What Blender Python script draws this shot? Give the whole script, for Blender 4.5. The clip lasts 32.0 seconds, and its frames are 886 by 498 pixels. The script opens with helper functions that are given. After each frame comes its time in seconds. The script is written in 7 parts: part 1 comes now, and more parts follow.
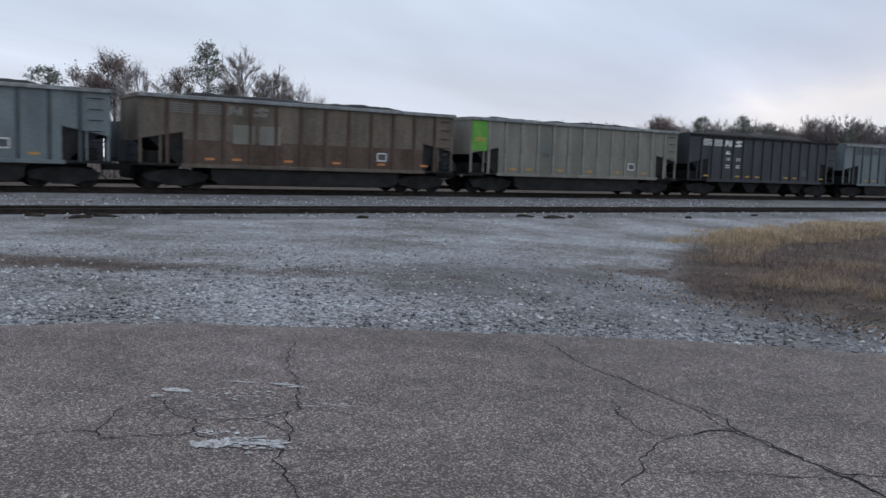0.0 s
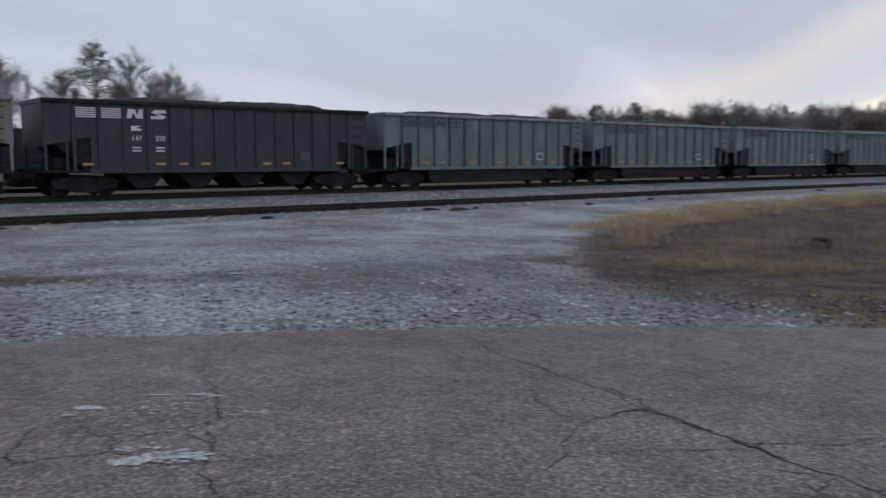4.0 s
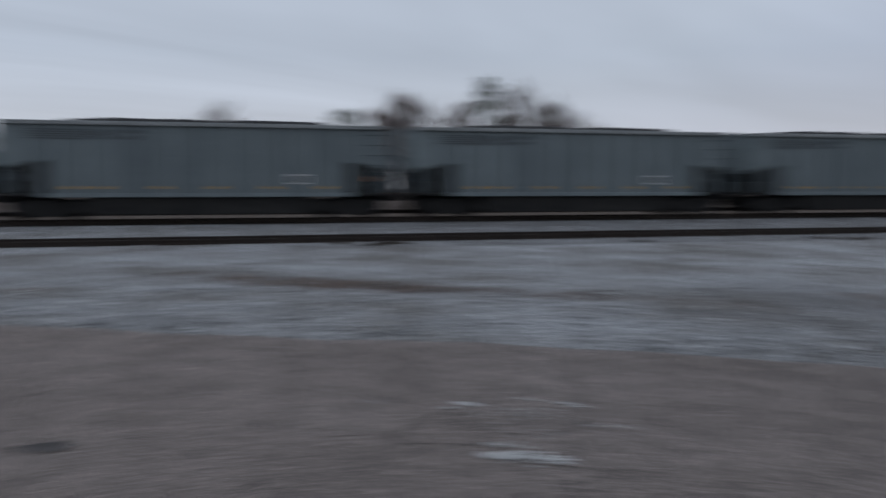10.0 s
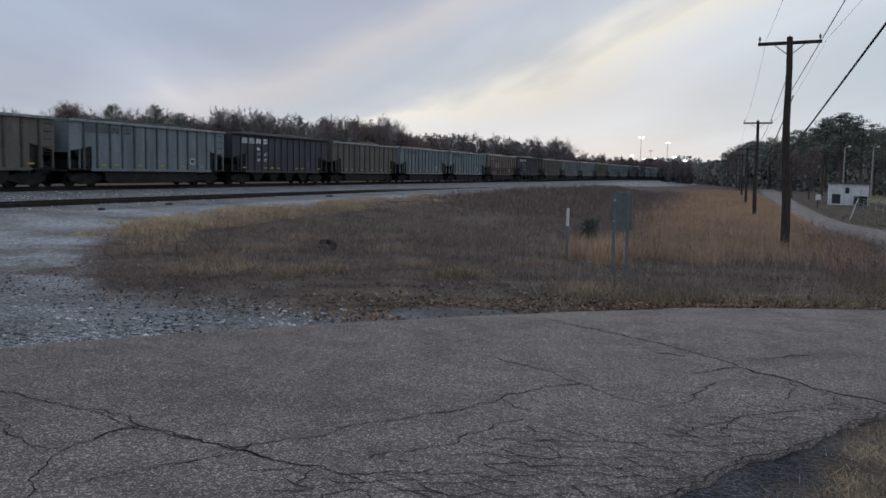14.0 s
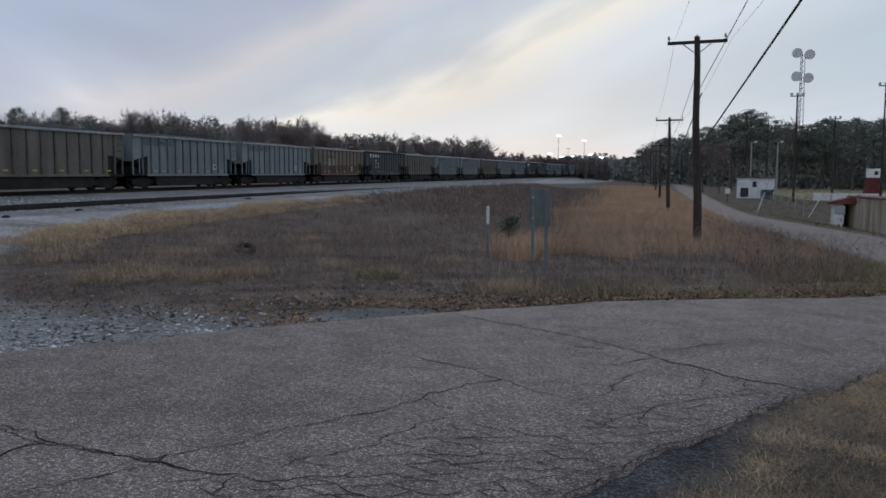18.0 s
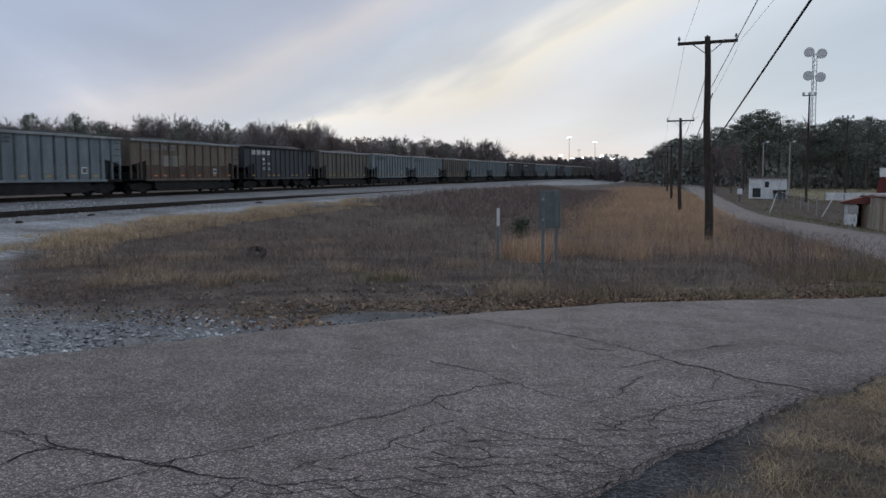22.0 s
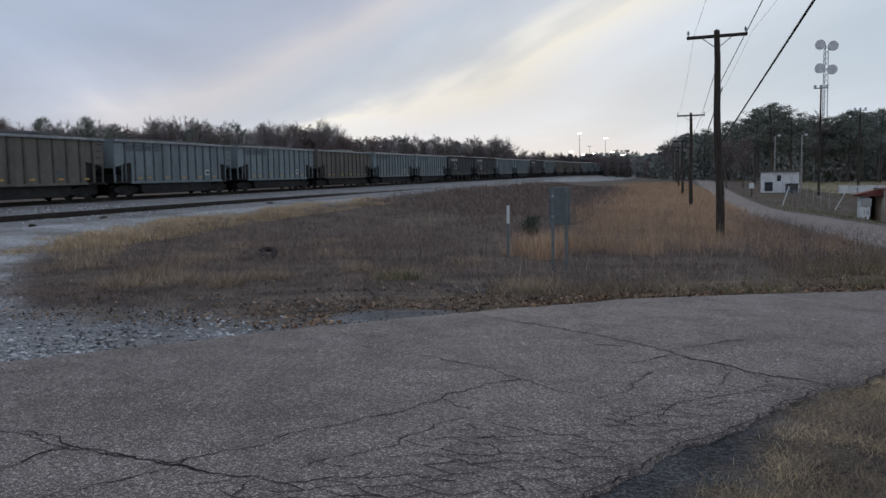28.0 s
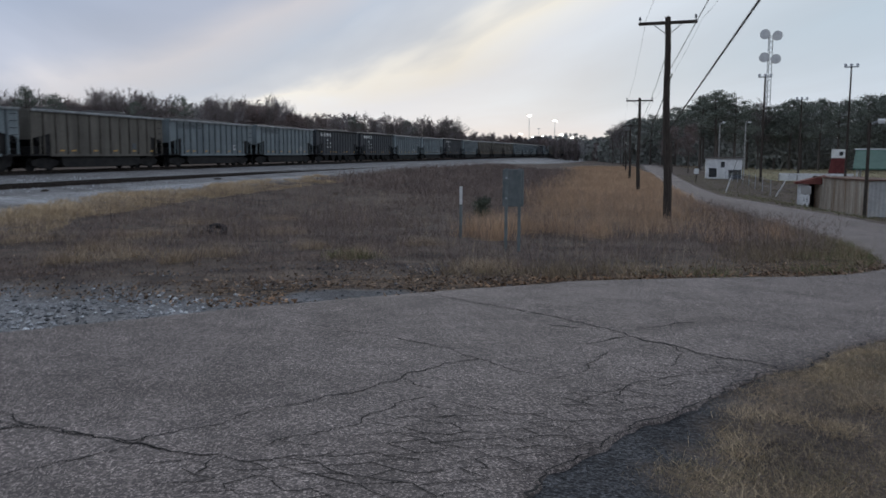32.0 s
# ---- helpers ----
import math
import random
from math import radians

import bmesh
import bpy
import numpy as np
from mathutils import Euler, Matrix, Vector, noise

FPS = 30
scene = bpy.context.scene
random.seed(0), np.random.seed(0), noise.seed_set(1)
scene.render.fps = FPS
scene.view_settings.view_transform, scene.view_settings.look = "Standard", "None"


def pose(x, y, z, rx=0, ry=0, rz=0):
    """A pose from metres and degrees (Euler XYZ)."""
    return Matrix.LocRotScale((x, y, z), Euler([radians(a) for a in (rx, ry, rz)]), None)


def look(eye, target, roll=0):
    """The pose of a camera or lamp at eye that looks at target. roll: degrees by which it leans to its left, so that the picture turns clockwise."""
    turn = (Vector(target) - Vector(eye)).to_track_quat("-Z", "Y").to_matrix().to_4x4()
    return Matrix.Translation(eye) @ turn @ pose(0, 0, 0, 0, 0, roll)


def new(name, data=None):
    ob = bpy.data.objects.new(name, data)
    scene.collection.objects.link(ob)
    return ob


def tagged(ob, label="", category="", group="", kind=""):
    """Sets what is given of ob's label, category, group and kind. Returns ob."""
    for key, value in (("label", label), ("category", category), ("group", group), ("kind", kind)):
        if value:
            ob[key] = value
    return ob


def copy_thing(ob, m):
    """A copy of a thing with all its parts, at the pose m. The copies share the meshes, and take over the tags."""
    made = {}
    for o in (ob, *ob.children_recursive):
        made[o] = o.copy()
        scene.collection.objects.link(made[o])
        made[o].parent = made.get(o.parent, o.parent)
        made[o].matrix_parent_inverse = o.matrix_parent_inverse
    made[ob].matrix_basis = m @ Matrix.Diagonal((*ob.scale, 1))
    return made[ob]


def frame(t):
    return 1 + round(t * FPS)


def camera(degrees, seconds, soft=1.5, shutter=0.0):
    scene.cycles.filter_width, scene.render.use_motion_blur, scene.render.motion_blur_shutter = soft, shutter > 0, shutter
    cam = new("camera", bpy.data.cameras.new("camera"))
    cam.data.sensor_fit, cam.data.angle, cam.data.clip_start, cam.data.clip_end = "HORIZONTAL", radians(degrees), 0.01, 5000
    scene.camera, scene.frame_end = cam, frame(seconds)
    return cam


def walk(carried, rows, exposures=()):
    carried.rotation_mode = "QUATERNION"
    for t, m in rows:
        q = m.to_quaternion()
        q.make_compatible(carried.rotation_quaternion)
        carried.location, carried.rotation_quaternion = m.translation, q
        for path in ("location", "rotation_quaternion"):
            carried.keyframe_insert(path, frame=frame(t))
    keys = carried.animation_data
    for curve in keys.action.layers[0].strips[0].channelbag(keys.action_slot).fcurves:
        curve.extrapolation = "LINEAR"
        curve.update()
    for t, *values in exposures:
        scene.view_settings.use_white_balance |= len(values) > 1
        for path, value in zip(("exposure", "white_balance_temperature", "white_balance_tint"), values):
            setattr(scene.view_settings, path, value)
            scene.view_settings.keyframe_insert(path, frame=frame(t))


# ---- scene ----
PATH = [  # seconds, x, y, z, yaw, pitch, roll
    (0.0, 0.144, 0.278, 1.585, -34.28, -5.55, 1.88), (0.5, 0.133, 0.280, 1.585, -34.26, -5.54, 2.11),
    (1.0, 0.127, 0.281, 1.583, -34.22, -5.60, 2.34), (1.5, 0.142, 0.272, 1.594, -34.26, -5.56, 2.62),
    (2.0, 0.316, 0.241, 1.609, -43.64, -5.51, -0.16), (2.5, 0.299, 0.228, 1.616, -49.15, -5.67, -0.11),
    (4.5, 0.042, 0.294, 1.612, -30.54, -5.34, 0.01), (5.0, 0.070, 0.281, 1.604, -13.41, -4.61, 0.50),
    (5.5, -0.057, 0.242, 1.602, 12.44, -4.51, 0.15), (6.0, -0.100, 0.247, 1.586, 28.85, -4.60, -0.61),
    (6.5, -0.159, 0.154, 1.594, 42.63, -3.82, -1.60), (7.0, -0.251, 0.146, 1.572, 57.80, -2.62, -2.03),
    (7.5, -0.239, 0.113, 1.581, 62.78, -2.79, -2.13), (8.0, -0.283, 0.103, 1.563, 69.63, -3.27, -2.16),
    (8.5, -0.267, 0.094, 1.565, 72.17, -3.05, -1.52), (9.0, -0.238, 0.146, 1.557, 64.38, -2.72, -1.33),
    (9.5, -0.341, 0.190, 1.547, 37.97, -2.36, -1.36), (10.0, 0.067, 0.195, 1.568, -15.51, -4.11, -0.03),
    (10.2, 0.092, 0.160, 1.596, -33.87, -6.79, 0.22), (10.5, 0.149, 0.077, 1.625, -46.81, -8.59, 0.25),
    (11.0, 0.253, 0.105, 1.629, -57.20, -6.82, 1.54), (11.5, 0.301, 0.150, 1.632, -67.38, -6.37, 0.93),
    (12.0, 0.307, 0.161, 1.629, -70.26, -5.46, 1.61), (12.5, 0.329, 0.134, 1.623, -73.21, -5.00, 1.59),
    (13.0, 0.326, 0.145, 1.625, -74.37, -5.00, 1.47), (13.5, 0.313, 0.149, 1.618, -73.36, -5.12, 1.38),
    (15.5, 0.324, 0.130, 1.601, -71.05, -5.42, 0.50), (16.0, 0.328, 0.131, 1.604, -71.66, -5.73, 0.23),
    (16.5, 0.338, 0.121, 1.602, -72.56, -5.57, 0.02), (17.0, 0.363, 0.107, 1.604, -75.73, -5.34, 0.05),
    (17.5, 0.357, 0.104, 1.604, -78.13, -5.12, 0.18), (18.0, 0.347, 0.120, 1.604, -77.53, -5.22, 0.22),
    (18.5, 0.338, 0.126, 1.601, -75.08, -5.33, 0.10), (19.0, 0.346, 0.119, 1.603, -74.06, -5.49, -0.17),
    (19.5, 0.361, 0.106, 1.604, -75.85, -5.50, -0.27), (20.0, 0.360, 0.100, 1.606, -77.60, -5.18, -0.54),
    (20.5, 0.353, 0.105, 1.605, -77.83, -4.95, -0.34), (21.0, 0.348, 0.107, 1.604, -77.35, -4.97, -0.18),
    (21.5, 0.359, 0.106, 1.602, -76.83, -5.08, -0.05), (22.0, 0.360, 0.101, 1.605, -76.76, -5.05, -0.21),
    (22.5, 0.358, 0.099, 1.604, -76.85, -5.03, -0.38), (23.0, 0.360, 0.099, 1.604, -76.89, -5.04, -0.52),
    (23.5, 0.357, 0.095, 1.603, -77.01, -5.07, -0.47), (24.0, 0.367, 0.080, 1.603, -78.31, -4.93, -0.47),
    (24.5, 0.370, 0.076, 1.604, -81.16, -4.78, -0.54), (25.0, 0.364, 0.076, 1.603, -80.81, -4.49, -0.75),
    (25.5, 0.357, 0.071, 1.604, -79.68, -4.46, -0.95), (26.0, 0.352, 0.070, 1.605, -78.68, -4.61, -0.88),
    (26.5, 0.355, 0.073, 1.602, -78.01, -4.89, -0.84), (28.5, 0.349, 0.073, 1.600, -75.54, -5.07, -1.09),
    (29.0, 0.347, 0.079, 1.596, -75.25, -5.00, -1.12), (29.5, 0.347, 0.084, 1.600, -74.86, -5.13, -0.89),
    (30.0, 0.351, 0.091, 1.602, -76.62, -5.25, -0.51), (30.5, 0.337, 0.164, 1.603, -79.41, -5.43, 0.47),
    (31.0, 0.293, 0.257, 1.599, -80.29, -5.77, 1.95), (31.5, 0.273, 0.274, 1.596, -79.24, -6.41, 2.94),
    (32.0, 0.314, 0.169, 1.606, -79.52, -6.55, 0.27),
]

EXPOSURES = [(0, 0.28, 6420, 10), (2.5, 0.2, 6464, 10), (4.5, 0.02, 6500, 10), (6, 0.05, 6900, 10), (7, 0.55, 6700, 10), (8, 0.28, 6640, 10), (9, 0.3, 6580, 10), (9.5, 0.15, 6515, 10), (10, -0.2, 6450, 10), (10.5, -0.1, 6425, 10), (11, 0.12, 6400, 10), (12, 0.06, 6350, 10), (13, -0.2, 6300, 10), (16, -0.14, 6250, 10), (32, -0.12, 6250, 10)]  # seconds, stops, kelvin, tint

def cam_pose(x, y, z, yaw, pitch, roll):
    ya, pi = radians(yaw), radians(pitch)
    ahead = Vector((-math.sin(ya) * math.cos(pi), math.cos(ya) * math.cos(pi), math.sin(pi)))
    return look((x, y, z), Vector((x, y, z)) + ahead, roll)


cam = camera(55.53, 32.0, 1.5, 0.5)
walk(cam, [(r[0], cam_pose(*r[1:])) for r in PATH], EXPOSURES)

# ---- world and sun ----
SUN_AZ, SUN_EL = -84.0, 9.0   # degrees from +y towards the left, and above the horizon
world = bpy.data.worlds.new("overcast_dusk")
scene.world = world
world.use_nodes = True
wn, wl = world.node_tree.nodes, world.node_tree.links
wn.clear()
w_out = wn.new("ShaderNodeOutputWorld")
w_sky = wn.new("ShaderNodeTexSky")
w_sky.sky_type, w_sky.sun_disc = "NISHITA", False
w_sky.sun_elevation, w_sky.sun_rotation = radians(SUN_EL), radians(-SUN_AZ)
w_sky.dust_density, w_sky.air_density = 0.35, 1.0
w_bg = wn.new("ShaderNodeBackground")
w_bg.inputs["Strength"].default_value = 0.006
wl.new(w_sky.outputs[0], w_bg.inputs["Color"])
# cloud deck: streaks drawn out over a flat layer high above
w_tc = wn.new("ShaderNodeTexCoord")
w_sep = wn.new("ShaderNodeSeparateXYZ")
wl.new(w_tc.outputs["Generated"], w_sep.inputs[0])
w_zc = wn.new("ShaderNodeMath"); w_zc.operation = "MAXIMUM"; w_zc.inputs[1].default_value = 0.0
wl.new(w_sep.outputs[2], w_zc.inputs[0])
w_za = wn.new("ShaderNodeMath"); w_za.operation = "ADD"; w_za.inputs[1].default_value = 0.09
wl.new(w_zc.outputs[0], w_za.inputs[0])
w_dx = wn.new("ShaderNodeMath"); w_dx.operation = "DIVIDE"
w_dy = wn.new("ShaderNodeMath"); w_dy.operation = "DIVIDE"
wl.new(w_sep.outputs[0], w_dx.inputs[0]); wl.new(w_za.outputs[0], w_dx.inputs[1])
wl.new(w_sep.outputs[1], w_dy.inputs[0]); wl.new(w_za.outputs[0], w_dy.inputs[1])
w_com = wn.new("ShaderNodeCombineXYZ")
wl.new(w_dx.outputs[0], w_com.inputs[0]); wl.new(w_dy.outputs[0], w_com.inputs[1])
w_map = wn.new("ShaderNodeMapping")
w_map.vector_type = "TEXTURE"
w_map.inputs["Rotation"].default_value = (0, 0, radians(25))
w_map.inputs["Scale"].default_value = (4.5, 1.6, 1)
w_map.inputs["Location"].default_value = (0.55, 0.2, 0)
wl.new(w_com.outputs[0], w_map.inputs[0])
w_no = wn.new("ShaderNodeTexNoise")
w_no.inputs["Scale"].default_value, w_no.inputs["Detail"].default_value = 1.0, 5
w_no.inputs["Roughness"].default_value, w_no.inputs["Distortion"].default_value = 0.5, 0.4
wl.new(w_map.outputs[0], w_no.inputs["Vector"])
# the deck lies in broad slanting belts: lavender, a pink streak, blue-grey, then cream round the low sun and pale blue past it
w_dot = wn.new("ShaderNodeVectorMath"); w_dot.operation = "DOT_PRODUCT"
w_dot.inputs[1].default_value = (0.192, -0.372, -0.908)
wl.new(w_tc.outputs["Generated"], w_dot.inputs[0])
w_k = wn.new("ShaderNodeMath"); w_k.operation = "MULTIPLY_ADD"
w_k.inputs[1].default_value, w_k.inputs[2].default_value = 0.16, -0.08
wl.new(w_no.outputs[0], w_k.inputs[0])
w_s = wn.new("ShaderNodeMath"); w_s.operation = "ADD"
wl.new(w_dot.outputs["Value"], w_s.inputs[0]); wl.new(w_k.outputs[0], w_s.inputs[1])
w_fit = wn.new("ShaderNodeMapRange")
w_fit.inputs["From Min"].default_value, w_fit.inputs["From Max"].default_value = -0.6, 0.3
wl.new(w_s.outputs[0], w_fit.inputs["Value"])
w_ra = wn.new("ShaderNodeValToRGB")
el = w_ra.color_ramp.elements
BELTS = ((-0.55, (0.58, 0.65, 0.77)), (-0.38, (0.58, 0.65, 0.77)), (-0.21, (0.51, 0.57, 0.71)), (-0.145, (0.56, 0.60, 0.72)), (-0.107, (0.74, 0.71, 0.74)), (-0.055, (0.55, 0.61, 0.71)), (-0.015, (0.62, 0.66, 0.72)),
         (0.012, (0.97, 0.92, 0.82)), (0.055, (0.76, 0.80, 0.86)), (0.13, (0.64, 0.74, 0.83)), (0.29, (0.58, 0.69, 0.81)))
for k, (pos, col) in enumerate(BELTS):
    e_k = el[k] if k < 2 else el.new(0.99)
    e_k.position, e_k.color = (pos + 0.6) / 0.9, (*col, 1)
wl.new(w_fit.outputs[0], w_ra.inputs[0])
w_v = wn.new("ShaderNodeMapRange")
w_v.inputs["From Min"].default_value, w_v.inputs["From Max"].default_value = 0.3, 0.7
w_v.inputs["To Min"].default_value, w_v.inputs["To Max"].default_value = 0.82, 1.18
wl.new(w_no.outputs[0], w_v.inputs["Value"])
w_mu = wn.new("ShaderNodeMix"); w_mu.data_type = "RGBA"; w_mu.blend_type = "MULTIPLY"
w_mu.inputs[0].default_value = 1.0
wl.new(w_ra.outputs[0], w_mu.inputs[6]); wl.new(w_v.outputs[0], w_mu.inputs[7])
w_cl = wn.new("ShaderNodeBackground")
w_cl.inputs["Strength"].default_value = 0.90
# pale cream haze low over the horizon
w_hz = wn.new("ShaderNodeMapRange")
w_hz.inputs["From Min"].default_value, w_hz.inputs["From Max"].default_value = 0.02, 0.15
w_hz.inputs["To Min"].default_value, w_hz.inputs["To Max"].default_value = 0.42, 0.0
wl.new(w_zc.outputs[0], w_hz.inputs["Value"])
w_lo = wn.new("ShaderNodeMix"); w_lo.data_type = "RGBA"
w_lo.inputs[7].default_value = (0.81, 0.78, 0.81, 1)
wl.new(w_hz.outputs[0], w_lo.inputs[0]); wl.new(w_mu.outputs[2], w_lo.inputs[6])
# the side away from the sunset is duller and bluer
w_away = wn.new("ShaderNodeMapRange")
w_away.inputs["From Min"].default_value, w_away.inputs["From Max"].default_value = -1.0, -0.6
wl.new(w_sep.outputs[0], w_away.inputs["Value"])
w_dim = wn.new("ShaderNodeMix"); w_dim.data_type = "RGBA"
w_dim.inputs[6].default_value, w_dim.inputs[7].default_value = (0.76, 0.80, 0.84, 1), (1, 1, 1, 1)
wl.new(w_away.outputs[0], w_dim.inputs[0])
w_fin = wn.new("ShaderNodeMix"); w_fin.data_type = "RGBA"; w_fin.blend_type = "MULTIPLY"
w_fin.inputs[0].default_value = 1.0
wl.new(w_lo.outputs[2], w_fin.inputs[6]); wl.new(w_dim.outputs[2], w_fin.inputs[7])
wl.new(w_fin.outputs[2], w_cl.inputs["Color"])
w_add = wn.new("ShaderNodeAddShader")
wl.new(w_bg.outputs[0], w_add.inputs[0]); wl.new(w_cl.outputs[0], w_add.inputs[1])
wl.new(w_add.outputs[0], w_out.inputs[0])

sun_data = bpy.data.lights.new("sun", "SUN")
sun_data.energy, sun_data.angle, sun_data.color = 0.5, radians(25), (1.0, 0.97, 0.93)
sun = new("sun", sun_data)
s_az, s_el = radians(SUN_AZ), radians(SUN_EL + 6)
s_dir = Vector((-math.sin(s_az) * math.cos(s_el), math.cos(s_az) * math.cos(s_el), math.sin(s_el)))
sun.matrix_basis = look(s_dir * 100, (0, 0, 0))


# ---- materials ----
def mat(name, a, b, scale=4.0, rough=0.8, metal=0.0, bump=0.0, bscale=60.0, island=0.0, obj_rand=0.0, fine=None, detail=6.0, stretch=None):
    """A surface of two colours mixed by coarse and fine noise, with relief; island and obj_rand vary its value piece by piece."""
    m = bpy.data.materials.new(name)
    m.use_nodes = True
    n, l = m.node_tree.nodes, m.node_tree.links
    p = n["Principled BSDF"]
    p.inputs["Roughness"].default_value, p.inputs["Metallic"].default_value = rough, metal
    p.inputs["Specular IOR Level"].default_value = 0.5 if rough < 0.7 else 0.15
    tc = n.new("ShaderNodeTexCoord")
    vec = tc.outputs["Object"]
    if stretch:
        mp = n.new("ShaderNodeMapping")
        mp.inputs["Scale"].default_value = stretch
        l.new(vec, mp.inputs[0])
        vec = mp.outputs[0]
    n1 = n.new("ShaderNodeTexNoise")
    n1.inputs["Scale"].default_value, n1.inputs["Detail"].default_value, n1.inputs["Roughness"].default_value = scale, detail, 0.62
    l.new(vec, n1.inputs["Vector"])
    rp = n.new("ShaderNodeValToRGB")
    rp.color_ramp.elements[0].position, rp.color_ramp.elements[1].position = 0.36, 0.66
    rp.color_ramp.elements[0].color, rp.color_ramp.elements[1].color = (*a, 1), (*b, 1)
    l.new(n1.outputs[0], rp.inputs[0])
    out = rp.outputs[0]
    n2 = n.new("ShaderNodeTexNoise")
    n2.inputs["Scale"].default_value, n2.inputs["Detail"].default_value = bscale, 3
    l.new(tc.outputs["Object"], n2.inputs["Vector"])
    if fine:
        mr = n.new("ShaderNodeMapRange")
        mr.inputs["From Min"].default_value, mr.inputs["From Max"].default_value = 0.3, 0.7
        mr.inputs["To Min"].default_value, mr.inputs["To Max"].default_value = 1 - fine, 1 + fine
        l.new(n2.outputs[0], mr.inputs[0])
        mx = n.new("ShaderNodeVectorMath"); mx.operation = "SCALE"
        l.new(out, mx.inputs[0]); l.new(mr.outputs[0], mx.inputs["Scale"])
        out = mx.outputs[0]
    for amount, node, socket in ((island, "ShaderNodeNewGeometry", "Random Per Island"), (obj_rand, "ShaderNodeObjectInfo", "Random")):
        if amount:
            g = n.new(node)
            mr = n.new("ShaderNodeMapRange")
            mr.inputs["To Min"].default_value, mr.inputs["To Max"].default_value = 1 - amount, 1 + amount
            l.new(g.outputs[socket], mr.inputs[0])
            mx = n.new("ShaderNodeVectorMath"); mx.operation = "SCALE"
            l.new(out, mx.inputs[0]); l.new(mr.outputs[0], mx.inputs["Scale"])
            out = mx.outputs[0]
    l.new(out, p.inputs["Base Color"])
    if bump:
        bp = n.new("ShaderNodeBump")
        bp.inputs["Strength"].default_value, bp.inputs["Distance"].default_value = bump, 0.02
        l.new(n2.outputs[0], bp.inputs["Height"])
        l.new(bp.outputs[0], p.inputs["Normal"])
    return m


def glow(name, color, strength):
    m = bpy.data.materials.new(name)
    m.use_nodes = True
    p = m.node_tree.nodes["Principled BSDF"]
    p.inputs["Base Color"].default_value = (*color, 1)
    p.inputs["Emission Color"].default_value = (*color, 1)
    p.inputs["Emission Strength"].default_value = strength
    return m


M = {}
M["paint_grey"] = mat("paint_bluegrey", (0.12, 0.146, 0.16), (0.19, 0.226, 0.24), 1.2, 0.65, fine=0.12, bscale=9, stretch=(1, 1, 0.25), obj_rand=0.08)
M["paint_tan"] = mat("paint_tan_dust", (0.10, 0.093, 0.081), (0.168, 0.155, 0.135), 1.0, 0.75, fine=0.12, bscale=9, stretch=(1, 1, 0.25), obj_rand=0.1)
M["paint_greygreen"] = mat("paint_greygreen", (0.165, 0.16, 0.138), (0.26, 0.25, 0.215), 1.1, 0.65, fine=0.1, bscale=9, stretch=(1, 1, 0.25), obj_rand=0.08)
M["paint_brown"] = mat("paint_rust_brown", (0.115, 0.097, 0.079), (0.2, 0.17, 0.137), 1.0, 0.8, fine=0.15, bscale=8, stretch=(1, 1, 0.3), obj_rand=0.1)
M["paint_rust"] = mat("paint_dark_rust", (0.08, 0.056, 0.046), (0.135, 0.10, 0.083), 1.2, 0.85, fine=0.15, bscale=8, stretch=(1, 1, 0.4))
M["paint_black"] = mat("paint_black", (0.022, 0.025, 0.031), (0.042, 0.046, 0.054), 1.3, 0.55, fine=0.15, bscale=9, stretch=(1, 1, 0.3), obj_rand=0.1)
# rib paints are darker than the side sheets, or paler on greygreen cars
M["rib_dark"] = mat("dark_rib_paint", (0.07, 0.083, 0.09), (0.125, 0.145, 0.152), 2.0, 0.75, fine=0.15, bscale=9, stretch=(1, 1, 0.3), obj_rand=0.15)
M["rib_pale"] = mat("pale_rib_paint", (0.21, 0.205, 0.18), (0.34, 0.33, 0.295), 2.0, 0.7, fine=0.15, bscale=9, stretch=(1, 1, 0.3))
M["rib_tan"] = mat("dark_tan_rib_paint", (0.06, 0.054, 0.047), (0.115, 0.105, 0.09), 2.0, 0.8, fine=0.15, bscale=9, stretch=(1, 1, 0.3), obj_rand=0.15)
M["chord"] = mat("pale_top_rail", (0.16, 0.17, 0.175), (0.30, 0.315, 0.32), 2.0, 0.65, fine=0.15, bscale=9)
M["green"] = mat("paint_green", (0.10, 0.31, 0.04), (0.16, 0.40, 0.06), 2.0, 0.6)
# grimy undercarriage tone, with the shade below the sills put into it
M["under"] = mat("grimy_shaded_steel", (0.017, 0.017, 0.018), (0.036, 0.035, 0.035), 3.0, 0.85, bump=0.2)
M["fouled_stencil"] = mat("faded_stencil", (0.16, 0.15, 0.14), (0.27, 0.26, 0.245), 6.0, 0.7)
# trough colour is darkened too, for the shade under the car
M["trough"] = mat("grimy_shaded_trough", (0.02, 0.02, 0.021), (0.04, 0.039, 0.038), 1.5, 0.8, stretch=(0.6, 1, 1))
M["coal"] = mat("coal", (0.008, 0.008, 0.009), (0.025, 0.025, 0.027), 14.0, 0.7, bump=0.8, bscale=22)
M["yellow"] = mat("yellow_reflector", (0.40, 0.22, 0.05), (0.56, 0.34, 0.09), 6.0, 0.6)
M["orange"] = mat("orange_reflector", (0.50, 0.17, 0.05), (0.6, 0.25, 0.08), 6.0, 0.5)
M["white"] = mat("white_stencil", (0.6, 0.6, 0.6), (0.75, 0.75, 0.74), 6.0, 0.6)
M["dark_stencil"] = mat("dark_stencil", (0.06, 0.07, 0.08), (0.09, 0.1, 0.11), 6.0, 0.6)
M["rail"] = mat("rusted_rail", (0.022, 0.018, 0.016), (0.05, 0.039, 0.034), 5.0, 0.7, bump=0.3)
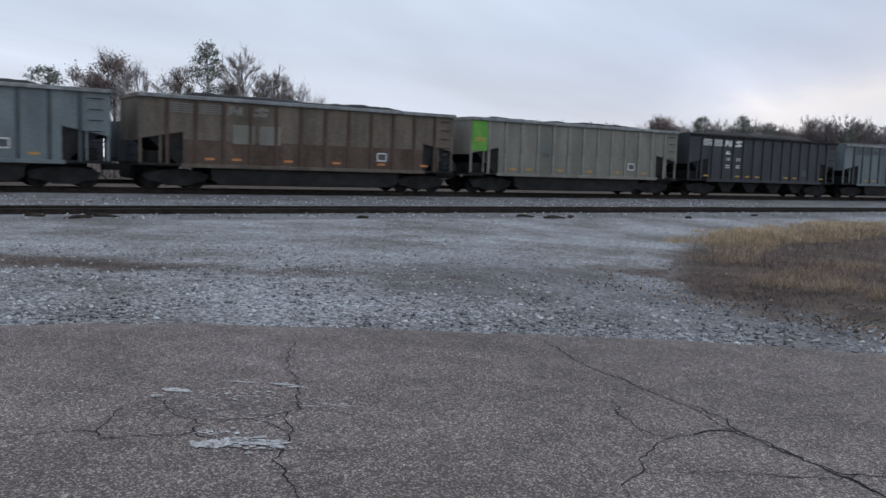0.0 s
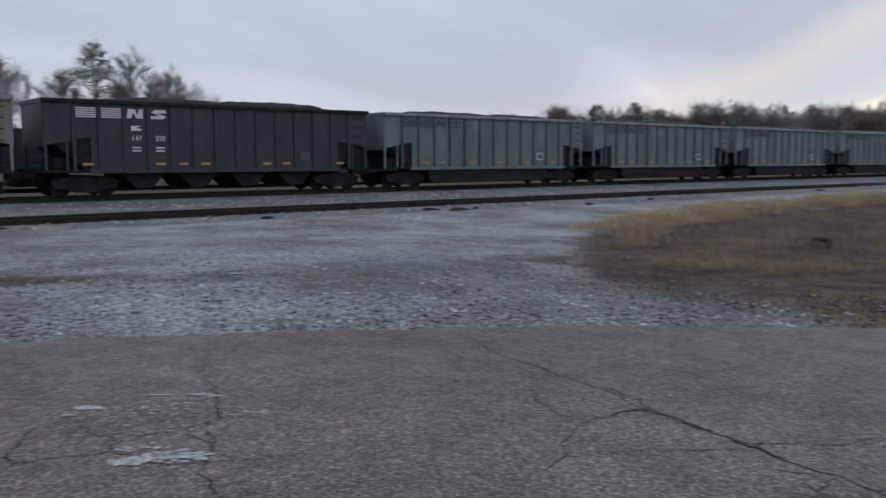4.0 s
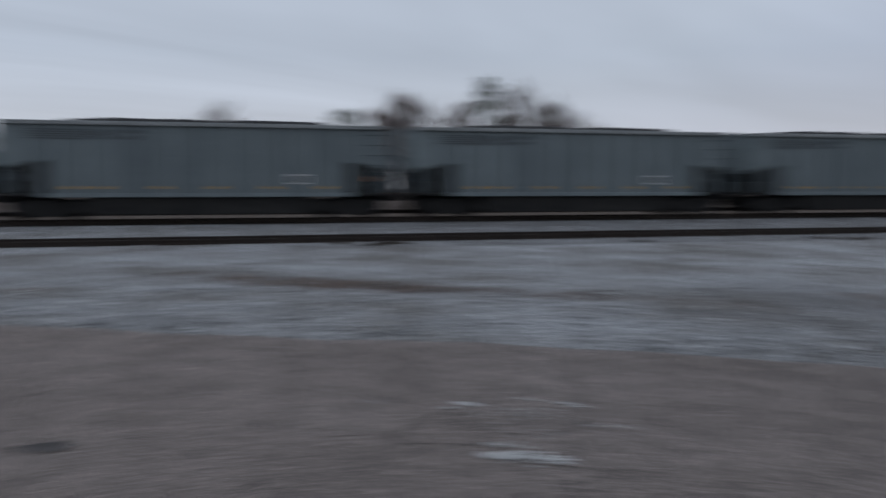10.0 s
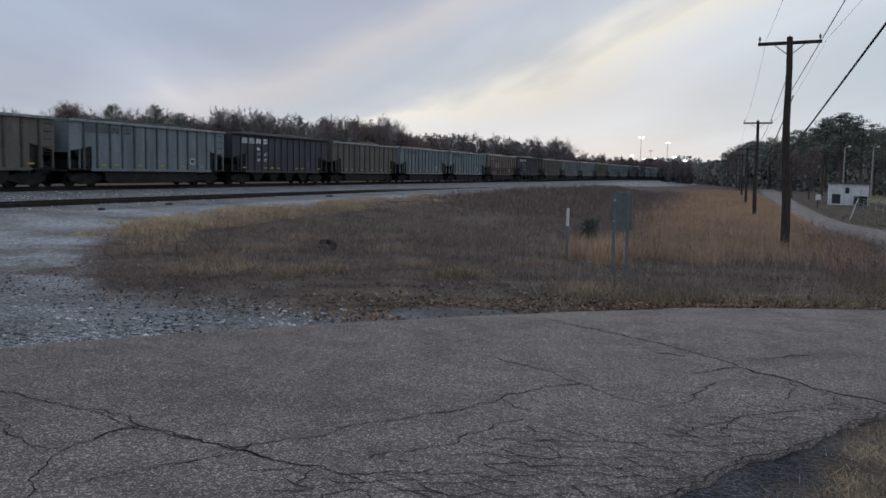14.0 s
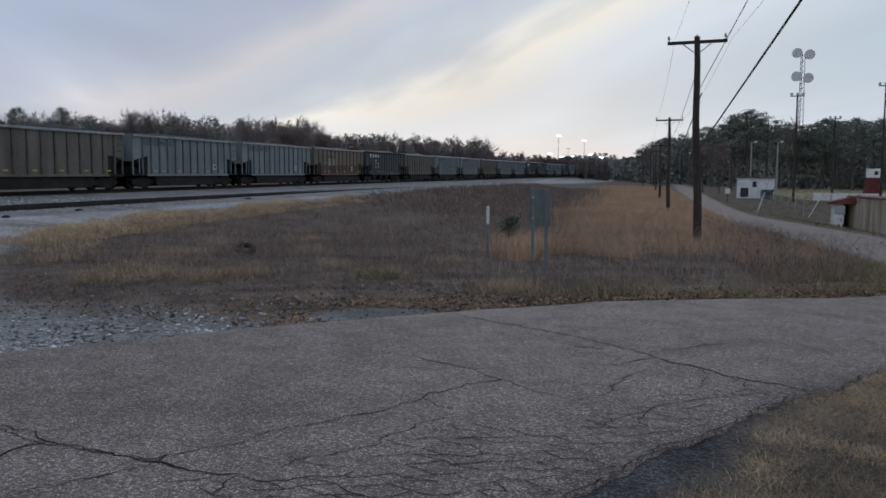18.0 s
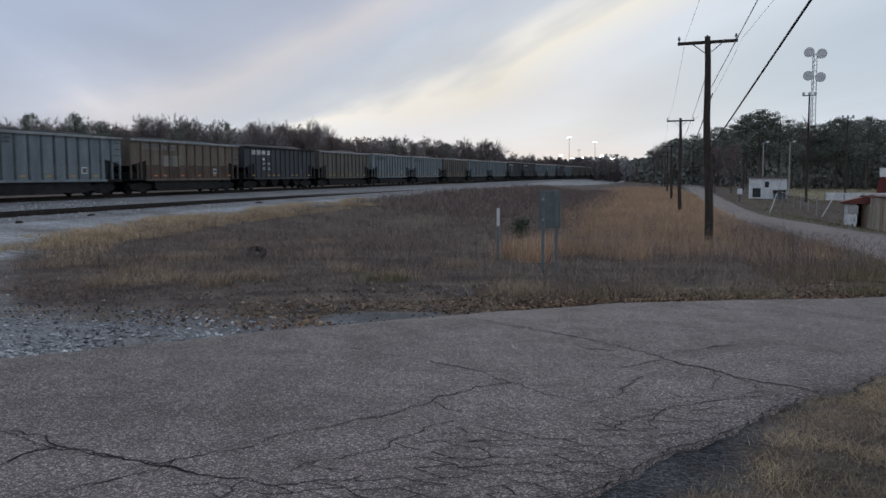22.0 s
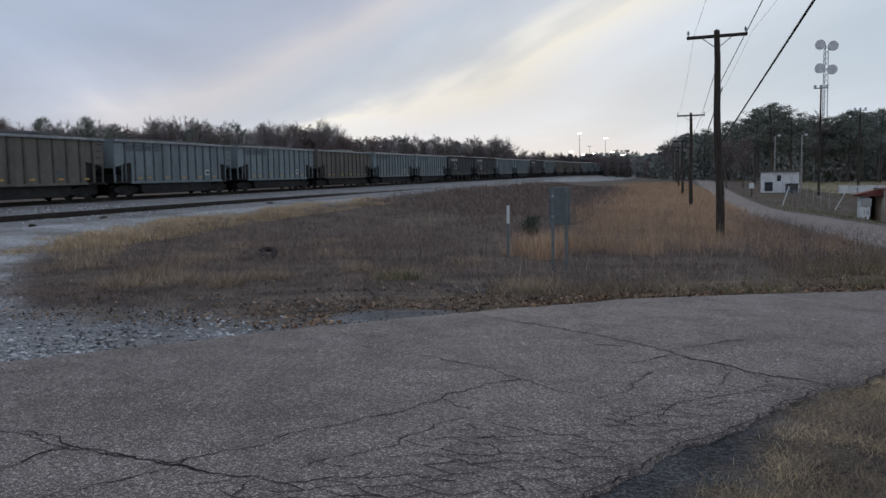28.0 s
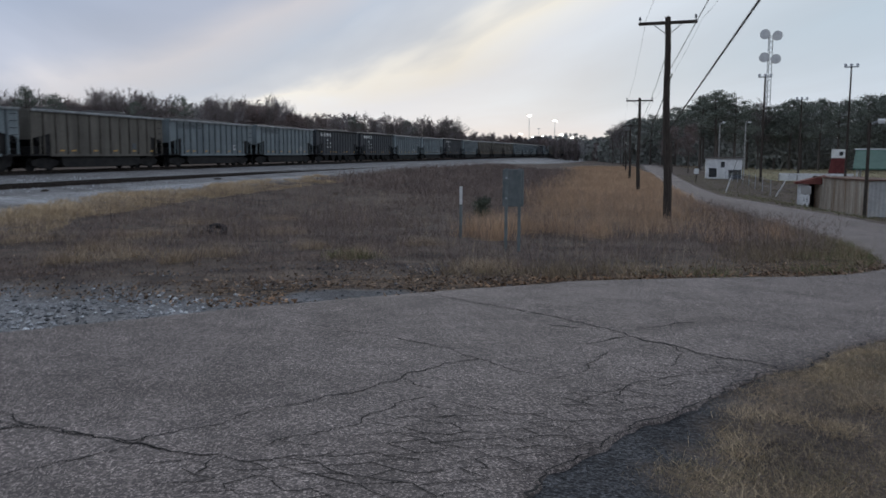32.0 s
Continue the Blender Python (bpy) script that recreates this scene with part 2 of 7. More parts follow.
M["tie"] = mat("creosoted_tie", (0.03, 0.024, 0.02), (0.07, 0.058, 0.048), 5.0, 0.9, bump=0.5, obj_rand=0.3)
M["pole"] = mat("weathered_pole", (0.035, 0.028, 0.024), (0.085, 0.07, 0.06), 6.0, 0.9, bump=0.5, bscale=40, stretch=(6, 6, 0.5))
M["insulator"] = mat("glazed_insulator", (0.10, 0.10, 0.11), (0.2, 0.2, 0.2), 6.0, 0.3)
M["wire"] = mat("black_wire", (0.012, 0.012, 0.013), (0.03, 0.03, 0.03), 8.0, 0.6)
M["galv"] = mat("galvanised_steel", (0.30, 0.31, 0.33), (0.45, 0.46, 0.48), 5.0, 0.5, metal=0.4)
M["sign_grey"] = mat("sign_back_grey", (0.13, 0.15, 0.15), (0.2, 0.22, 0.22), 5.0, 0.55, metal=0.3)
M["bark"] = mat("bark", (0.07, 0.06, 0.052), (0.16, 0.135, 0.12), 8.0, 0.95, bump=0.5, stretch=(3, 3, 0.6))
M["twig"] = mat("bare_twigs", (0.17, 0.145, 0.14), (0.28, 0.245, 0.24), 0.6, 0.95, island=0.3)
M["twig_pale"] = mat("pale_bare_twigs", (0.26, 0.24, 0.24), (0.36, 0.335, 0.335), 0.6, 0.95, island=0.3)
# russet and needle tones are lightened to carry the haze over the trees
M["leaf_red"] = mat("russet_leaves", (0.17, 0.12, 0.11), (0.31, 0.225, 0.20), 0.5, 0.9, island=0.45)
M["leaf_pine"] = mat("pine_needles", (0.115, 0.13, 0.11), (0.215, 0.232, 0.195), 0.4, 0.9, island=0.3)
M["bush_dark"] = mat("dark_evergreen_leaves", (0.05, 0.062, 0.045), (0.12, 0.135, 0.095), 1.2, 0.8, island=0.4)
M["field"] = mat("mown_winter_field", (0.17, 0.155, 0.09), (0.30, 0.265, 0.165), 0.12, 0.95, fine=0.3, bscale=5)
# both far wood tones are lightened: distance haze put into the colour
M["leaf_wood"] = mat("hazed_far_wood", (0.20, 0.21, 0.195), (0.33, 0.33, 0.3), 0.05, 0.95, island=0.25)
M["bare_wood"] = mat("hazed_bare_wood", (0.12, 0.10, 0.098), (0.23, 0.19, 0.18), 0.05, 0.95, island=0.25)
M["crack"] = mat("open_crack", (0.016, 0.015, 0.015), (0.036, 0.034, 0.033), 9.0, 0.95)
M["oil"] = mat("soaked_oil_stain", (0.05, 0.046, 0.045), (0.11, 0.10, 0.097), 9.0, 0.8, fine=0.4, bscale=90)
M["old_paint"] = mat("worn_white_paint", (0.34, 0.335, 0.33), (0.58, 0.58, 0.57), 14.0, 0.9, fine=0.5, bscale=70)
M["brush"] = mat("dead_brush", (0.13, 0.101, 0.093), (0.285, 0.222, 0.193), 0.5, 0.95, island=0.5)
M["straw_pale"] = mat("bleached_straw", (0.40, 0.30, 0.19), (0.62, 0.48, 0.31), 0.7, 0.95, island=0.35)
M["leaf_orange"] = mat("orange_dead_leaves", (0.16, 0.095, 0.058), (0.40, 0.255, 0.155), 3.0, 0.9, island=0.5)
M["straw"] = mat("dry_straw_grass", (0.28, 0.212, 0.15), (0.46, 0.36, 0.255), 0.7, 0.95, island=0.4)
M["sedge"] = mat("orange_broomsedge", (0.39, 0.262, 0.17), (0.62, 0.435, 0.29), 0.25, 0.95, island=0.4)
M["lawn"] = mat("winter_lawn", (0.185, 0.146, 0.1), (0.37, 0.292, 0.195), 0.8, 0.95, island=0.45)
M["verge"] = mat("verge_grass", (0.13, 0.125, 0.075), (0.26, 0.235, 0.145), 0.15, 0.95, island=0.4)
M["greenweed"] = mat("green_weeds", (0.095, 0.11, 0.05), (0.21, 0.21, 0.105), 0.6, 0.95, island=0.4)
M["leaf_litter"] = mat("dead_leaves", (0.10, 0.068, 0.048), (0.33, 0.235, 0.165), 3.0, 0.9, island=0.6)
M["stone"] = mat("gravel_stones", (0.16, 0.162, 0.167), (0.48, 0.485, 0.495), 1.5, 0.9, island=0.62)
M["asphalt_grit"] = mat("asphalt_crumbs", (0.06, 0.062, 0.066), (0.20, 0.205, 0.215), 1.5, 0.9, island=0.5)
M["white_wall"] = mat("white_siding", (0.62, 0.62, 0.62), (0.80, 0.80, 0.79), 1.5, 0.7, fine=0.1, bscale=12)
M["rust_sheet"] = mat("rust_streaked_sheet", (0.45, 0.33, 0.23), (0.86, 0.83, 0.75), 0.55, 0.75, stretch=(3.0, 3.0, 0.35), fine=0.2, bscale=14)
M["red_roof"] = mat("rusty_red_roof", (0.12, 0.04, 0.035), (0.2, 0.075, 0.06), 1.2, 0.75)
M["rust_roof"] = mat("brown_rust_roof", (0.09, 0.055, 0.045), (0.20, 0.13, 0.10), 1.2, 0.85)
M["maroon"] = mat("maroon_wall", (0.10, 0.03, 0.03), (0.16, 0.05, 0.05), 1.5, 0.8)
M["green_roof"] = mat("green_metal_roof", (0.03, 0.085, 0.06), (0.06, 0.13, 0.092), 1.0, 0.5)
M["brick"] = mat("red_brick_wall", (0.16, 0.065, 0.05), (0.26, 0.11, 0.085), 2.0, 0.9)
M["shingle"] = mat("grey_brown_shingles", (0.10, 0.085, 0.08), (0.17, 0.15, 0.14), 2.0, 0.9)
M["window"] = mat("dark_window", (0.02, 0.022, 0.025), (0.05, 0.052, 0.056), 2.0, 0.25)
M["rubber"] = mat("black_rubber", (0.012, 0.012, 0.013), (0.03, 0.03, 0.032), 8.0, 0.75, bump=0.3)
M["concrete"] = mat("pale_concrete", (0.30, 0.29, 0.28), (0.42, 0.41, 0.39), 2.0, 0.9)
M["gondola"] = mat("parked_car_bluegrey", (0.035, 0.042, 0.05), (0.07, 0.08, 0.092), 1.0, 0.7, stretch=(1, 1, 0.3))
M["lamp_on"] = glow("lit_lamp", (1.0, 0.96, 0.88), 14.0)


# ---- mesh helpers ----
def part(name, bm, material, parent=None, label="", smooth=False):
    me = bpy.data.meshes.new(name)
    bm.to_mesh(me)
    bm.free()
    me.materials.append(material)
    if smooth:
        me.polygons.foreach_set("use_smooth", [True] * len(me.polygons))
    ob = new(name, me)
    ob.parent = parent
    if label:
        ob["label"] = label
    return ob


def share(ob, parent, m):
    """One more part on the same mesh."""
    o = ob.copy()
    scene.collection.objects.link(o)
    o.parent, o.matrix_basis = parent, m
    return o


def thing(name, label, category, m=None, group="", kind=""):
    ob = new(name)
    ob.empty_display_size = 0.3
    if m is not None:
        ob.matrix_basis = m
    return tagged(ob, label, category, group, kind)


def raw(name, verts, faces, material, parent=None, label="", smooth=False):
    me = bpy.data.meshes.new(name)
    me.from_pydata(verts, [], faces)
    me.materials.append(material)
    if smooth:
        me.polygons.foreach_set("use_smooth", [True] * len(me.polygons))
    ob = new(name, me)
    ob.parent = parent
    if label:
        ob["label"] = label
    return ob


def box(bm, x0, y0, z0, x1, y1, z1, bevel=0.0):
    r = bmesh.ops.create_cube(bm, size=1.0)
    v = r["verts"]
    bmesh.ops.scale(bm, vec=(x1 - x0, y1 - y0, z1 - z0), verts=v)
    bmesh.ops.translate(bm, vec=((x0 + x1) / 2, (y0 + y1) / 2, (z0 + z1) / 2), verts=v)
    if bevel:
        edges = list({e for q in v for e in q.link_edges})
        bmesh.ops.bevel(bm, geom=edges, offset=bevel, segments=1, affect="EDGES")
    return v


def boxed(x0, y0, z0, x1, y1, z1, bevel=0.0):
    bm = bmesh.new()
    box(bm, x0, y0, z0, x1, y1, z1, bevel)
    return bm


def tube(bm, p, q, r0, r1=None, n=8):
    p, q = Vector(p), Vector(q)
    r1 = r0 if r1 is None else r1
    d = q - p
    m = Matrix.Translation((p + q) / 2) @ d.to_track_quat("Z", "Y").to_matrix().to_4x4()
    bmesh.ops.create_cone(bm, cap_ends=True, segments=n, radius1=r0, radius2=r1, depth=d.length, matrix=m)


def tubed(p, q, r0, r1=None, n=8):
    bm = bmesh.new()
    tube(bm, p, q, r0, r1, n)
    return bm


def prism(pts, y0, y1):
    """A plate with the outline pts in x and z, from y0 to y1."""
    bm = bmesh.new()
    a = [bm.verts.new((x, y0, z)) for x, z in pts]
    b = [bm.verts.new((x, y1, z)) for x, z in pts]
    bm.faces.new(a); bm.faces.new(b[::-1])
    for i in range(len(pts)):
        j = (i + 1) % len(pts)
        bm.faces.new((a[j], a[i], b[i], b[j]))
    bmesh.ops.recalc_face_normals(bm, faces=bm.faces)
    return bm


def lerp(x, xs, ys):
    if x <= xs[0]:
        return ys[0]
    if x >= xs[-1]:
        return ys[-1]
    a, b = 0, len(xs) - 1
    while b - a > 1:
        m = (a + b) // 2
        if xs[m] <= x:
            a = m
        else:
            b = m
    return ys[a] + (ys[b] - ys[a]) * (x - xs[a]) / (xs[b] - xs[a])


def smooth(x, a, b):
    if isinstance(x, (int, float)):
        u = min(1.0, max(0.0, (x - a) / (b - a)))
    else:
        u = np.clip((x - a) / (b - a), 0, 1)
    return u * u * (3 - 2 * u)


# ---- the lie of the land ----
def track_y(x):
    """The near side of the train; the line bends gently and runs straight further off."""
    if isinstance(x, (int, float)):
        c = min(170.0, max(-160.0, x))
        k = 0.000166 if c > 0 else 0.000416
    else:
        c = np.clip(x, -160, 170)
        k = np.where(c > 0, 0.000166, 0.000416)
    return 35.12 - 0.00817 * c - k * c * c + (x - c) * (-0.00817 - 2 * k * c)


RAIL_TOP = 0.31


def land(x, y):
    x, y = np.asarray(x, float), np.asarray(y, float)
    left = 0.6 * np.tanh(np.maximum(-x, 0) * 0.018 / 0.6)
    right = 0.018 * np.clip(x, 0, 12) + 0.9 * smooth(x, 10, 36) + 0.8 * smooth(x, 34, 90)
    k = 1 - smooth(y, 10, 25)
    z = (left - right) * k + 0.009 * np.clip(y, -20, 10) - 0.05 * smooth(y, 10, 26)
    z = z - 0.75 * smooth(-y, 10.8, 16) * smooth(x, 30, 48) * (1 - smooth(x, 66, 112))
    # the ballast bed of the main line, and a low fall behind it
    d = y - (track_y(x) + 1.6)
    z = z + 0.10 * (1 - smooth(np.abs(d), 2.0, 3.4))
    z = z - 0.6 * smooth(d, 4, 12) * (1 - smooth(d, 200, 900))
    return z


def zl(x, y):
    """The same for one point."""
    x, y = float(x), float(y)
    left = 0.6 * math.tanh(max(-x, 0.0) * 0.03)
    right = 0.018 * min(max(x, 0.0), 12.0) + 0.9 * smooth(x, 10, 36) + 0.8 * smooth(x, 34, 90)
    z = (left - right) * (1 - smooth(y, 10, 25)) + 0.009 * min(max(y, -20.0), 10.0) - 0.05 * smooth(y, 10, 26)
    z -= 0.75 * smooth(-y, 10.8, 16) * smooth(x, 30, 48) * (1 - smooth(x, 66, 112))
    d = y - (track_y(x) + 1.6)
    z += 0.10 * (1 - smooth(abs(d), 2.0, 3.4))
    return z - 0.6 * smooth(d, 4, 12) * (1 - smooth(d, 200, 900))


# paved ground: the far and the near edge of the asphalt over x
HI_X = (-60, -45, -30, -21, -15.4, -11.6, -8, -4.9, -2.1, 0.44, 2.4, 3.9, 5.3, 6.8, 7.65, 9.07, 10.65, 12.4, 13.4, 14, 14.7, 16, 19, 27, 60, 120, 350)
HI_Y = (7.0, 7.9, 9.1, 11.4, 12.5, 12.4, 11.2, 10.75, 9.95, 8.8, 8.16, 7.46, 6.66, 5.8, 5.1, 3.9, 2.35, 0.54, -1.4, -2.8, -3.8, -4.8, -5.6, -6.9, -6.5, -8.0, -15.5)
LO_X = (-60, -51.07, -30.88, -21.88, -16.07, -11.96, -9.66, -8.05, -6.45, -5.15, -4.2, -3.34, -2, 0, 3, 4.6, 5.0, 5.31, 5.61, 5.81, 6.07, 6.29, 6.75, 7.14, 7.49, 8.15, 8.87, 9.24, 9.7, 10.4, 20, 35, 50, 70, 120, 350)
LO_Y = (5.0, 4.84, 6.2, 5.97, 5.34, 4.7, 4.3, 4.05, 3.75, 3.58, 3.7, 3.46, 1.9, 0.9, 0.6, 0.4, 0.17, 0.02, -0.15, -0.34, -0.5, -0.59, -0.88, -1.14, -1.54, -1.9, -2.48, -2.95, -5.2, -12.4, -12.8, -11.4, -10.2, -9.6, -11, -20.5)


def paved_hi(x):
    return lerp(x, HI_X, HI_Y) + 0.10 * noise.noise((x * 1.3, 0, 0)) + 0.05 * noise.noise((x * 5, 3, 0))


def paved_lo(x):
    return lerp(x, LO_X, LO_Y) + 0.04 * noise.noise((x * 1.5, 7, 0)) - 0.05 * float(smooth(-x, 3.5, 5)) + 0.06 * noise.noise((x * 17, 5, 0)) * float(smooth(x, -5.5, -4)) * float(smooth(-x, 1, 2)) + 0.05 * noise.noise((x * 6, 9, 0))


# ---- ground sheet ----
def brush_top(x):
    return np.interp(x, (9.5, 10.8, 14.5, 22, 32, 46, 92, 170, 400), (7.5, 9.6, 12.8, 17.4, 19.4, 20.0, 21.8, 19.0, 5.0))


def inside(poly, x, y):
    """How far a point lies inside a polygon, in metres, negative outside."""
    hit, best = False, 1e9
    for (ax, ay), (bx, by) in zip(poly, poly[1:] + poly[:1]):
        if (ay > y) != (by > y) and x < (bx - ax) * (y - ay) / (by - ay) + ax:
            hit = not hit
        u = max(0.0, min(1.0, ((x - ax) * (bx - ax) + (y - ay) * (by - ay)) / ((bx - ax) ** 2 + (by - ay) ** 2)))
        best = min(best, math.hypot(x - ax - u * (bx - ax), y - ay - u * (by - ay)))
    return best if hit else -best


OLD_SLAB = [(-6.8, 1.55), (-5.9, 1.6), (-5.4, 2.1), (-4.7, 2.9), (-4.8, 3.6), (-7.4, 4.1), (-11.6, 4.7), (-13.5, 4.6), (-10.9, 3.3), (-8.3, 2.9), (-7.9, 1.8)]
EDGE_SLAB = [(9.3, 3.5), (9.6, 3.9), (10.2, 4.0), (10.8, 3.5), (10.9, 2.6), (10.5, 2.3)]


def cover(x, y):
    """Shares of grass soil, old dark asphalt and leaf litter on the ground; the rest is pale gravel."""
    n = noise.noise((x * 0.35, y * 0.35, 0)) * 0.9 + noise.noise((x * 1.3, y * 1.3, 5)) * 0.5
    hi, lo = lerp(x, HI_X, HI_Y), lerp(x, LO_X, LO_Y)
    grass = dark = litter = 0.0
    if y > hi - 0.3:
        if x > 8:
            deep = min(float(brush_top(x)) - y, (x - 9.6) * 0.9, y - hi + 0.2) + 0.7 * n
            grass = float(smooth(deep, -0.6, 0.9))
            litter = float(smooth(2.9 - (y - hi) + 1.3 * n, 0, 1) * smooth(x + 0.8 * n, 8.9, 10.2) * (1 - smooth(x, 19, 24)))
            slab = float(smooth(inside(EDGE_SLAB, x, y) + 0.15 * n, -0.05, 0.15))
            grass, litter, dark = grass * (1 - slab), litter * (1 - slab), slab
        # faint weedy patches in the gravel
        u, v = (x - 3.6) * 0.83 - (y - 12.4) * 0.56, (x - 3.6) * 0.56 + (y - 12.4) * 0.83
        patch = math.exp(-(u / 5.0) ** 2 - (v / 1.0) ** 2) + 0.9 * math.exp(-((x - 11.5) / 2.2) ** 2 - ((y - 10.4) / 1.2) ** 2) + 0.7 * math.exp(-((x + 3.0) / 3.5) ** 2 - ((y - 13.2) / 1.0) ** 2)
        grass = max(grass, float(smooth(patch + 0.6 * n, 0.3, 1.05)) * 0.85)
        u, v = (x - 6.8) * 0.83 - (y - 9.2) * 0.56, (x - 6.8) * 0.56 + (y - 9.2) * 0.83
        shade = math.exp(-(u / 3.4) ** 2 - (v / 0.85) ** 2) + math.exp(-((x - 8.6) / 2.0) ** 2 - ((y - 12.0) / 0.5) ** 2)
        dark = max(dark, float(smooth(shade + 0.6 * n, 0.45, 1.1)) * 0.7)
        dark = max(dark, 0.55 * float(smooth(x + 1.2 * n, 6.0, 9.0) * (1 - smooth(y, 11, 15)) * (1 - smooth(x, 9.5, 11))))
        if y > 21.5:
            dark = max(dark, 0.6 * float(smooth(x + 2 * n, -8, 12)))
        # the yard grows dirtier and browner towards the left end
        if y < track_y(x) - 1.5:
            grass = max(grass, 0.4 * float(smooth(-x + 3 * n, 10, 26)))
        if y > track_y(x) + 5:
            grass = max(grass, float(smooth(y - track_y(x) - 5 + n, 0, 3)))
    elif y < lo + 0.3:
        if x < 2.5:
            rim = np.interp(x, (-11, -8.6, -7.6, -6.2, -5.3, -5.1, -4.7, -4.3, -3.7, -2.5, 0.5), (-1.8, -0.7, -0.3, 0.0, 0.5, 0.85, 1.5, 2.3, 2.5, 2.3, 1.3))
            grass = float(smooth(rim - y + 0.9 * n + 0.25 * noise.noise((x * 4, y * 4, 15)), -0.25, 0.55)) * 0.9
            grass = max(grass, float(smooth(-38 - x + 3 * n - 0.4 * y, -1, 2)), float(smooth(-6 - y + 2 * n, -1, 2)))
            dark = 1.0
        else:
            bare = np.interp(x, (2.5, 4.5, 5.6, 6.4, 7.5), (0.3, 0.4, 0.28, 0.06, 0.02))
            grass = float(smooth(lo - y - bare + 0.3 * n + 0.22 * noise.noise((x * 4.5, y * 4.5, 17)), -0.1, 0.2)) if x < 12 else 1.0
            dark = 1.0
    return grass, dark, litter


def wear(x, y):
    """Shares of fouled, shade-darkened track bed, pale old slab and fresh black crumbs on the ground."""
    n = noise.noise((x * 1.1, y * 1.1, 30)) + 0.5 * noise.noise((x * 3.1, y * 3.1, 35))
    dark_bed = pale = black = 0.0
    if y > 28:
        d = y - track_y(x)
        dark_bed = float(smooth(d + 0.35 + 0.2 * n, -0.15, 0.35) * (1 - smooth(d, 11.0, 13.0)))
    elif -15 < x < -1.5 and y < 6:
        black = 0.75 * float(smooth(x, -5.2, -4.3) * smooth(n + 1.2, 0.0, 1.0)) if inside(OLD_SLAB, x, y) < 0.1 else 0.0
        pale = float(smooth(inside(OLD_SLAB, x, y) + 0.45 * n, -0.12, 0.25))
    elif 2.5 < x < 9 and y < 1.5:
        black = float(smooth(n + 1.7, 0.2, 0.9))
    return dark_bed, pale, black


def grid_lines(stops):
    out = []
    for (a, b, step) in stops:
        out += list(np.arange(a, b, step))
    return np.array(out + [stops[-1][1]])


def build_ground():
    xs = grid_lines([(-2600, -400, 200), (-400, -120, 20), (-120, -50, 4), (-50, -16, 1.0), (-16, 16, 0.2), (16, 24, 0.4), (24, 60, 0.9), (60, 140, 4), (140, 420, 20), (420, 2600, 200)])
    ys = grid_lines([(-2600, -400, 200), (-400, -60, 20), (-60, -16, 2.5), (-16, -6, 0.8), (-6, 13, 0.2), (13, 24, 0.4), (24, 44, 0.4), (44, 90, 4), (90, 400, 20), (400, 2600, 200)])
    X, Y = np.meshgrid(xs, ys)
    Z = land(X, Y)
    cols = []
    for j in range(len(ys)):
        for i in range(len(xs)):
            x, y = xs[i], ys[j]
            cols.append(cover(x, y))
            near = -60 < x < 60 and -12 < y < 30
            if near:
                g = cols[-1][0]
                Z[j, i] += 0.012 * noise.noise((x * 0.8, y * 0.8, 2)) * (1 + g)
            lo, hi = lerp(x, LO_X, LO_Y), lerp(x, HI_X, HI_Y)
            if lo + 0.1 < y < hi - 0.1 and -60 < x < 350:
                Z[j, i] -= 0.028
    nx = len(xs)
    idx = np.arange(len(xs) * len(ys)).reshape(len(ys), nx)
    faces = np.stack([idx[:-1, :-1], idx[:-1, 1:], idx[1:, 1:], idx[1:, :-1]], -1).reshape(-1, 4).tolist()
    verts = np.stack([X, Y, Z], -1).reshape(-1, 3).tolist()
    ob = raw("ground", verts, faces, ground_material(), smooth=True)
    at = ob.data.color_attributes.new("cover", "FLOAT_COLOR", "POINT")
    flat = np.ones((len(cols), 4))
    flat[:, :3] = cols
    at.data.foreach_set("color", flat.ravel())
    at = ob.data.color_attributes.new("wear", "FLOAT_COLOR", "POINT")
    flat[:, :3] = [wear(x, y) for y in ys for x in xs]
    at.data.foreach_set("color", flat.ravel())
    return tagged(ob, "pale gravel yard ground with weedy brown patches and dead grass", "ground", kind="structure")


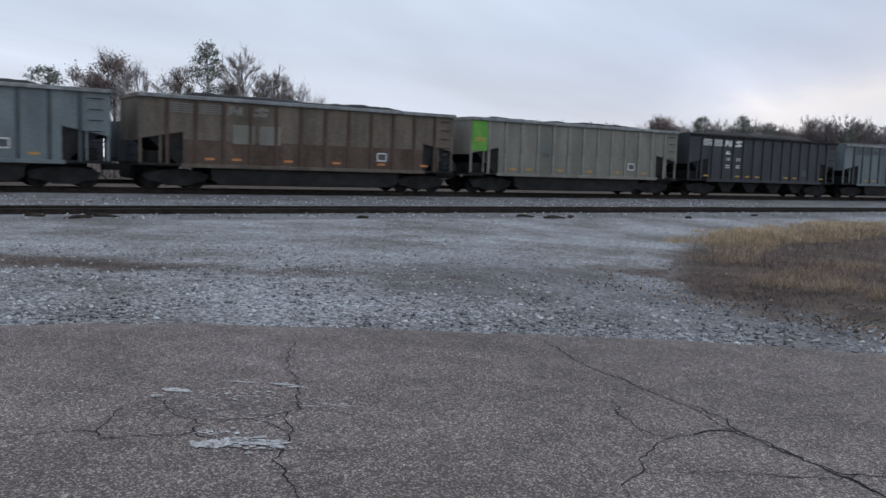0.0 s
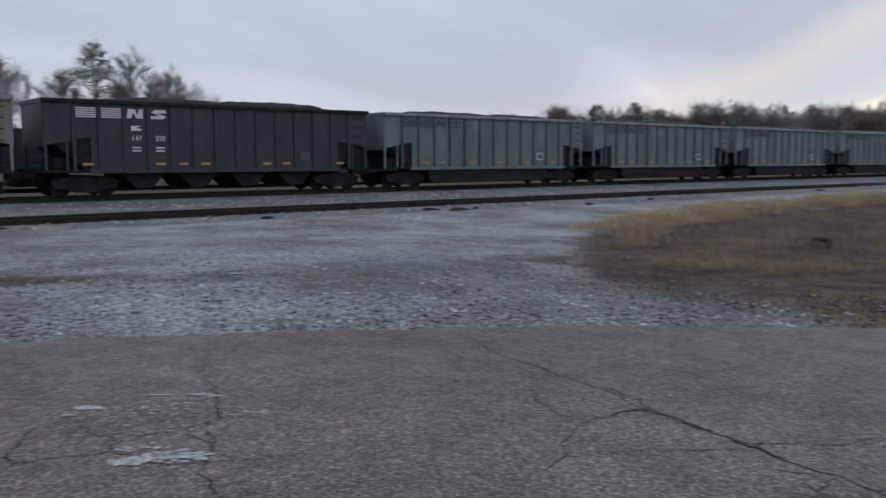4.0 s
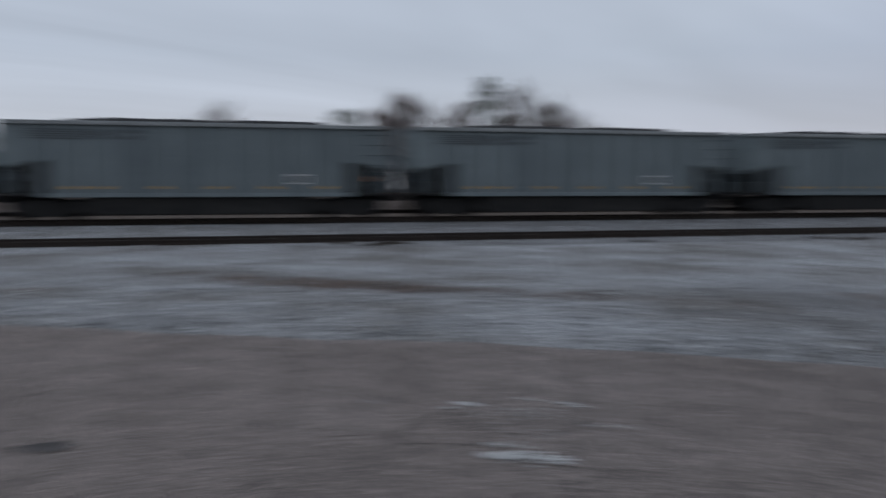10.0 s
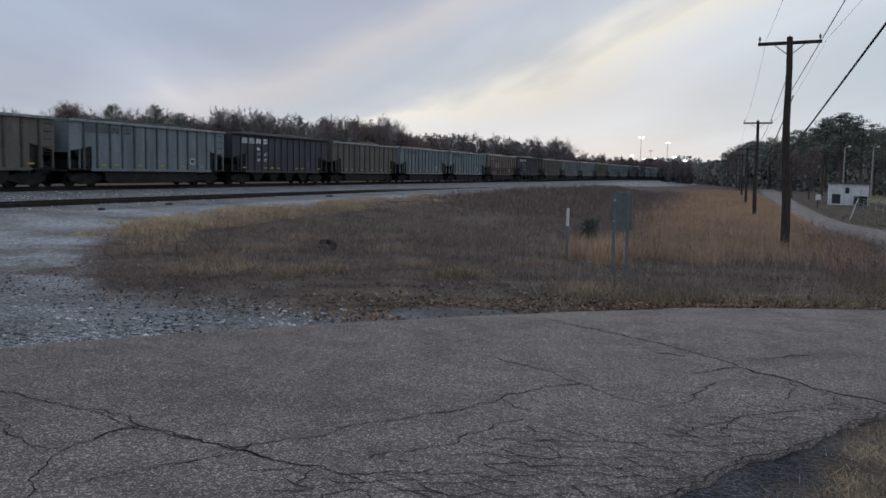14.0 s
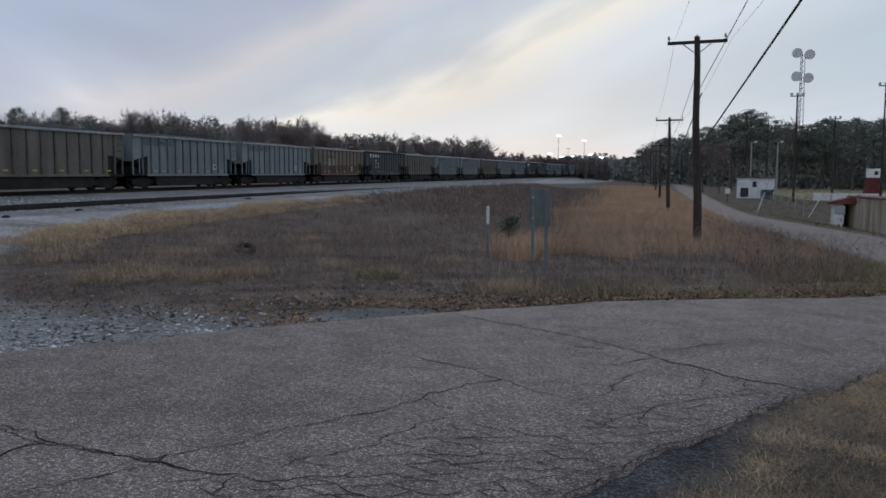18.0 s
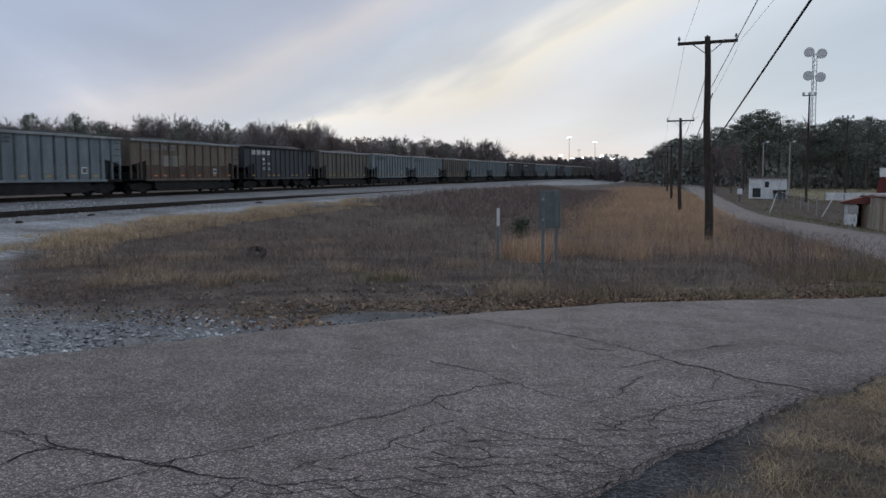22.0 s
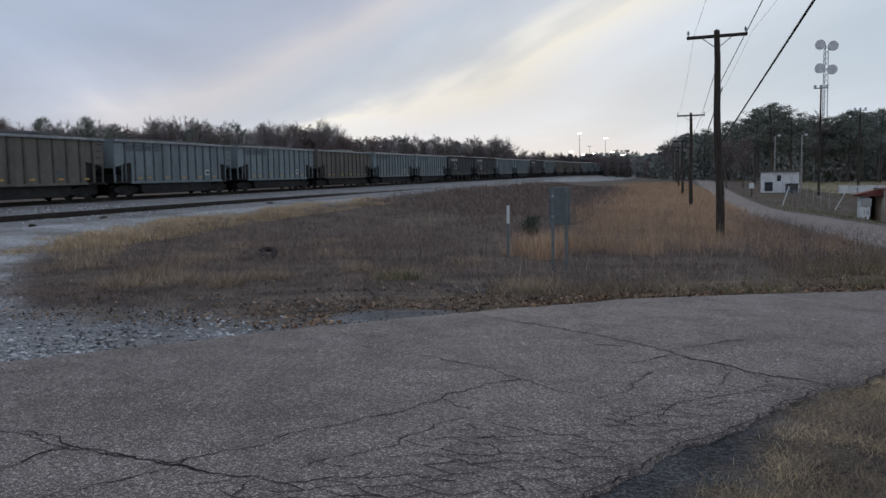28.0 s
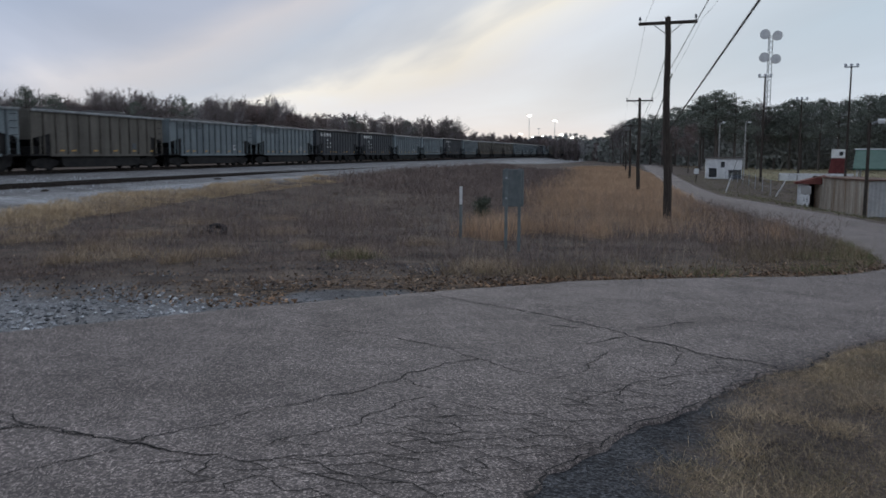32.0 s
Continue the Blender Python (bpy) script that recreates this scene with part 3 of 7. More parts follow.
def ground_material():
    m = bpy.data.materials.new("yard_ground")
    m.use_nodes = True
    n, l = m.node_tree.nodes, m.node_tree.links
    p = n["Principled BSDF"]
    p.inputs["Roughness"].default_value, p.inputs["Specular IOR Level"].default_value = 0.95, 0.1
    tc = n.new("ShaderNodeTexCoord")
    at = n.new("ShaderNodeAttribute"); at.attribute_name = "cover"
    sp = n.new("ShaderNodeSeparateColor")
    l.new(at.outputs["Color"], sp.inputs[0])

    def tex(scale, detail, kind="ShaderNodeTexNoise"):
        t = n.new(kind)
        t.inputs["Scale"].default_value = scale
        if kind == "ShaderNodeTexNoise":
            t.inputs["Detail"].default_value = detail
            t.inputs["Roughness"].default_value = 0.65
        l.new(tc.outputs["Object"], t.inputs["Vector"])
        return t

    def ramp(src, a, b, pa, pb):
        r = n.new("ShaderNodeValToRGB")
        r.color_ramp.elements[0].position, r.color_ramp.elements[1].position = pa, pb
        r.color_ramp.elements[0].color, r.color_ramp.elements[1].color = (*a, 1), (*b, 1)
        l.new(src, r.inputs[0])
        return r.outputs[0]

    def mix(fac, a, b, kind="MIX"):
        x = n.new("ShaderNodeMix"); x.data_type = "RGBA"; x.blend_type = kind
        if isinstance(fac, float):
            x.inputs[0].default_value = fac
        else:
            l.new(fac, x.inputs[0])
        l.new(a, x.inputs[6]); l.new(b, x.inputs[7])
        return x.outputs[2]

    vor = tex(25.0, 0, "ShaderNodeTexVoronoi")
    chip = tex(60.0, 0, "ShaderNodeTexVoronoi")
    stone = mix(0.45, ramp(vor.outputs["Color"], (0.07, 0.072, 0.076), (0.56, 0.565, 0.57), 0.25, 0.78), ramp(chip.outputs["Color"], (0.07, 0.072, 0.076), (0.58, 0.585, 0.59), 0.3, 0.75))
    big = ramp(tex(0.35, 5).outputs[0], (0.60, 0.57, 0.54), (1.12, 1.13, 1.15), 0.38, 0.62)
    gravel = mix(1.0, stone, big, "MULTIPLY")
    fine = ramp(tex(30.0, 4).outputs[0], (0.55, 0.55, 0.55), (1.35, 1.35, 1.35), 0.3, 0.7)
    soil = mix(1.0, ramp(tex(1.4, 6).outputs[0], (0.062, 0.05, 0.045), (0.165, 0.129, 0.103), 0.38, 0.68), fine, "MULTIPLY")
    old = mix(1.0, ramp(tex(0.6, 7).outputs[0], (0.085, 0.085, 0.088), (0.185, 0.183, 0.188), 0.36, 0.66), fine, "MULTIPLY")
    leaf = mix(1.0, ramp(tex(9.0, 3).outputs[0], (0.045, 0.036, 0.03), (0.20, 0.14, 0.095), 0.4, 0.66), fine, "MULTIPLY")
    wt = n.new("ShaderNodeAttribute"); wt.attribute_name = "wear"
    wp = n.new("ShaderNodeSeparateColor")
    l.new(wt.outputs["Color"], wp.inputs[0])
    slab = mix(1.0, ramp(tex(1.1, 7).outputs[0], (0.14, 0.147, 0.147), (0.265, 0.277, 0.273), 0.36, 0.66), fine, "MULTIPLY")
    crumbs = mix(1.0, ramp(tex(1.6, 6).outputs[0], (0.03, 0.031, 0.034), (0.085, 0.086, 0.09), 0.38, 0.68), fine, "MULTIPLY")
    # fouled ballast tone, taken darker for the shade under the trains
    bed = mix(1.0, ramp(tex(0.9, 6).outputs[0], (0.020, 0.018, 0.017), (0.046, 0.041, 0.038), 0.38, 0.68), fine, "MULTIPLY")
    grit = ramp(tex(85.0, 0, "ShaderNodeTexVoronoi").outputs["Color"], (0.6, 0.6, 0.6), (2.0, 2.0, 2.0), 0.4, 0.85)
    crumbs = mix(1.0, crumbs, grit, "MULTIPLY")
    old = mix(0.6, old, mix(1.0, old, grit, "MULTIPLY"))
    slab = mix(0.5, slab, mix(1.0, slab, grit, "MULTIPLY"))
    old = mix(wp.outputs[1], old, slab)
    old = mix(wp.outputs[2], old, crumbs)
    c = mix(sp.outputs[1], gravel, old)
    c = mix(sp.outputs[0], c, soil)
    c = mix(sp.outputs[2], c, leaf)
    c = mix(wp.outputs[0], c, bed)
    l.new(c, p.inputs["Base Color"])
    bp = n.new("ShaderNodeBump")
    bp.inputs["Strength"].default_value, bp.inputs["Distance"].default_value = 0.7, 0.03
    l.new(vor.outputs["Distance"], bp.inputs["Height"])
    l.new(bp.outputs[0], p.inputs["Normal"])
    return m


def asphalt_material():
    m = bpy.data.materials.new("worn_asphalt")
    m.use_nodes = True
    n, l = m.node_tree.nodes, m.node_tree.links
    p = n["Principled BSDF"]
    p.inputs["Roughness"].default_value, p.inputs["Specular IOR Level"].default_value = 0.85, 0.25
    tc = n.new("ShaderNodeTexCoord")

    def tex(scale, detail):
        t = n.new("ShaderNodeTexNoise")
        t.inputs["Scale"].default_value, t.inputs["Detail"].default_value, t.inputs["Roughness"].default_value = scale, detail, 0.6
        l.new(tc.outputs["Object"], t.inputs["Vector"])
        return t.outputs[0]

    def ramp(src, a, b, pa, pb):
        r = n.new("ShaderNodeValToRGB")
        r.color_ramp.elements[0].position, r.color_ramp.elements[1].position = pa, pb
        r.color_ramp.elements[0].color, r.color_ramp.elements[1].color = (*a, 1), (*b, 1)
        l.new(src, r.inputs[0])
        return r.outputs[0]

    def mult(a, b):
        x = n.new("ShaderNodeMix"); x.data_type = "RGBA"; x.blend_type = "MULTIPLY"
        x.inputs[0].default_value = 1.0
        l.new(a, x.inputs[6]); l.new(b, x.inputs[7])
        return x.outputs[2]

    vo = n.new("ShaderNodeTexVoronoi"); vo.inputs["Scale"].default_value = 100
    l.new(tc.outputs["Object"], vo.inputs["Vector"])
    chips = ramp(vo.outputs["Color"], (0.64, 0.63, 0.63), (2.9, 2.85, 2.8), 0.52, 0.97)
    v2 = n.new("ShaderNodeTexVoronoi"); v2.inputs["Scale"].default_value = 42
    l.new(tc.outputs["Object"], v2.inputs["Vector"])
    chips = mult(chips, ramp(v2.outputs["Color"], (0.92, 0.92, 0.92), (1.35, 1.34, 1.32), 0.5, 0.95))
    tone = ramp(tex(0.5, 7), (0.129, 0.110, 0.102), (0.172, 0.149, 0.140), 0.32, 0.68)
    stain = ramp(tex(2.2, 5), (0.80, 0.80, 0.80), (1.1, 1.1, 1.1), 0.35, 0.6)
    # grazing sheen put into the colour: the pavement pales towards the left end of the lot
    sx = n.new("ShaderNodeSeparateXYZ")
    l.new(tc.outputs["Object"], sx.inputs[0])
    du = n.new("ShaderNodeMapRange")
    du.inputs["From Min"].default_value, du.inputs["From Max"].default_value = 6.0, -24.0
    l.new(sx.outputs[0], du.inputs[0])
    sheen = ramp(du.outputs[0], (1.0, 1.0, 1.0), (1.9, 1.86, 1.8), 0.0, 1.0)
    l.new(mult(mult(mult(tone, chips), stain), sheen), p.inputs["Base Color"])
    bp = n.new("ShaderNodeBump")
    bp.inputs["Strength"].default_value, bp.inputs["Distance"].default_value = 0.5, 0.006
    l.new(vo.outputs["Distance"], bp.inputs["Height"])
    l.new(bp.outputs[0], p.inputs["Normal"])
    return m


def build_asphalt():
    xs = grid_lines([(-60, -16, 0.5), (-16, 18, 0.12), (18, 60, 0.6), (60, 350, 6)])
    verts, faces = [], []
    rows = 26
    for x in xs:
        lo, hi = paved_lo(x), paved_hi(x)
        verts.append((x, lo - 0.05, zl(x, lo) - 0.12))
        for k in range(rows + 1):
            y = lo + (hi - lo) * k / rows
            edge = 0.024 * math.exp(-min(y - lo, hi - y) / 0.12)
            verts.append((x, y, zl(x, y) + 0.035 - edge))
        verts.append((x, hi + 0.05, zl(x, hi) - 0.12))
    w = rows + 3
    for i in range(len(xs) - 1):
        for k in range(w - 1):
            a = i * w + k
            faces.append((a, a + w, a + w + 1, a + 1))
    return tagged(raw("road", verts, faces, asphalt_material(), smooth=True), "worn grey asphalt pavement with cracks and ragged edges", "road", kind="structure")


build_ground()
ROAD = build_asphalt()


def strip(name, pts, width, material, lift=0.039, wobble=0.35, parent=None, label=""):
    """A thin crooked band that lies on the pavement."""
    verts, faces = [], []
    for a, b in zip(pts[:-1], pts[1:]):
        a, b = Vector(a), Vector(b)
        n = max(2, int((b - a).length / 0.045))
        for k in range(n + (b == Vector(pts[-1]))):
            q = a.lerp(b, k / n)
            d = (b - a).normalized()
            s = Vector((-d.y, d.x))
            j = 0.05 * wobble * (noise.noise((q.x * 5, q.y * 5, 1)) * 1.5 + 1.3 * noise.noise((q.x * 16, q.y * 16, 4)))
            wd = width * (0.35 + 1.3 * abs(noise.noise((q.x * 3, q.y * 3, 8))) + 0.5 * abs(noise.noise((q.x * 14, q.y * 14, 18))))
            for sgn in (-1, 1):
                v = q + s * (j + sgn * wd / 2)
                verts.append((v.x, v.y, zl(v.x, v.y) + lift))
    for i in range(len(verts) // 2 - 1):
        faces.append((2 * i, 2 * i + 2, 2 * i + 3, 2 * i + 1))
    return raw(name, verts, faces, material, parent, label)


# ---- rails ----
def rail_profile():
    return [(-0.07, 0), (0.07, 0), (0.07, 0.012), (0.012, 0.03), (0.012, 0.125), (0.037, 0.135), (0.037, 0.17), (-0.037, 0.17), (-0.037, 0.135), (-0.012, 0.125), (-0.012, 0.03), (-0.07, 0.012)]


def build_rail(name, yfun, zfun, x0, x1, step, label):
    prof = rail_profile()
    xs = np.arange(x0, x1 + 0.01, step)
    verts, faces = [], []
    for x in xs:
        for (u, v) in prof:
            verts.append((x, yfun(x) + u, zfun(x) + v))
    k = len(prof)
    for i in range(len(xs) - 1):
        for j in range(k):
            faces.append((i * k + j, i * k + (j + 1) % k, (i + 1) * k + (j + 1) % k, (i + 1) * k + j))
    return tagged(raw(name, verts, faces, M["rail"]), label, "rail", kind="structure")


for side in (0.86, 2.3):
    build_rail("rail", lambda x, s=side: track_y(x) + s, lambda x: RAIL_TOP - 0.17, -420, 560, 10, "rusty steel rail of the main line on dark ballast")


def siding_y(x):
    return 24.02 - 0.008 * x


for side in (0.0, 1.44):
    build_rail("rail", lambda x, s=side: siding_y(x) + s, lambda x: zl(x, siding_y(x)) - 0.02 - 0.0022 * max(0.0, x - 40), -70, 95, 3, "rusty siding rail half sunk in gravel")


# ---- hopper train ----
def lettering(parent, text, size, x, z, y, material):
    cu = bpy.data.curves.new("lettering", "FONT")
    cu.body, cu.size, cu.extrude, cu.align_x = text, size, 0.004, "CENTER"
    cu.materials.append(material)
    ob = new("lettering", cu)
    ob.parent = parent
    ob.matrix_basis = pose(x, y, z, 90, 0, 0)
    return ob


LEN = 15.1    # over the end sheets
HALF = LEN / 2
SILL, RIM = 1.02, 3.72
SIDE = 1.6


def coal_mesh(seed, gaps):
    """A heaped load: lumpy along the car, flat at both ends."""
    nx, ny = 46, 9
    verts, faces = [], []
    for i in range(nx):
        x = -HALF + 0.1 + (LEN - 0.2) * i / (nx - 1)
        u = abs(x) / HALF
        heap = 0.62 * (1 - float(smooth(u, 0.62, 0.97))) * (0.75 + 0.35 * noise.noise((x * 0.22, seed, 0)))
        for j in range(ny):
            y = -1.45 + 2.9 * j / (ny - 1)
            w = 1 - (abs(y) / 1.45) ** 2.2
            z = RIM - 0.12 + heap * w + 0.09 * noise.noise((x * 0.9, y * 1.4, seed)) + 0.04 * noise.noise((x * 3, y * 3, seed))
            verts.append((x, y, z))
    for i in range(nx - 1):
        for j in range(ny - 1):
            a = i * ny + j
            faces.append((a, a + ny, a + ny + 1, a + 1))
    return verts, faces


def make_truck(parent, x):
    bm = prism([(-1.35, 0.62), (-1.2, 0.35), (-0.75, 0.30), (-0.4, 0.16), (0.4, 0.16), (0.75, 0.30), (1.2, 0.35), (1.35, 0.62), (0.6, 0.80), (-0.6, 0.80)], -1.18, -1.05)
    t = part("truck", bm, M["under"], parent, "grimy, shade-darkened cast steel truck frame")
    t.matrix_basis = pose(x, 0, 0)
    far = part("side_frame", prism([(-1.35, 0.62), (-1.2, 0.35), (-0.75, 0.30), (-0.4, 0.16), (0.4, 0.16), (0.75, 0.30), (1.2, 0.35), (1.35, 0.62), (0.6, 0.80), (-0.6, 0.80)], 1.05, 1.18), M["under"], t)
    part("bolster", boxed(-0.25, -1.05, 0.45, 0.25, 1.05, 0.86), M["under"], t)
    wheel = None
    for wx in (-0.89, 0.89):
        for wy in (-0.76, 0.76):
            if wheel is None:
                bm = bmesh.new()
                tube(bm, (0, -0.065, 0), (0, 0.065, 0), 0.42, 0.42, 24)
                tube(bm, (0, -0.09, 0), (0, 0.09, 0), 0.16, 0.16, 12)
                wheel = part("wheel", bm, M["under"], t, "dark steel wheel")
                wheel.matrix_basis = pose(wx, wy, 0.42)
            else:
                share(wheel, t, pose(wx, wy, 0.42))
        part("axle", tubed((wx, -0.76, 0.42), (wx, 0.76, 0.42), 0.08), M["under"], t)
    return t


def make_car(style, seed):
    """One coal car: style gives its paint, its rib count and its markings."""
    paint = {"grey": M["paint_grey"], "tan": M["paint_tan"], "greygreen": M["paint_greygreen"], "brown": M["paint_brown"], "black": M["paint_black"]}[style]
    words = {"grey": "pale blue-grey coal car with vertical ribs and heaped coal", "tan": "dusty tan coal car with vertical ribs and heaped coal",
             "greygreen": "grey-green coal car with a bright green end panel", "brown": "rusty brown coal car with pale panels and heaped coal",
             "black": "black coal hopper car with white stripes and heaped coal"}[style]
    car = thing("coal_car", words, "rail car", group="cars of the coal train")
    black = style == "black"
    cut = 1.75
    outline = [(-HALF, RIM), (-HALF, SILL + 1.02), (-HALF + cut, SILL + 1.35), (-HALF + cut, SILL), (HALF - cut, SILL), (HALF - cut, SILL + 1.35), (HALF, SILL + 1.02), (HALF, RIM)]
    for name, y0, y1 in (("side_sheet", -SIDE + 0.07, -SIDE + 0.10), ("side_sheet", SIDE - 0.10, SIDE - 0.07)):
        part(name, prism(outline, y0, y1), paint, car)
    # belly between the trucks
    if black:
        for bx in (-3.6, -1.2, 1.2, 3.6):
            part("hopper_bay", prism([(bx - 1.1, SILL + 0.1), (bx - 0.35, 0.3), (bx + 0.35, 0.3), (bx + 1.1, SILL + 0.1)], -1.25, 1.25), M["under"], car, "dark sloped hopper bay")
    else:
        part("trough", prism([(-4.6, SILL + 0.1), (-4.5, 0.42), (-4.2, 0.24), (4.2, 0.24), (4.5, 0.42), (4.6, SILL + 0.1)], -1.38, 1.38), M["trough"], car, "grimy, shade-darkened rounded belly trough")
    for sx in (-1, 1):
        # sloped end made a solid dark wedge, standing in for the shaded opening
        part("slope_sheet", prism([(sx * (HALF - 0.08), RIM - 0.6), (sx * (HALF - 0.08), RIM - 1.35), (sx * (HALF - 1.55), SILL + 0.05), (sx * 4.2, SILL + 0.05), (sx * 4.2, RIM - 0.6)], -1.44, 1.44), M["under"], car, "solid dark sloped fill of the end opening")
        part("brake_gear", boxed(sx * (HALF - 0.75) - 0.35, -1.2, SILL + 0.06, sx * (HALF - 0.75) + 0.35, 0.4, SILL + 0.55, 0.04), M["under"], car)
        part("end_sheet", boxed(sx * HALF - 0.03, -1.5, RIM - 1.75, sx * HALF + 0.03, 1.5, RIM), paint, car)
        part("end_platform", boxed(sx * (HALF - 1.7), -1.5, SILL - 0.05, sx * (HALF + 0.1), 1.5, SILL + 0.06), M["under"], car)
        for yy in (-1.45, 1.45):
            part("corner_post", boxed(sx * (HALF - 0.06) - 0.05, yy - 0.05, SILL, sx * (HALF - 0.06) + 0.05, yy + 0.05, RIM), paint, car)
            part("end_post", boxed(sx * (HALF - 0.85) - 0.04, yy - 0.04, SILL, sx * (HALF - 0.85) + 0.04, yy + 0.04, SILL + 1.3), paint, car)
        part("coupler", boxed(sx * (HALF + 0.28) - 0.3, -0.14, 0.72, sx * (HALF + 0.28) + 0.3, 0.14, 1.0), M["under"], car)
    for yy in (-1, 1):
        bm = boxed(-HALF - 0.06, yy * SIDE - 0.07, RIM - 0.02, HALF + 0.06, yy * SIDE + 0.07, RIM + 0.14, 0.02)
        part("top_chord", bm, M["chord"] if not black else M["under"], car, "" if black else "pale top rail")
        part("side_sill", boxed(-HALF + cut - 0.1, yy * (SIDE - 0.05) - 0.06, SILL - 0.1, HALF - cut + 0.1, yy * (SIDE - 0.05) + 0.06, SILL + 0.06, 0.015), paint, car)
    for sx in (-1, 1):
        part("end_chord", boxed(sx * HALF - 0.07, -SIDE, RIM - 0.02, sx * HALF + 0.07, SIDE, RIM + 0.14), paint, car)
    ribs = {"grey": 13, "tan": 12, "greygreen": 13, "brown": 12, "black": 14}[style]
    first = None
    for side in (-1, 1):
        for i in range(ribs):
            x = -HALF + 1.1 + (LEN - 2.2) * i / (ribs - 1)
            if first is None:
                first = part("rib", boxed(-0.07, -0.05, SILL, 0.07, 0.05, RIM - 0.02, 0.012), {"brown": M["paint_rust"], "grey": M["rib_dark"], "tan": M["rib_tan"], "greygreen": M["rib_pale"]}.get(style, paint), car)
                # ribs over the cut corners end higher
                first.matrix_basis = pose(x, side * (SIDE - 0.05), 0) @ Matrix.Diagonal((1, 1, 1, 1))
                rib_mesh = first
            else:
                share(rib_mesh, car, pose(x, side * (SIDE - 0.05), 0))
    # ladder on the near corner
    for yy in (-1, 1):
        rung = None
        for k in range(6):
            z = SILL + 0.35 + 0.42 * k
            for x0 in ((HALF - 0.55) * -yy,):
                if rung is None:
                    rung = part("ladder_rung", boxed(-0.26, -0.02, -0.018, 0.26, 0.02, 0.018), M["under"], car)
                    rung.matrix_basis = pose(x0, yy * (SIDE + 0.02), z)
                else:
                    share(rung, car, pose(x0, yy * (SIDE + 0.02), z))
    # reflectors and placards along the sill
    pitch = (LEN - 2.2) / (ribs - 1)
    rf = None
    refl = M["orange"] if style == "brown" else M["yellow"]
    for i in (1, 2, 4, 6, 8, 10) if not black else (0, 3, 4, 5, 8, 9, 12):
        x = -HALF + 1.1 + pitch * (i + 0.5)
        if rf is None:
            rf = part("reflector", boxed(-0.2, -0.012, -0.05, 0.2, 0.012, 0.05), refl, car, "yellow reflective strip")
            rf.matrix_basis = pose(x, -SIDE + 0.055, SILL + 0.28)
        else:
            share(rf, car, pose(x, -SIDE + 0.055, SILL + 0.28))
    plate = part("data_plate", boxed(-0.26, -0.012, -0.2, 0.26, 0.012, 0.2), M["white"] if style in ("grey", "greygreen", "brown") else M["dark_stencil"], car, "white framed data plate")
    plate.matrix_basis = pose(HALF - 1.1 - pitch * 2.5, -SIDE + 0.055, SILL + 0.62)
    if style in ("grey", "greygreen", "brown"):
        ins = part("plate_field", boxed(-0.2, -0.012, -0.14, 0.2, 0.012, 0.14), M["dark_stencil"], car)
        ins.matrix_basis = pose(HALF - 1.1 - pitch * 2.5, -SIDE + 0.043, SILL + 0.62)
    yb = -SIDE + 0.05
    if style in ("black", "brown", "grey"):
        ink = M["white"] if style == "black" else M["fouled_stencil"] if style == "brown" else M["dark_stencil"]
        bar = None
        for b in range(2):
            for k in range(5):
                m = pose(-HALF + 1.1 + pitch * (0.1 + b), yb, RIM - 0.2 - 0.085 * k)
                if bar is None:
                    bar = part("stripe", boxed(0, -0.008, -0.024, pitch * 0.8, 0.008, 0.024), ink, car)
                    bar.matrix_basis = m
                else:
                    share(bar, car, m)
        for b in range(2):
            x0 = -HALF + 1.1 + pitch * (2.12 + b)
            w, h = 0.68, 0.38
            if b == 0:
                pts = [(0, 0), (0.17, 0), (0.28, h * 0.6), (0.40, 0), (w - 0.02, 0), (w, h), (w - 0.16, h), (0.44, h * 0.4), (0.34, h), (0.06, h)]
            else:
                pts = [(0.0, 0), (w - 0.15, 0), (w - 0.02, h * 0.3), (w * 0.4, h * 0.62), (w, h * 0.66), (w - 0.05, h), (0.2, h), (0.03, h * 0.7), (w * 0.55, h * 0.36), (0.0, h * 0.3)]
            part("emblem", prism([(x0 + px, RIM - 0.56 + pz) for px, pz in pts], yb - 0.008, yb + 0.008), ink, car)
        if style == "brown":
            for b in range(2):
                x0 = -HALF + 1.1 + pitch * (2.35 + b)
                part("pale_panel", boxed(x0, yb - 0.005, RIM - 1.75, x0 + pitch * 0.82, yb + 0.02, RIM - 0.95), M["paint_greygreen"], car, "pale repainted panel")
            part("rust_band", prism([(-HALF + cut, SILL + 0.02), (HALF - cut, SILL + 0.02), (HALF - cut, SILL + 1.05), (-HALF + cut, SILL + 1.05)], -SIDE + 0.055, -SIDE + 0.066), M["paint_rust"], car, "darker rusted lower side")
        if style == "black":
            xm = -HALF + 1.1 + pitch * 2.5
            part("emblem", prism([(xm - 0.21 + px, RIM - 1.06 + pz) for px, pz in ((0, 0), (0.42, 0), (0.42, 0.08), (0.2, 0.12), (0.42, 0.2), (0, 0.2))], yb - 0.008, yb + 0.008), ink, car)
            lettering(car, "147", 0.30, xm, RIM - 1.46, yb, ink)
            lettering(car, "250", 0.30, xm + pitch, RIM - 1.46, yb, ink)
            for b in range(2):
                for k in range(2):
                    part("small_text", boxed(xm - 0.2 + pitch * b, yb - 0.006, RIM - 1.78 - 0.13 * k, xm + 0.18 + pitch * b, yb + 0.006, RIM - 1.72 - 0.13 * k), ink, car)
    if style == "greygreen":
        part("green_panel", boxed(-HALF + 0.03, yb - 0.01, SILL + 1.15, -HALF + 1.0, yb + 0.02, RIM - 0.04), M["green"], car, "bright green end panel")
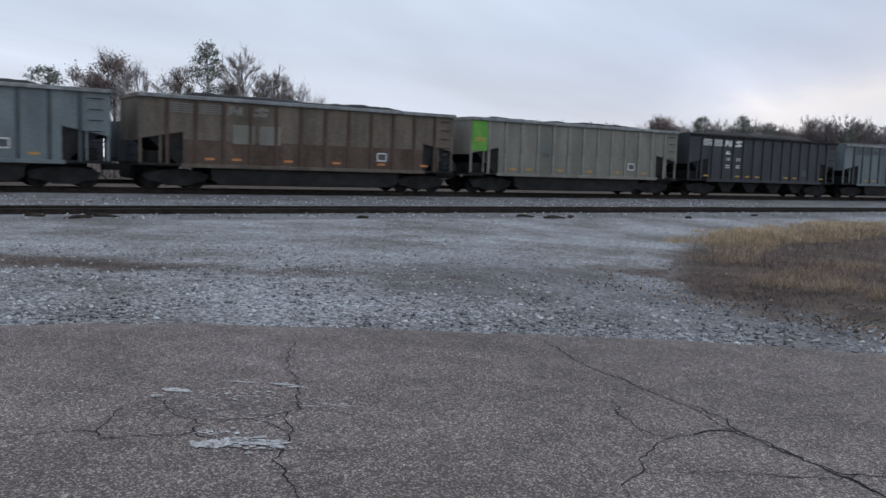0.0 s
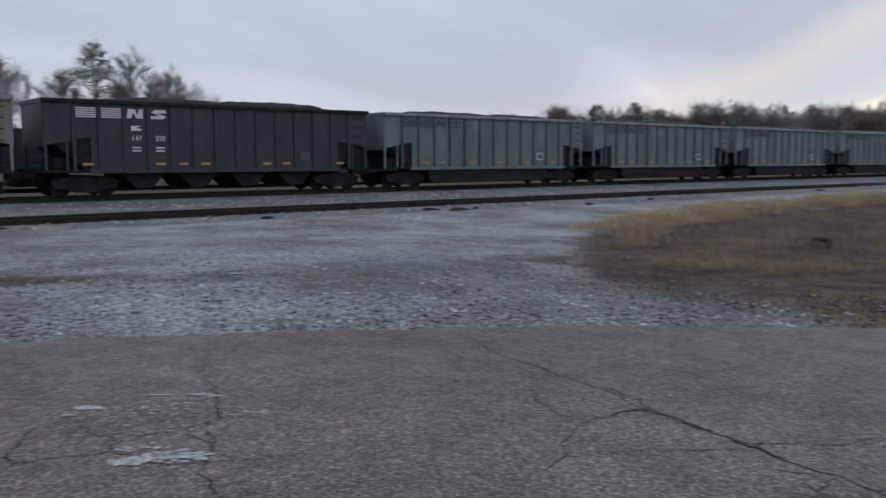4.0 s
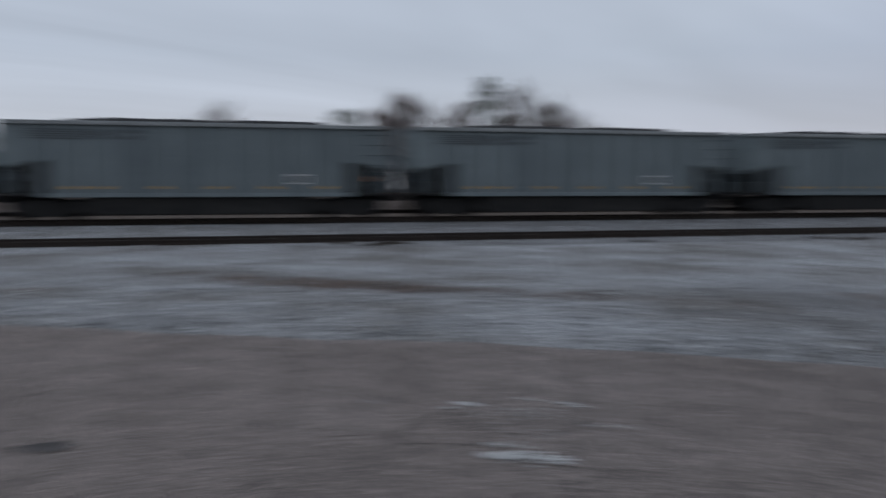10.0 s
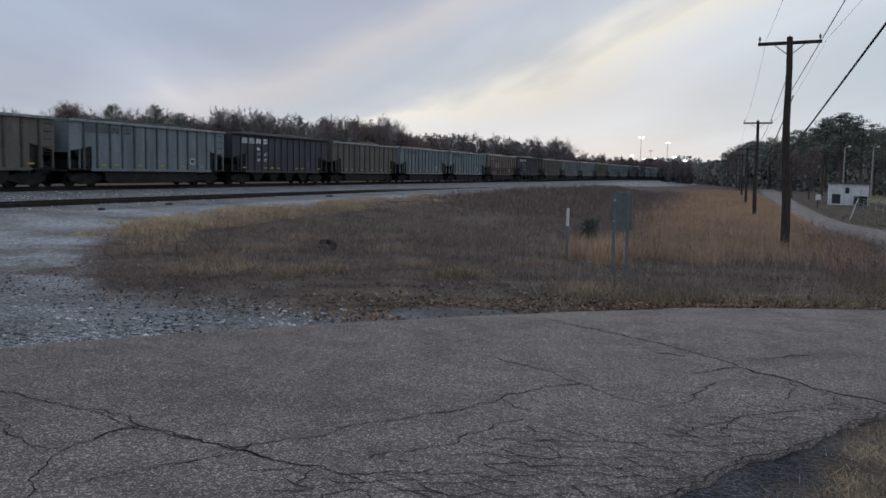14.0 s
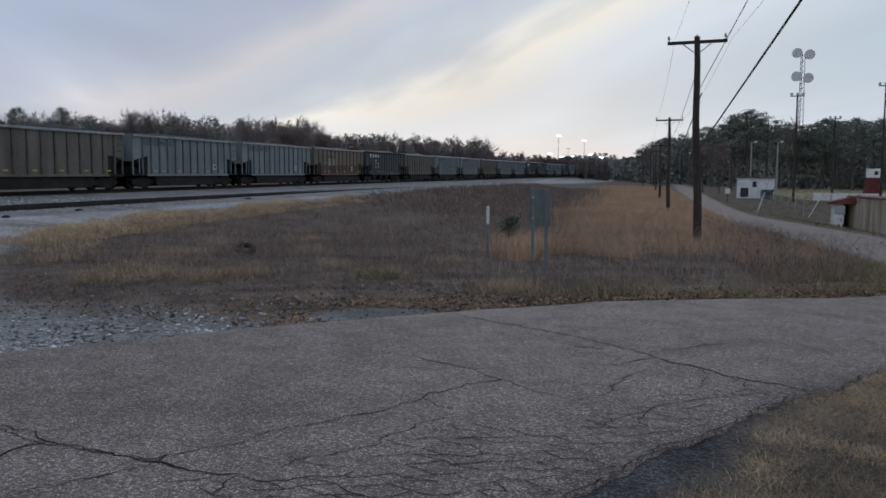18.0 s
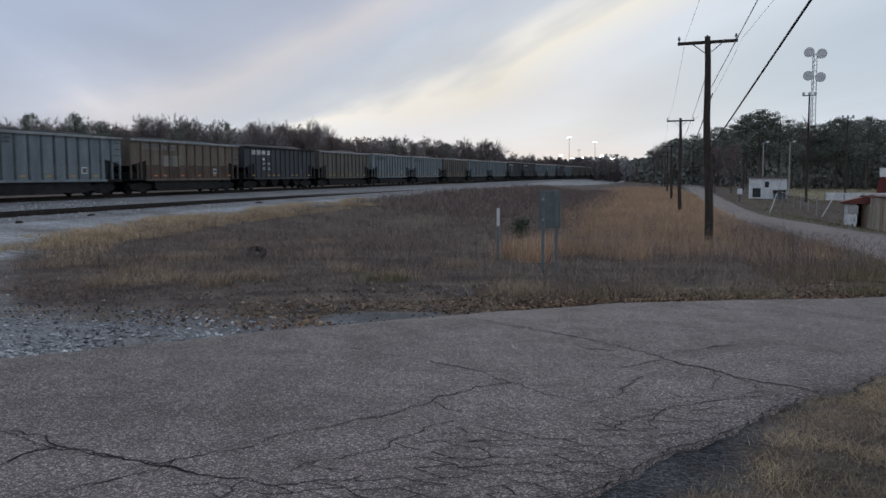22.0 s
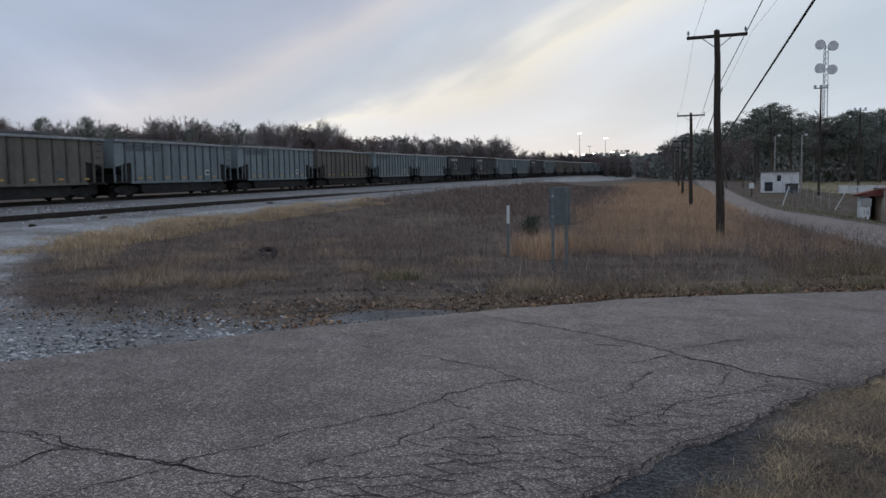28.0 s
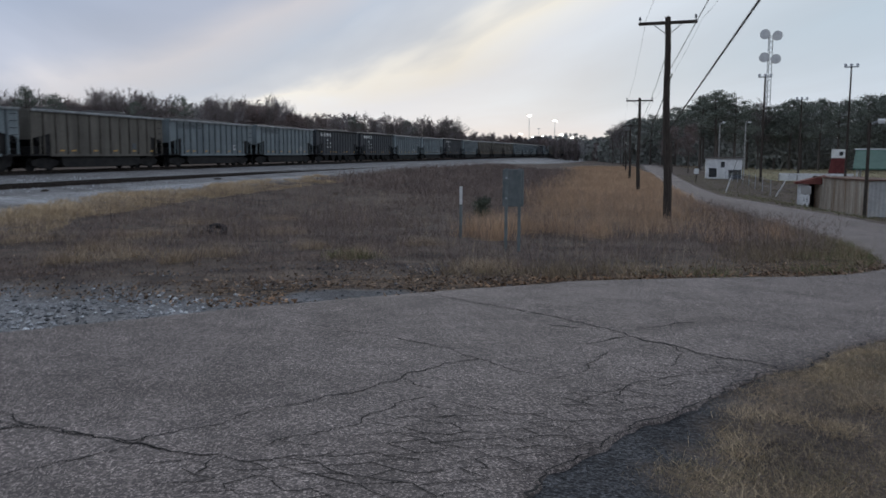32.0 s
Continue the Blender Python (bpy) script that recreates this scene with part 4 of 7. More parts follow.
        for k in range(2):
            part("yellow_mark", boxed(-HALF + 0.2, yb - 0.02, RIM - 0.95 - 0.13 * k, -HALF + 0.85, yb, RIM - 0.88 - 0.13 * k), M["yellow"], car)
        xm = -HALF + 1.1 + pitch * 2.5
        lettering(car, "538", 0.36, xm + pitch, RIM - 1.75, yb, M["dark_stencil"])
        part("pale_square", boxed(xm + pitch - 0.3, yb - 0.006, RIM - 1.35, xm + pitch + 0.2, yb + 0.006, RIM - 1.05), M["paint_grey"], car)
    verts, faces = coal_mesh(seed, 0)
    raw("coal_load", verts, faces, M["coal"], car, "heaped black coal", smooth=True)
    for sx in (-5.95, 5.95):
        make_truck(car, sx)
    return car


PITCH = 16.2
OFFSET_T = tuple(range(0, 33, 2))
OFFSET_X = (24.71, 8.74, -6.98, -22.83, -39.69, -56.83, -73.94, -91.06, -108.09, -124.97, -141.91, -158.98, -176.1, -193.25, -210.6, -227.96, -245.25)


def car_pose(x):
    slope = (track_y(x + 6) - track_y(x - 6)) / 12
    return pose(x, track_y(x) + SIDE, RAIL_TOP, 0, 0, math.degrees(math.atan(slope)))


STYLES = {-3: "black", -2: "grey", -1: "brown", 0: "greygreen", 1: "black", 2: "grey", 3: "grey", 4: "grey", 5: "grey", 6: "tan", 7: "tan", 8: "grey",
          9: "black", 10: "tan", 11: "grey", 12: "grey", 13: "brown", 14: "black", 15: "greytan", 16: "grey", 17: "grey", 18: "tan", 19: "grey", 20: "grey", 21: "black", 22: "black"}
CARS = []
FIRST = {}
for j in range(-19, 40):
    style = STYLES.get(j) or ("grey", "tan", "grey", "grey", "tan", "black", "grey", "tan")[(j * 5) % 8]
    if style == "greytan":
        style = "tan"
    home = car_pose(OFFSET_X[0] + PITCH * (j + 0.5))
    if style not in FIRST:
        FIRST[style] = make_car(style, len(FIRST) * 3.7)
        FIRST[style].matrix_basis = home
        CARS.append((j, FIRST[style]))
    else:
        CARS.append((j, copy_thing(FIRST[style], home)))


def motions():
    for j, car in CARS:
        walk(car, [(t, car_pose(x + PITCH * (j + 0.5))) for t, x in zip(OFFSET_T, OFFSET_X)])


# ---- cars parked on the track behind ----
def make_gondola():
    g = thing("gondola_car", "dark blue-grey rail car parked on the track behind", "rail car", group="parked rail cars")
    part("side_wall", boxed(-7.2, -1.5, 0.95, 7.2, -1.42, 2.8), M["gondola"], g)
    part("side_wall", boxed(-7.2, 1.42, 0.95, 7.2, 1.5, 2.8), M["gondola"], g)
    part("floor", boxed(-7.2, -1.42, 0.9, 7.2, 1.42, 1.1), M["under"], g)
    for sx in (-1, 1):
        part("end_wall", boxed(sx * 7.16 - 0.04, -1.42, 1.1, sx * 7.16 + 0.04, 1.42, 2.8), M["gondola"], g)
        part("truck", boxed(sx * 5.4 - 1.2, -1.15, 0.12, sx * 5.4 + 1.2, 1.15, 0.9, 0.1), M["under"], g)
    first = part("post", boxed(-0.06, -0.05, 0.95, 0.06, 0.05, 2.8), M["gondola"], g)
    first.matrix_basis = pose(-6.6, -1.53, 0)
    for k in range(1, 11):
        share(first, g, pose(-6.6 + 1.32 * k, -1.53, 0))
    pl = part("placard", boxed(-0.2, -0.01, -0.2, 0.2, 0.01, 0.2), M["orange"], g, "orange placard")
    pl.matrix_basis = pose(5.9, -1.56, 1.6)
    return g


gon = None
for k in range(-9, 10):
    x = 15.1 * k + 2.0
    m = pose(x, track_y(x) + 8.6, 0.45, 0, 0, math.degrees(math.atan((track_y(x + 6) - track_y(x - 6)) / 12)))
    if gon is None:
        gon = make_gondola()
        gon.matrix_basis = m
    else:
        copy_thing(gon, m)
for side in (0.86, 2.3):
    build_rail("rail", lambda x, s=side: track_y(x) + 7.0 + s, lambda x: 0.28, -160, 170, 10, "rusty steel rail of the track behind")


# ---- power poles ----
def make_pole(name, x, y, height, arms=1, lean=0.0, plaque=False, arm_w=1.12):
    z = zl(x, y)
    p = thing(name, "weathered wooden power pole with a crossarm and insulators" if not plaque else "wooden power pole with a white notice plate", "power pole", pose(x, y, z - 0.3, lean, 0, 0), "power poles")
    bm = bmesh.new()
    h = height + 0.3
    rings = []
    for k in range(9):
        r = 0.18 - 0.07 * k / 8
        cy = 0.05 * math.sin(k * 0.9 + x) * math.sin(math.pi * k / 8)
        rings.append([bm.verts.new((r * math.cos(0.6283 * a), cy + r * math.sin(0.6283 * a), h * k / 8)) for a in range(10)])
    for ra, rb in zip(rings[:-1], rings[1:]):
        for a in range(10):
            bm.faces.new((ra[a], ra[(a + 1) % 10], rb[(a + 1) % 10], rb[a]))
    bm.faces.new(rings[-1])
    bm.faces.new(rings[0][::-1])
    part("shaft", bm, M["pole"], p)
    for a in range(arms):
        za = h - 0.22 - 0.75 * a
        part("crossarm", boxed(-0.06, -arm_w, za - 0.06, 0.06, arm_w, za + 0.06, 0.01), M["pole"], p)
        for s in (-1, 1):
            part("brace", tubed((0, s * 0.55, za - 0.05), (0, s * 0.08, za - 0.42), 0.018), M["galv"], p)
        for yy in (-arm_w + 0.06, 0.0, arm_w - 0.06):
            bm = bmesh.new()
            tube(bm, (0, yy, za + 0.05), (0, yy, za + 0.18), 0.02, 0.02, 6)
            tube(bm, (0, yy, za + 0.14), (0, yy, za + 0.21), 0.055, 0.045, 8)
            tube(bm, (0, yy, za + 0.21), (0, yy, za + 0.28), 0.045, 0.02, 8)
            part("insulator", bm, M["insulator"], p)
    if plaque:
        part("plaque", boxed(0.17, -0.32, 1.75, 0.19, 0.32, 2.25), M["white"], p, "small white notice plate")
        for k in range(3):
            part("plaque_text", boxed(0.19, -0.24, 1.86 + 0.11 * k, 0.195, 0.24, 1.91 + 0.11 * k), M["dark_stencil"], p)
    return p


def wire(a, b, sag, r, name="power_line", n=18):
    cu = bpy.data.curves.new(name, "CURVE")
    cu.dimensions, cu.bevel_depth, cu.bevel_resolution = "3D", r, 1
    sp = cu.splines.new("POLY")
    sp.points.add(n)
    for i in range(n + 1):
        u = i / n
        q = Vector(a).lerp(Vector(b), u)
        sp.points[i].co = (q.x, q.y, q.z - sag * 4 * u * (1 - u), 1)
    cu.materials.append(M["wire"])
    return tagged(new(name, cu), "thin black overhead power line" if r < 0.02 else "thick black overhead cable", "cable", "overhead lines")


EAST = [(35.1, -2.54, 8.05), (74.4, -3.1, 8.05), (116.5, -3.8, 7.4), (166, -4.7, 7.8), (215, -5.6, 8.0)]
WEST = [(-41.27, -2.39, 8.2), (-81.97, -2.67, 9.2), (-123.96, -3.52, 9.0)]
for k, (x, y, h) in enumerate(EAST):
    make_pole("power_pole", x, y, h, 1, -1.6 if k == 0 else -0.6)
for k, (x, y, h) in enumerate(WEST):
    make_pole("power_pole", x, y, h, 1 + (k == 1), -2.1 if k == 0 else -1.0, k == 0)


def top(p, off, drop=0.1):
    return (p[0], p[1] + off, zl(p[0], p[1]) + p[2] - drop)


line = [WEST[2], WEST[1], WEST[0], EAST[0], EAST[1], EAST[2], EAST[3], EAST[4]]
for a, b in zip(line[:-1], line[1:]):
    span = b is EAST[0]
    for off in (-1.06, 1.06):
        wire(top(a, off), top(b, off), 0.9 if span else 0.4, 0.005)
    wire(top(a, 0.15, 0.2 if span else 1.1), top(b, 0.15, 2.15), 0.0 if span else 0.5, 0.012)
    wire(top(a, 0.5 if span else 0.0, 0.1 if span else 2.2), top(b, 0.0, 4.3), 0.0 if span else 0.4, 0.024)
w0, w1 = WEST[0], WEST[1]
wire(top(w0, 0.0, 3.9), (-46, -20, zl(-46, -20) + 3.0), 0.5, 0.012)
wire(top(w0, 0.0, 4.6), (-47, -21, zl(-47, -21) + 2.8), 0.5, 0.009)
wire(top(w1, 0.0, 3.0), (-88, -36, zl(-88, -36) + 3.8), 0.6, 0.016)


# ---- trees ----
rng = random.Random(7)


def twig_tris(verts, faces, p, d, length, width):
    s = d.cross(Vector((rng.uniform(-1, 1), rng.uniform(-1, 1), 0.2))).normalized() * width
    k = len(verts)
    verts += [tuple(p - s), tuple(p + s), tuple(p + d * length)]
    faces.append((k, k + 1, k + 2))


def limb(verts, faces, p, q, r0, r1):
    """A tapered four-sided limb."""
    d = (q - p).normalized()
    u = d.cross(Vector((0.31, 0.77, 0.2))).normalized()
    v = d.cross(u)
    k = len(verts)
    for c, r in ((p, r0), (q, r1)):
        verts += [tuple(c + u * r), tuple(c + v * r), tuple(c - u * r), tuple(c - v * r)]
    for i in range(4):
        j = (i + 1) % 4
        faces.append((k + i, k + j, k + 4 + j, k + 4 + i))


def grow(lv, lf, verts, faces, tips, p, d, length, radius, depth, spread, up, twigs):
    q = p + d * length
    limb(lv, lf, p, q, radius, radius * 0.65)
    tips.append(q)
    if depth == 0:
        for _ in range(twigs):
            dd = (d + Vector((rng.gauss(0, 0.55), rng.gauss(0, 0.55), rng.gauss(0.15, 0.4)))).normalized()
            twig_tris(verts, faces, p.lerp(q, rng.random()), dd, length * rng.uniform(0.5, 1.35), radius * 0.5 + 0.006)
        return
    for _ in range(rng.choice((2, 3, 3))):
        dd = (d + Vector((rng.gauss(0, spread), rng.gauss(0, spread), rng.gauss(up, spread * 0.5)))).normalized()
        grow(lv, lf, verts, faces, tips, p.lerp(q, rng.uniform(0.6, 1.0)), dd, length * rng.uniform(0.6, 0.85), radius * 0.6, depth - 1, spread, up, twigs)


def leaf_cloud(centres, per, size, spread, flat=0.8):
    verts, faces = [], []
    for c in centres:
        for _ in range(per):
            p = Vector((c[0] + rng.gauss(0, spread), c[1] + rng.gauss(0, spread), c[2] + rng.gauss(0, spread * flat)))
            a = Vector((rng.gauss(0, 1), rng.gauss(0, 1), rng.gauss(0, 1))).normalized()
            b = a.cross(Vector((rng.gauss(0, 1), rng.gauss(0, 1), rng.gauss(0, 1)))).normalized()
            s = size * rng.uniform(0.5, 1.3)
            k = len(verts)
            verts += [tuple(p + a * s), tuple(p + b * s * 0.7), tuple(p - a * s), tuple(p - b * s * 0.7)]
            faces.append((k, k + 1, k + 2, k + 3))
    return verts, faces


def spine(tv, tf, height, r0, r1, z0, bend, n=8):
    """A crooked tapering trunk; returns its points."""
    pts = []
    for k in range(n + 1):
        u = k / n
        pts.append(Vector((bend * math.sin(2.1 * u + z0) * u + rng.gauss(0, 0.006) * height * u, bend * math.cos(1.7 * u + z0) * u - bend * math.cos(z0) * u, -0.3 + (height + 0.3) * u)))
    for k in range(n):
        limb(tv, tf, pts[k], pts[k + 1], r0 + (r1 - r0) * k / n, r0 + (r1 - r0) * (k + 1) / n)
    return pts


def along(pts, u):
    f = min(len(pts) - 1.001, max(0.0, u * (len(pts) - 1)))
    return pts[int(f)].lerp(pts[int(f) + 1], f - int(f))


def make_tree(kind, height, label, seed):
    rng.seed(seed)
    t = thing({"pine": "pine_tree", "cedar": "evergreen_tree", "russet": "tree", "bare": "bare_tree", "pale": "bare_tree"}[kind], label, "tree", group="trees along the yard")
    verts, faces, tips, tv, tf = [], [], [], [], []
    if kind in ("pine", "cedar"):
        pts = spine(tv, tf, height * 0.96, height * 0.018, height * 0.004, seed, height * 0.02)
        low, boughs = (0.42, 30) if kind == "pine" else (0.18, 40)
        for k in range(boughs):
            u = (k + rng.random()) / boughs
            z = height * (low + (0.97 - low) * u)
            wide = (0.13 + 0.17 * math.sin(math.pi * min(1.0, u * 0.8 + 0.22))) if kind == "pine" else 0.27 * math.sin(math.pi * (0.2 + 0.74 * u))
            r = height * wide * (rng.uniform(0.35, 1.1) if kind == "pine" else rng.uniform(0.7, 1.0))
            an = 2.4 * k + rng.uniform(-0.5, 0.5)
            root = along(pts, z / height)
            q = root + Vector((math.cos(an) * r, math.sin(an) * r, r * rng.uniform(0.1, 0.5)))
            limb(tv, tf, root, q, height * 0.004, height * 0.0015)
            for f in (0.55, 0.8, 1.0):
                tips.append(root.lerp(q, f) + Vector((0, 0, height * 0.012)))
        per = 58 if kind == "pine" else 62
        lv, lf = leaf_cloud(tips, per, 0.108 * height / 14, (0.36 if kind == "pine" else 0.44) * height / 14, 0.62)
        raw("trunk", tv, tf, M["bark"], t)
        raw("crown", lv, lf, M["leaf_pine"], t, "dark green needle clumps")
        return t
    # broadleaf trees keep a leader and send steep limbs up into an oval crown
    pts = spine(tv, tf, height * 0.8, height * 0.014, height * 0.003, seed, height * 0.04)
    for k in range(30 if kind != "pale" else 22):
        u = 0.26 + 0.68 * (k + rng.random()) / 30
        an = 2.4 * k + rng.uniform(-0.9, 0.9)
        slope = rng.uniform(0.3, 0.95)
        d = Vector((math.cos(an) * slope, math.sin(an) * slope, 1.0)).normalized()
        ln = height * 0.155 * (0.55 + 0.5 * math.sin(math.pi * min(1.0, u * 1.15))) * rng.uniform(0.7, 1.25)
        grow(tv, tf, verts, faces, tips, along(pts, u), d, ln, height * 0.0042 * (1.3 - u), 2, 0.36, 0.10, 17)
    high = max(v[2] for v in verts)
    k = height / high
    tv, verts = [(a * k, b * k, c * k) for a, b, c in tv], [(a * k, b * k, c * k) for a, b, c in verts]
    raw("trunk", tv, tf, M["bark"] if kind != "pale" else M["twig_pale"], t)
    raw("crown", verts, faces, M["twig"] if kind != "pale" else M["twig_pale"], t, "bare twigs")
    if kind == "russet":
        lv, lf = leaf_cloud([q * k for q in tips if q.z * k > height * 0.3], 11, 0.085 * height / 12, 0.33 * height / 12)
        raw("foliage", lv, lf, M["leaf_red"], t, "russet withered leaves")
    return t


PROTO = {}
for key, kind, h, seed, label in (("pine_a", "pine", 14, 3, "tall dark green pine with a clumped crown"), ("pine_b", "pine", 14, 9, "tall dark green pine with a clumped crown"), ("cedar_a", "cedar", 12, 8, "broad round-headed dark evergreen tree"),
                                  ("russet_a", "russet", 12, 4, "tree with russet withered leaves on thin limbs"), ("russet_b", "russet", 12, 15, "tree with russet withered leaves on thin limbs"),
                                  ("bare_a", "bare", 12, 5, "leafless grey-brown tree with fine twigs"), ("bare_b", "bare", 12, 21, "leafless grey-brown tree with fine twigs"),
                                  ("bare_c", "bare", 12, 33, "slim leafless grey-brown tree with fine twigs"), ("pale_a", "pale", 12, 6, "pale leafless tree with fine twigs")):
    PROTO[key] = [make_tree(kind, h, label, seed), h, False]


def stand(key, az, el, dist, turn=0.0, wide=1.0):
    """A tree at a bearing (degrees left of +y) and a distance, its height given by the elevation of the crown's top."""
    if az > 45:
        az += 0.75
    x, y = -math.sin(radians(az)) * dist, math.cos(radians(az)) * dist
    height = 1.6 + dist * math.tan(radians(el)) - zl(x, y)
    ob, h, used = PROTO[key]
    m = pose(x, y, zl(x, y), 0, 0, turn)
    if used:
        ob = copy_thing(ob, m)
    else:
        ob.matrix_basis = m
        PROTO[key][2] = True
    s = height / h
    ob.scale = (s * wide, s * wide, s)
    return ob


def wood(name, label, material, az0, az1, el_fun, dist_fun, trees, per, size, evergreen, slim=0.17, low=0.25):
    """A far wood, tree by tree: leaf or twig pieces laid over each uneven crown and its understorey."""
    gen = np.random.default_rng(int(abs(az0) * 7 + trees))
    V = []
    for _ in range(trees):
        az = gen.uniform(az0, az1)
        dist = dist_fun(az) * gen.uniform(0.95, 1.12)
        x, y = -math.sin(radians(az)) * dist, math.cos(radians(az)) * dist
        g = zl(x, y)
        H = (1.6 + dist * math.tan(radians(el_fun(az))) - g) * min(1.02, gen.uniform(0.74, 0.98) + 0.12 * noise.noise((az * 0.9, 3, 1)))
        R = H * slim * gen.uniform(0.8, 1.3)
        base = H * low
        n = int(per)
        # points over the crown's skin, more of them high up; a fifth fill the understorey
        th = gen.uniform(0, 2 * math.pi, n)
        w = gen.uniform(-1, 1, n)
        lump = 1 + 0.22 * np.sin(3 * th + w * 4 + az * 9) + 0.15 * np.sin(5 * th - w * 7 + az * 5)
        rad = np.sqrt(np.maximum(0, 1 - w * w)) * lump * gen.uniform(0.55, 1.02, n) ** 0.6
        c = np.stack([x + R * rad * np.cos(th), y + R * rad * np.sin(th), g + base + (H - base) * (0.5 + 0.5 * w)], -1)
        low_ones = gen.random(n) < 0.22
        c[low_ones, 2] = g + H * 0.62 * gen.random(low_ones.sum())
        c[low_ones, :2] += gen.normal(0, R * 0.5, (low_ones.sum(), 2))
        c[:, 2] = np.maximum(c[:, 2], g + 0.1)
        out = np.stack([rad * np.cos(th), rad * np.sin(th), 0.7 * w + 0.25], -1)
        nrm = out / (np.linalg.norm(out, axis=1, keepdims=True) + 1e-6) + gen.normal(0, 0.45, (n, 3))
        nrm[low_ones, 2] *= 0.2
        nrm /= np.linalg.norm(nrm, axis=1, keepdims=True)
        a = gen.normal(0, 1, (n, 3)) * ((1, 1, 1) if evergreen else (0.35, 0.35, 1.0))
        a -= nrm * (a * nrm).sum(1, keepdims=True)
        a /= np.linalg.norm(a, axis=1, keepdims=True)
        b = np.cross(nrm, a)
        s = (size * gen.uniform(0.5, 1.25, n) * dist / 160)[:, None]
        thin = 0.65 if evergreen else 0.16
        V.append(np.stack([c + a * s, c + b * s * thin, c - a * s, c - b * s * thin], 1).reshape(-1, 3))
    V = np.concatenate(V)
    faces = np.arange(len(V)).reshape(-1, 4).tolist()
    return tagged(raw(name, V.tolist(), faces, material), label, "wood", kind="stuff")


def el_east(az):
    return lerp(-az, (24, 40, 46, 50, 55, 62, 68, 70, 75, 80, 81, 88, 92), (2.9, 3.0, 2.95, 3.15, 3.4, 3.4, 3.35, 2.7, 2.4, 2.1, 1.4, 0.95, 0.7))


def d_east(az):
    return lerp(-az, (24, 60, 80, 92), (150, 175, 260, 420))


def el_pine(az):
    return lerp(-az, (89, 90, 92, 95, 97, 99.5, 101, 105, 110, 130), (0.9, 1.2, 2.3, 2.9, 3.7, 2.9, 3.2, 3.6, 3.5, 3.4))


def d_pine(az):
    return lerp(-az, (89, 91, 100, 130), (420, 330, 230, 190))


def el_west(az):
    return lerp(az, (48.7, 53.7, 58.7, 62.7, 66.7, 70.7, 74.7, 78.7, 84.7, 90.7, 95.7, 100.7, 130), (2.8, 3.3, 3.9, 3.5, 3.5, 2.7, 1.8, 1.5, 1.7, 1.5, 1.7, 2.0, 2.2))


def d_west(az):
    return lerp(az, (48, 70, 78, 130), (150, 165, 260, 230))


wood("far_wood", "bare grey-brown wood along the far side of the line", M["bare_wood"], -92, -24, el_east, d_east, 560, 210, 0.62, False, 0.16, 0.05)
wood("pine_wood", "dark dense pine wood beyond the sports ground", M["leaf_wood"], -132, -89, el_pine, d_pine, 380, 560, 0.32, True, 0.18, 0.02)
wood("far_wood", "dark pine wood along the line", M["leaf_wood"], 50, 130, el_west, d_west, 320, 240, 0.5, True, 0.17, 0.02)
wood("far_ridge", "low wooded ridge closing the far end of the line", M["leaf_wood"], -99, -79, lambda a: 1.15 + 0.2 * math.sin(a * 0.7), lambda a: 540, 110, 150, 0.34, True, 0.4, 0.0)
wood("undergrowth", "low brown scrub behind the tracks", M["bare_wood"], -30, 56, lambda a: 1.6, lambda a: 78 / max(0.5, math.cos(radians(a))), 110, 80, 0.6, False, 0.5, 0.0)

# the group behind the train
for key, az, el, dist, wide in (("pine_a", -9.05, 5.45, 100, 1.0), ("russet_a", -11.2, 5.8, 94, 1.0), ("russet_b", -12.92, 7.1, 92, 0.9), ("pale_a", -14.65, 6.5, 88, 1.0), ("russet_a", -16.5, 6.3, 94, 0.85),
                                ("cedar_a", -18.6, 7.5, 92, 0.75), ("bare_a", -21.0, 7.9, 90, 1.0), ("bare_c", -22.6, 6.6, 92, 1.0), ("pale_a", -24.4, 5.7, 95, 0.9), ("russet_b", -20.2, 5.6, 97, 0.8), ("bare_b", -12.2, 6.0, 98, 0.9), ("bare_b", -23.4, 6.0, 99, 0.9),
                                ("bare_b", -0.8, 6.2, 90, 1.0), ("bare_a", 36.2, 6.0, 85, 1.5), ("bare_b", 23.4, 5.45, 90, 1.8), ("bare_c", 12.7, 4.45, 110, 1.2), ("pale_a", 45.4, 4.3, 110, 1.0)):
    stand(key, az, el, dist, rng.uniform(0, 360), wide)
# pines by the line to the left
for key, az, el, dist in (("pine_a", 54.3, 3.8, 140), ("pine_b", 55.6, 3.7, 140), ("pine_a", 57.8, 4.4, 138), ("pine_b", 59.2, 3.7, 142), ("pine_b", 60.6, 3.4, 142), ("cedar_a", 62.2, 3.5, 140), ("pine_b", 56.7, 3.9, 142),
                          ("pine_b", 63.9, 3.2, 145), ("pine_a", 65.9, 3.5, 142), ("cedar_a", 67.2, 3.2, 145), ("bare_a", 68.6, 2.6, 150), ("pine_a", 69.8, 2.8, 150), ("cedar_a", 71.6, 2.3, 155), ("bare_b", 76.4, 2.1, 170), ("pine_a", 52.6, 3.3, 145), ("pine_b", 64.9, 3.3, 146), ("pine_a", 61.4, 3.5, 144)):
    stand(key, az, el, dist, rng.uniform(0, 360), 1.15)
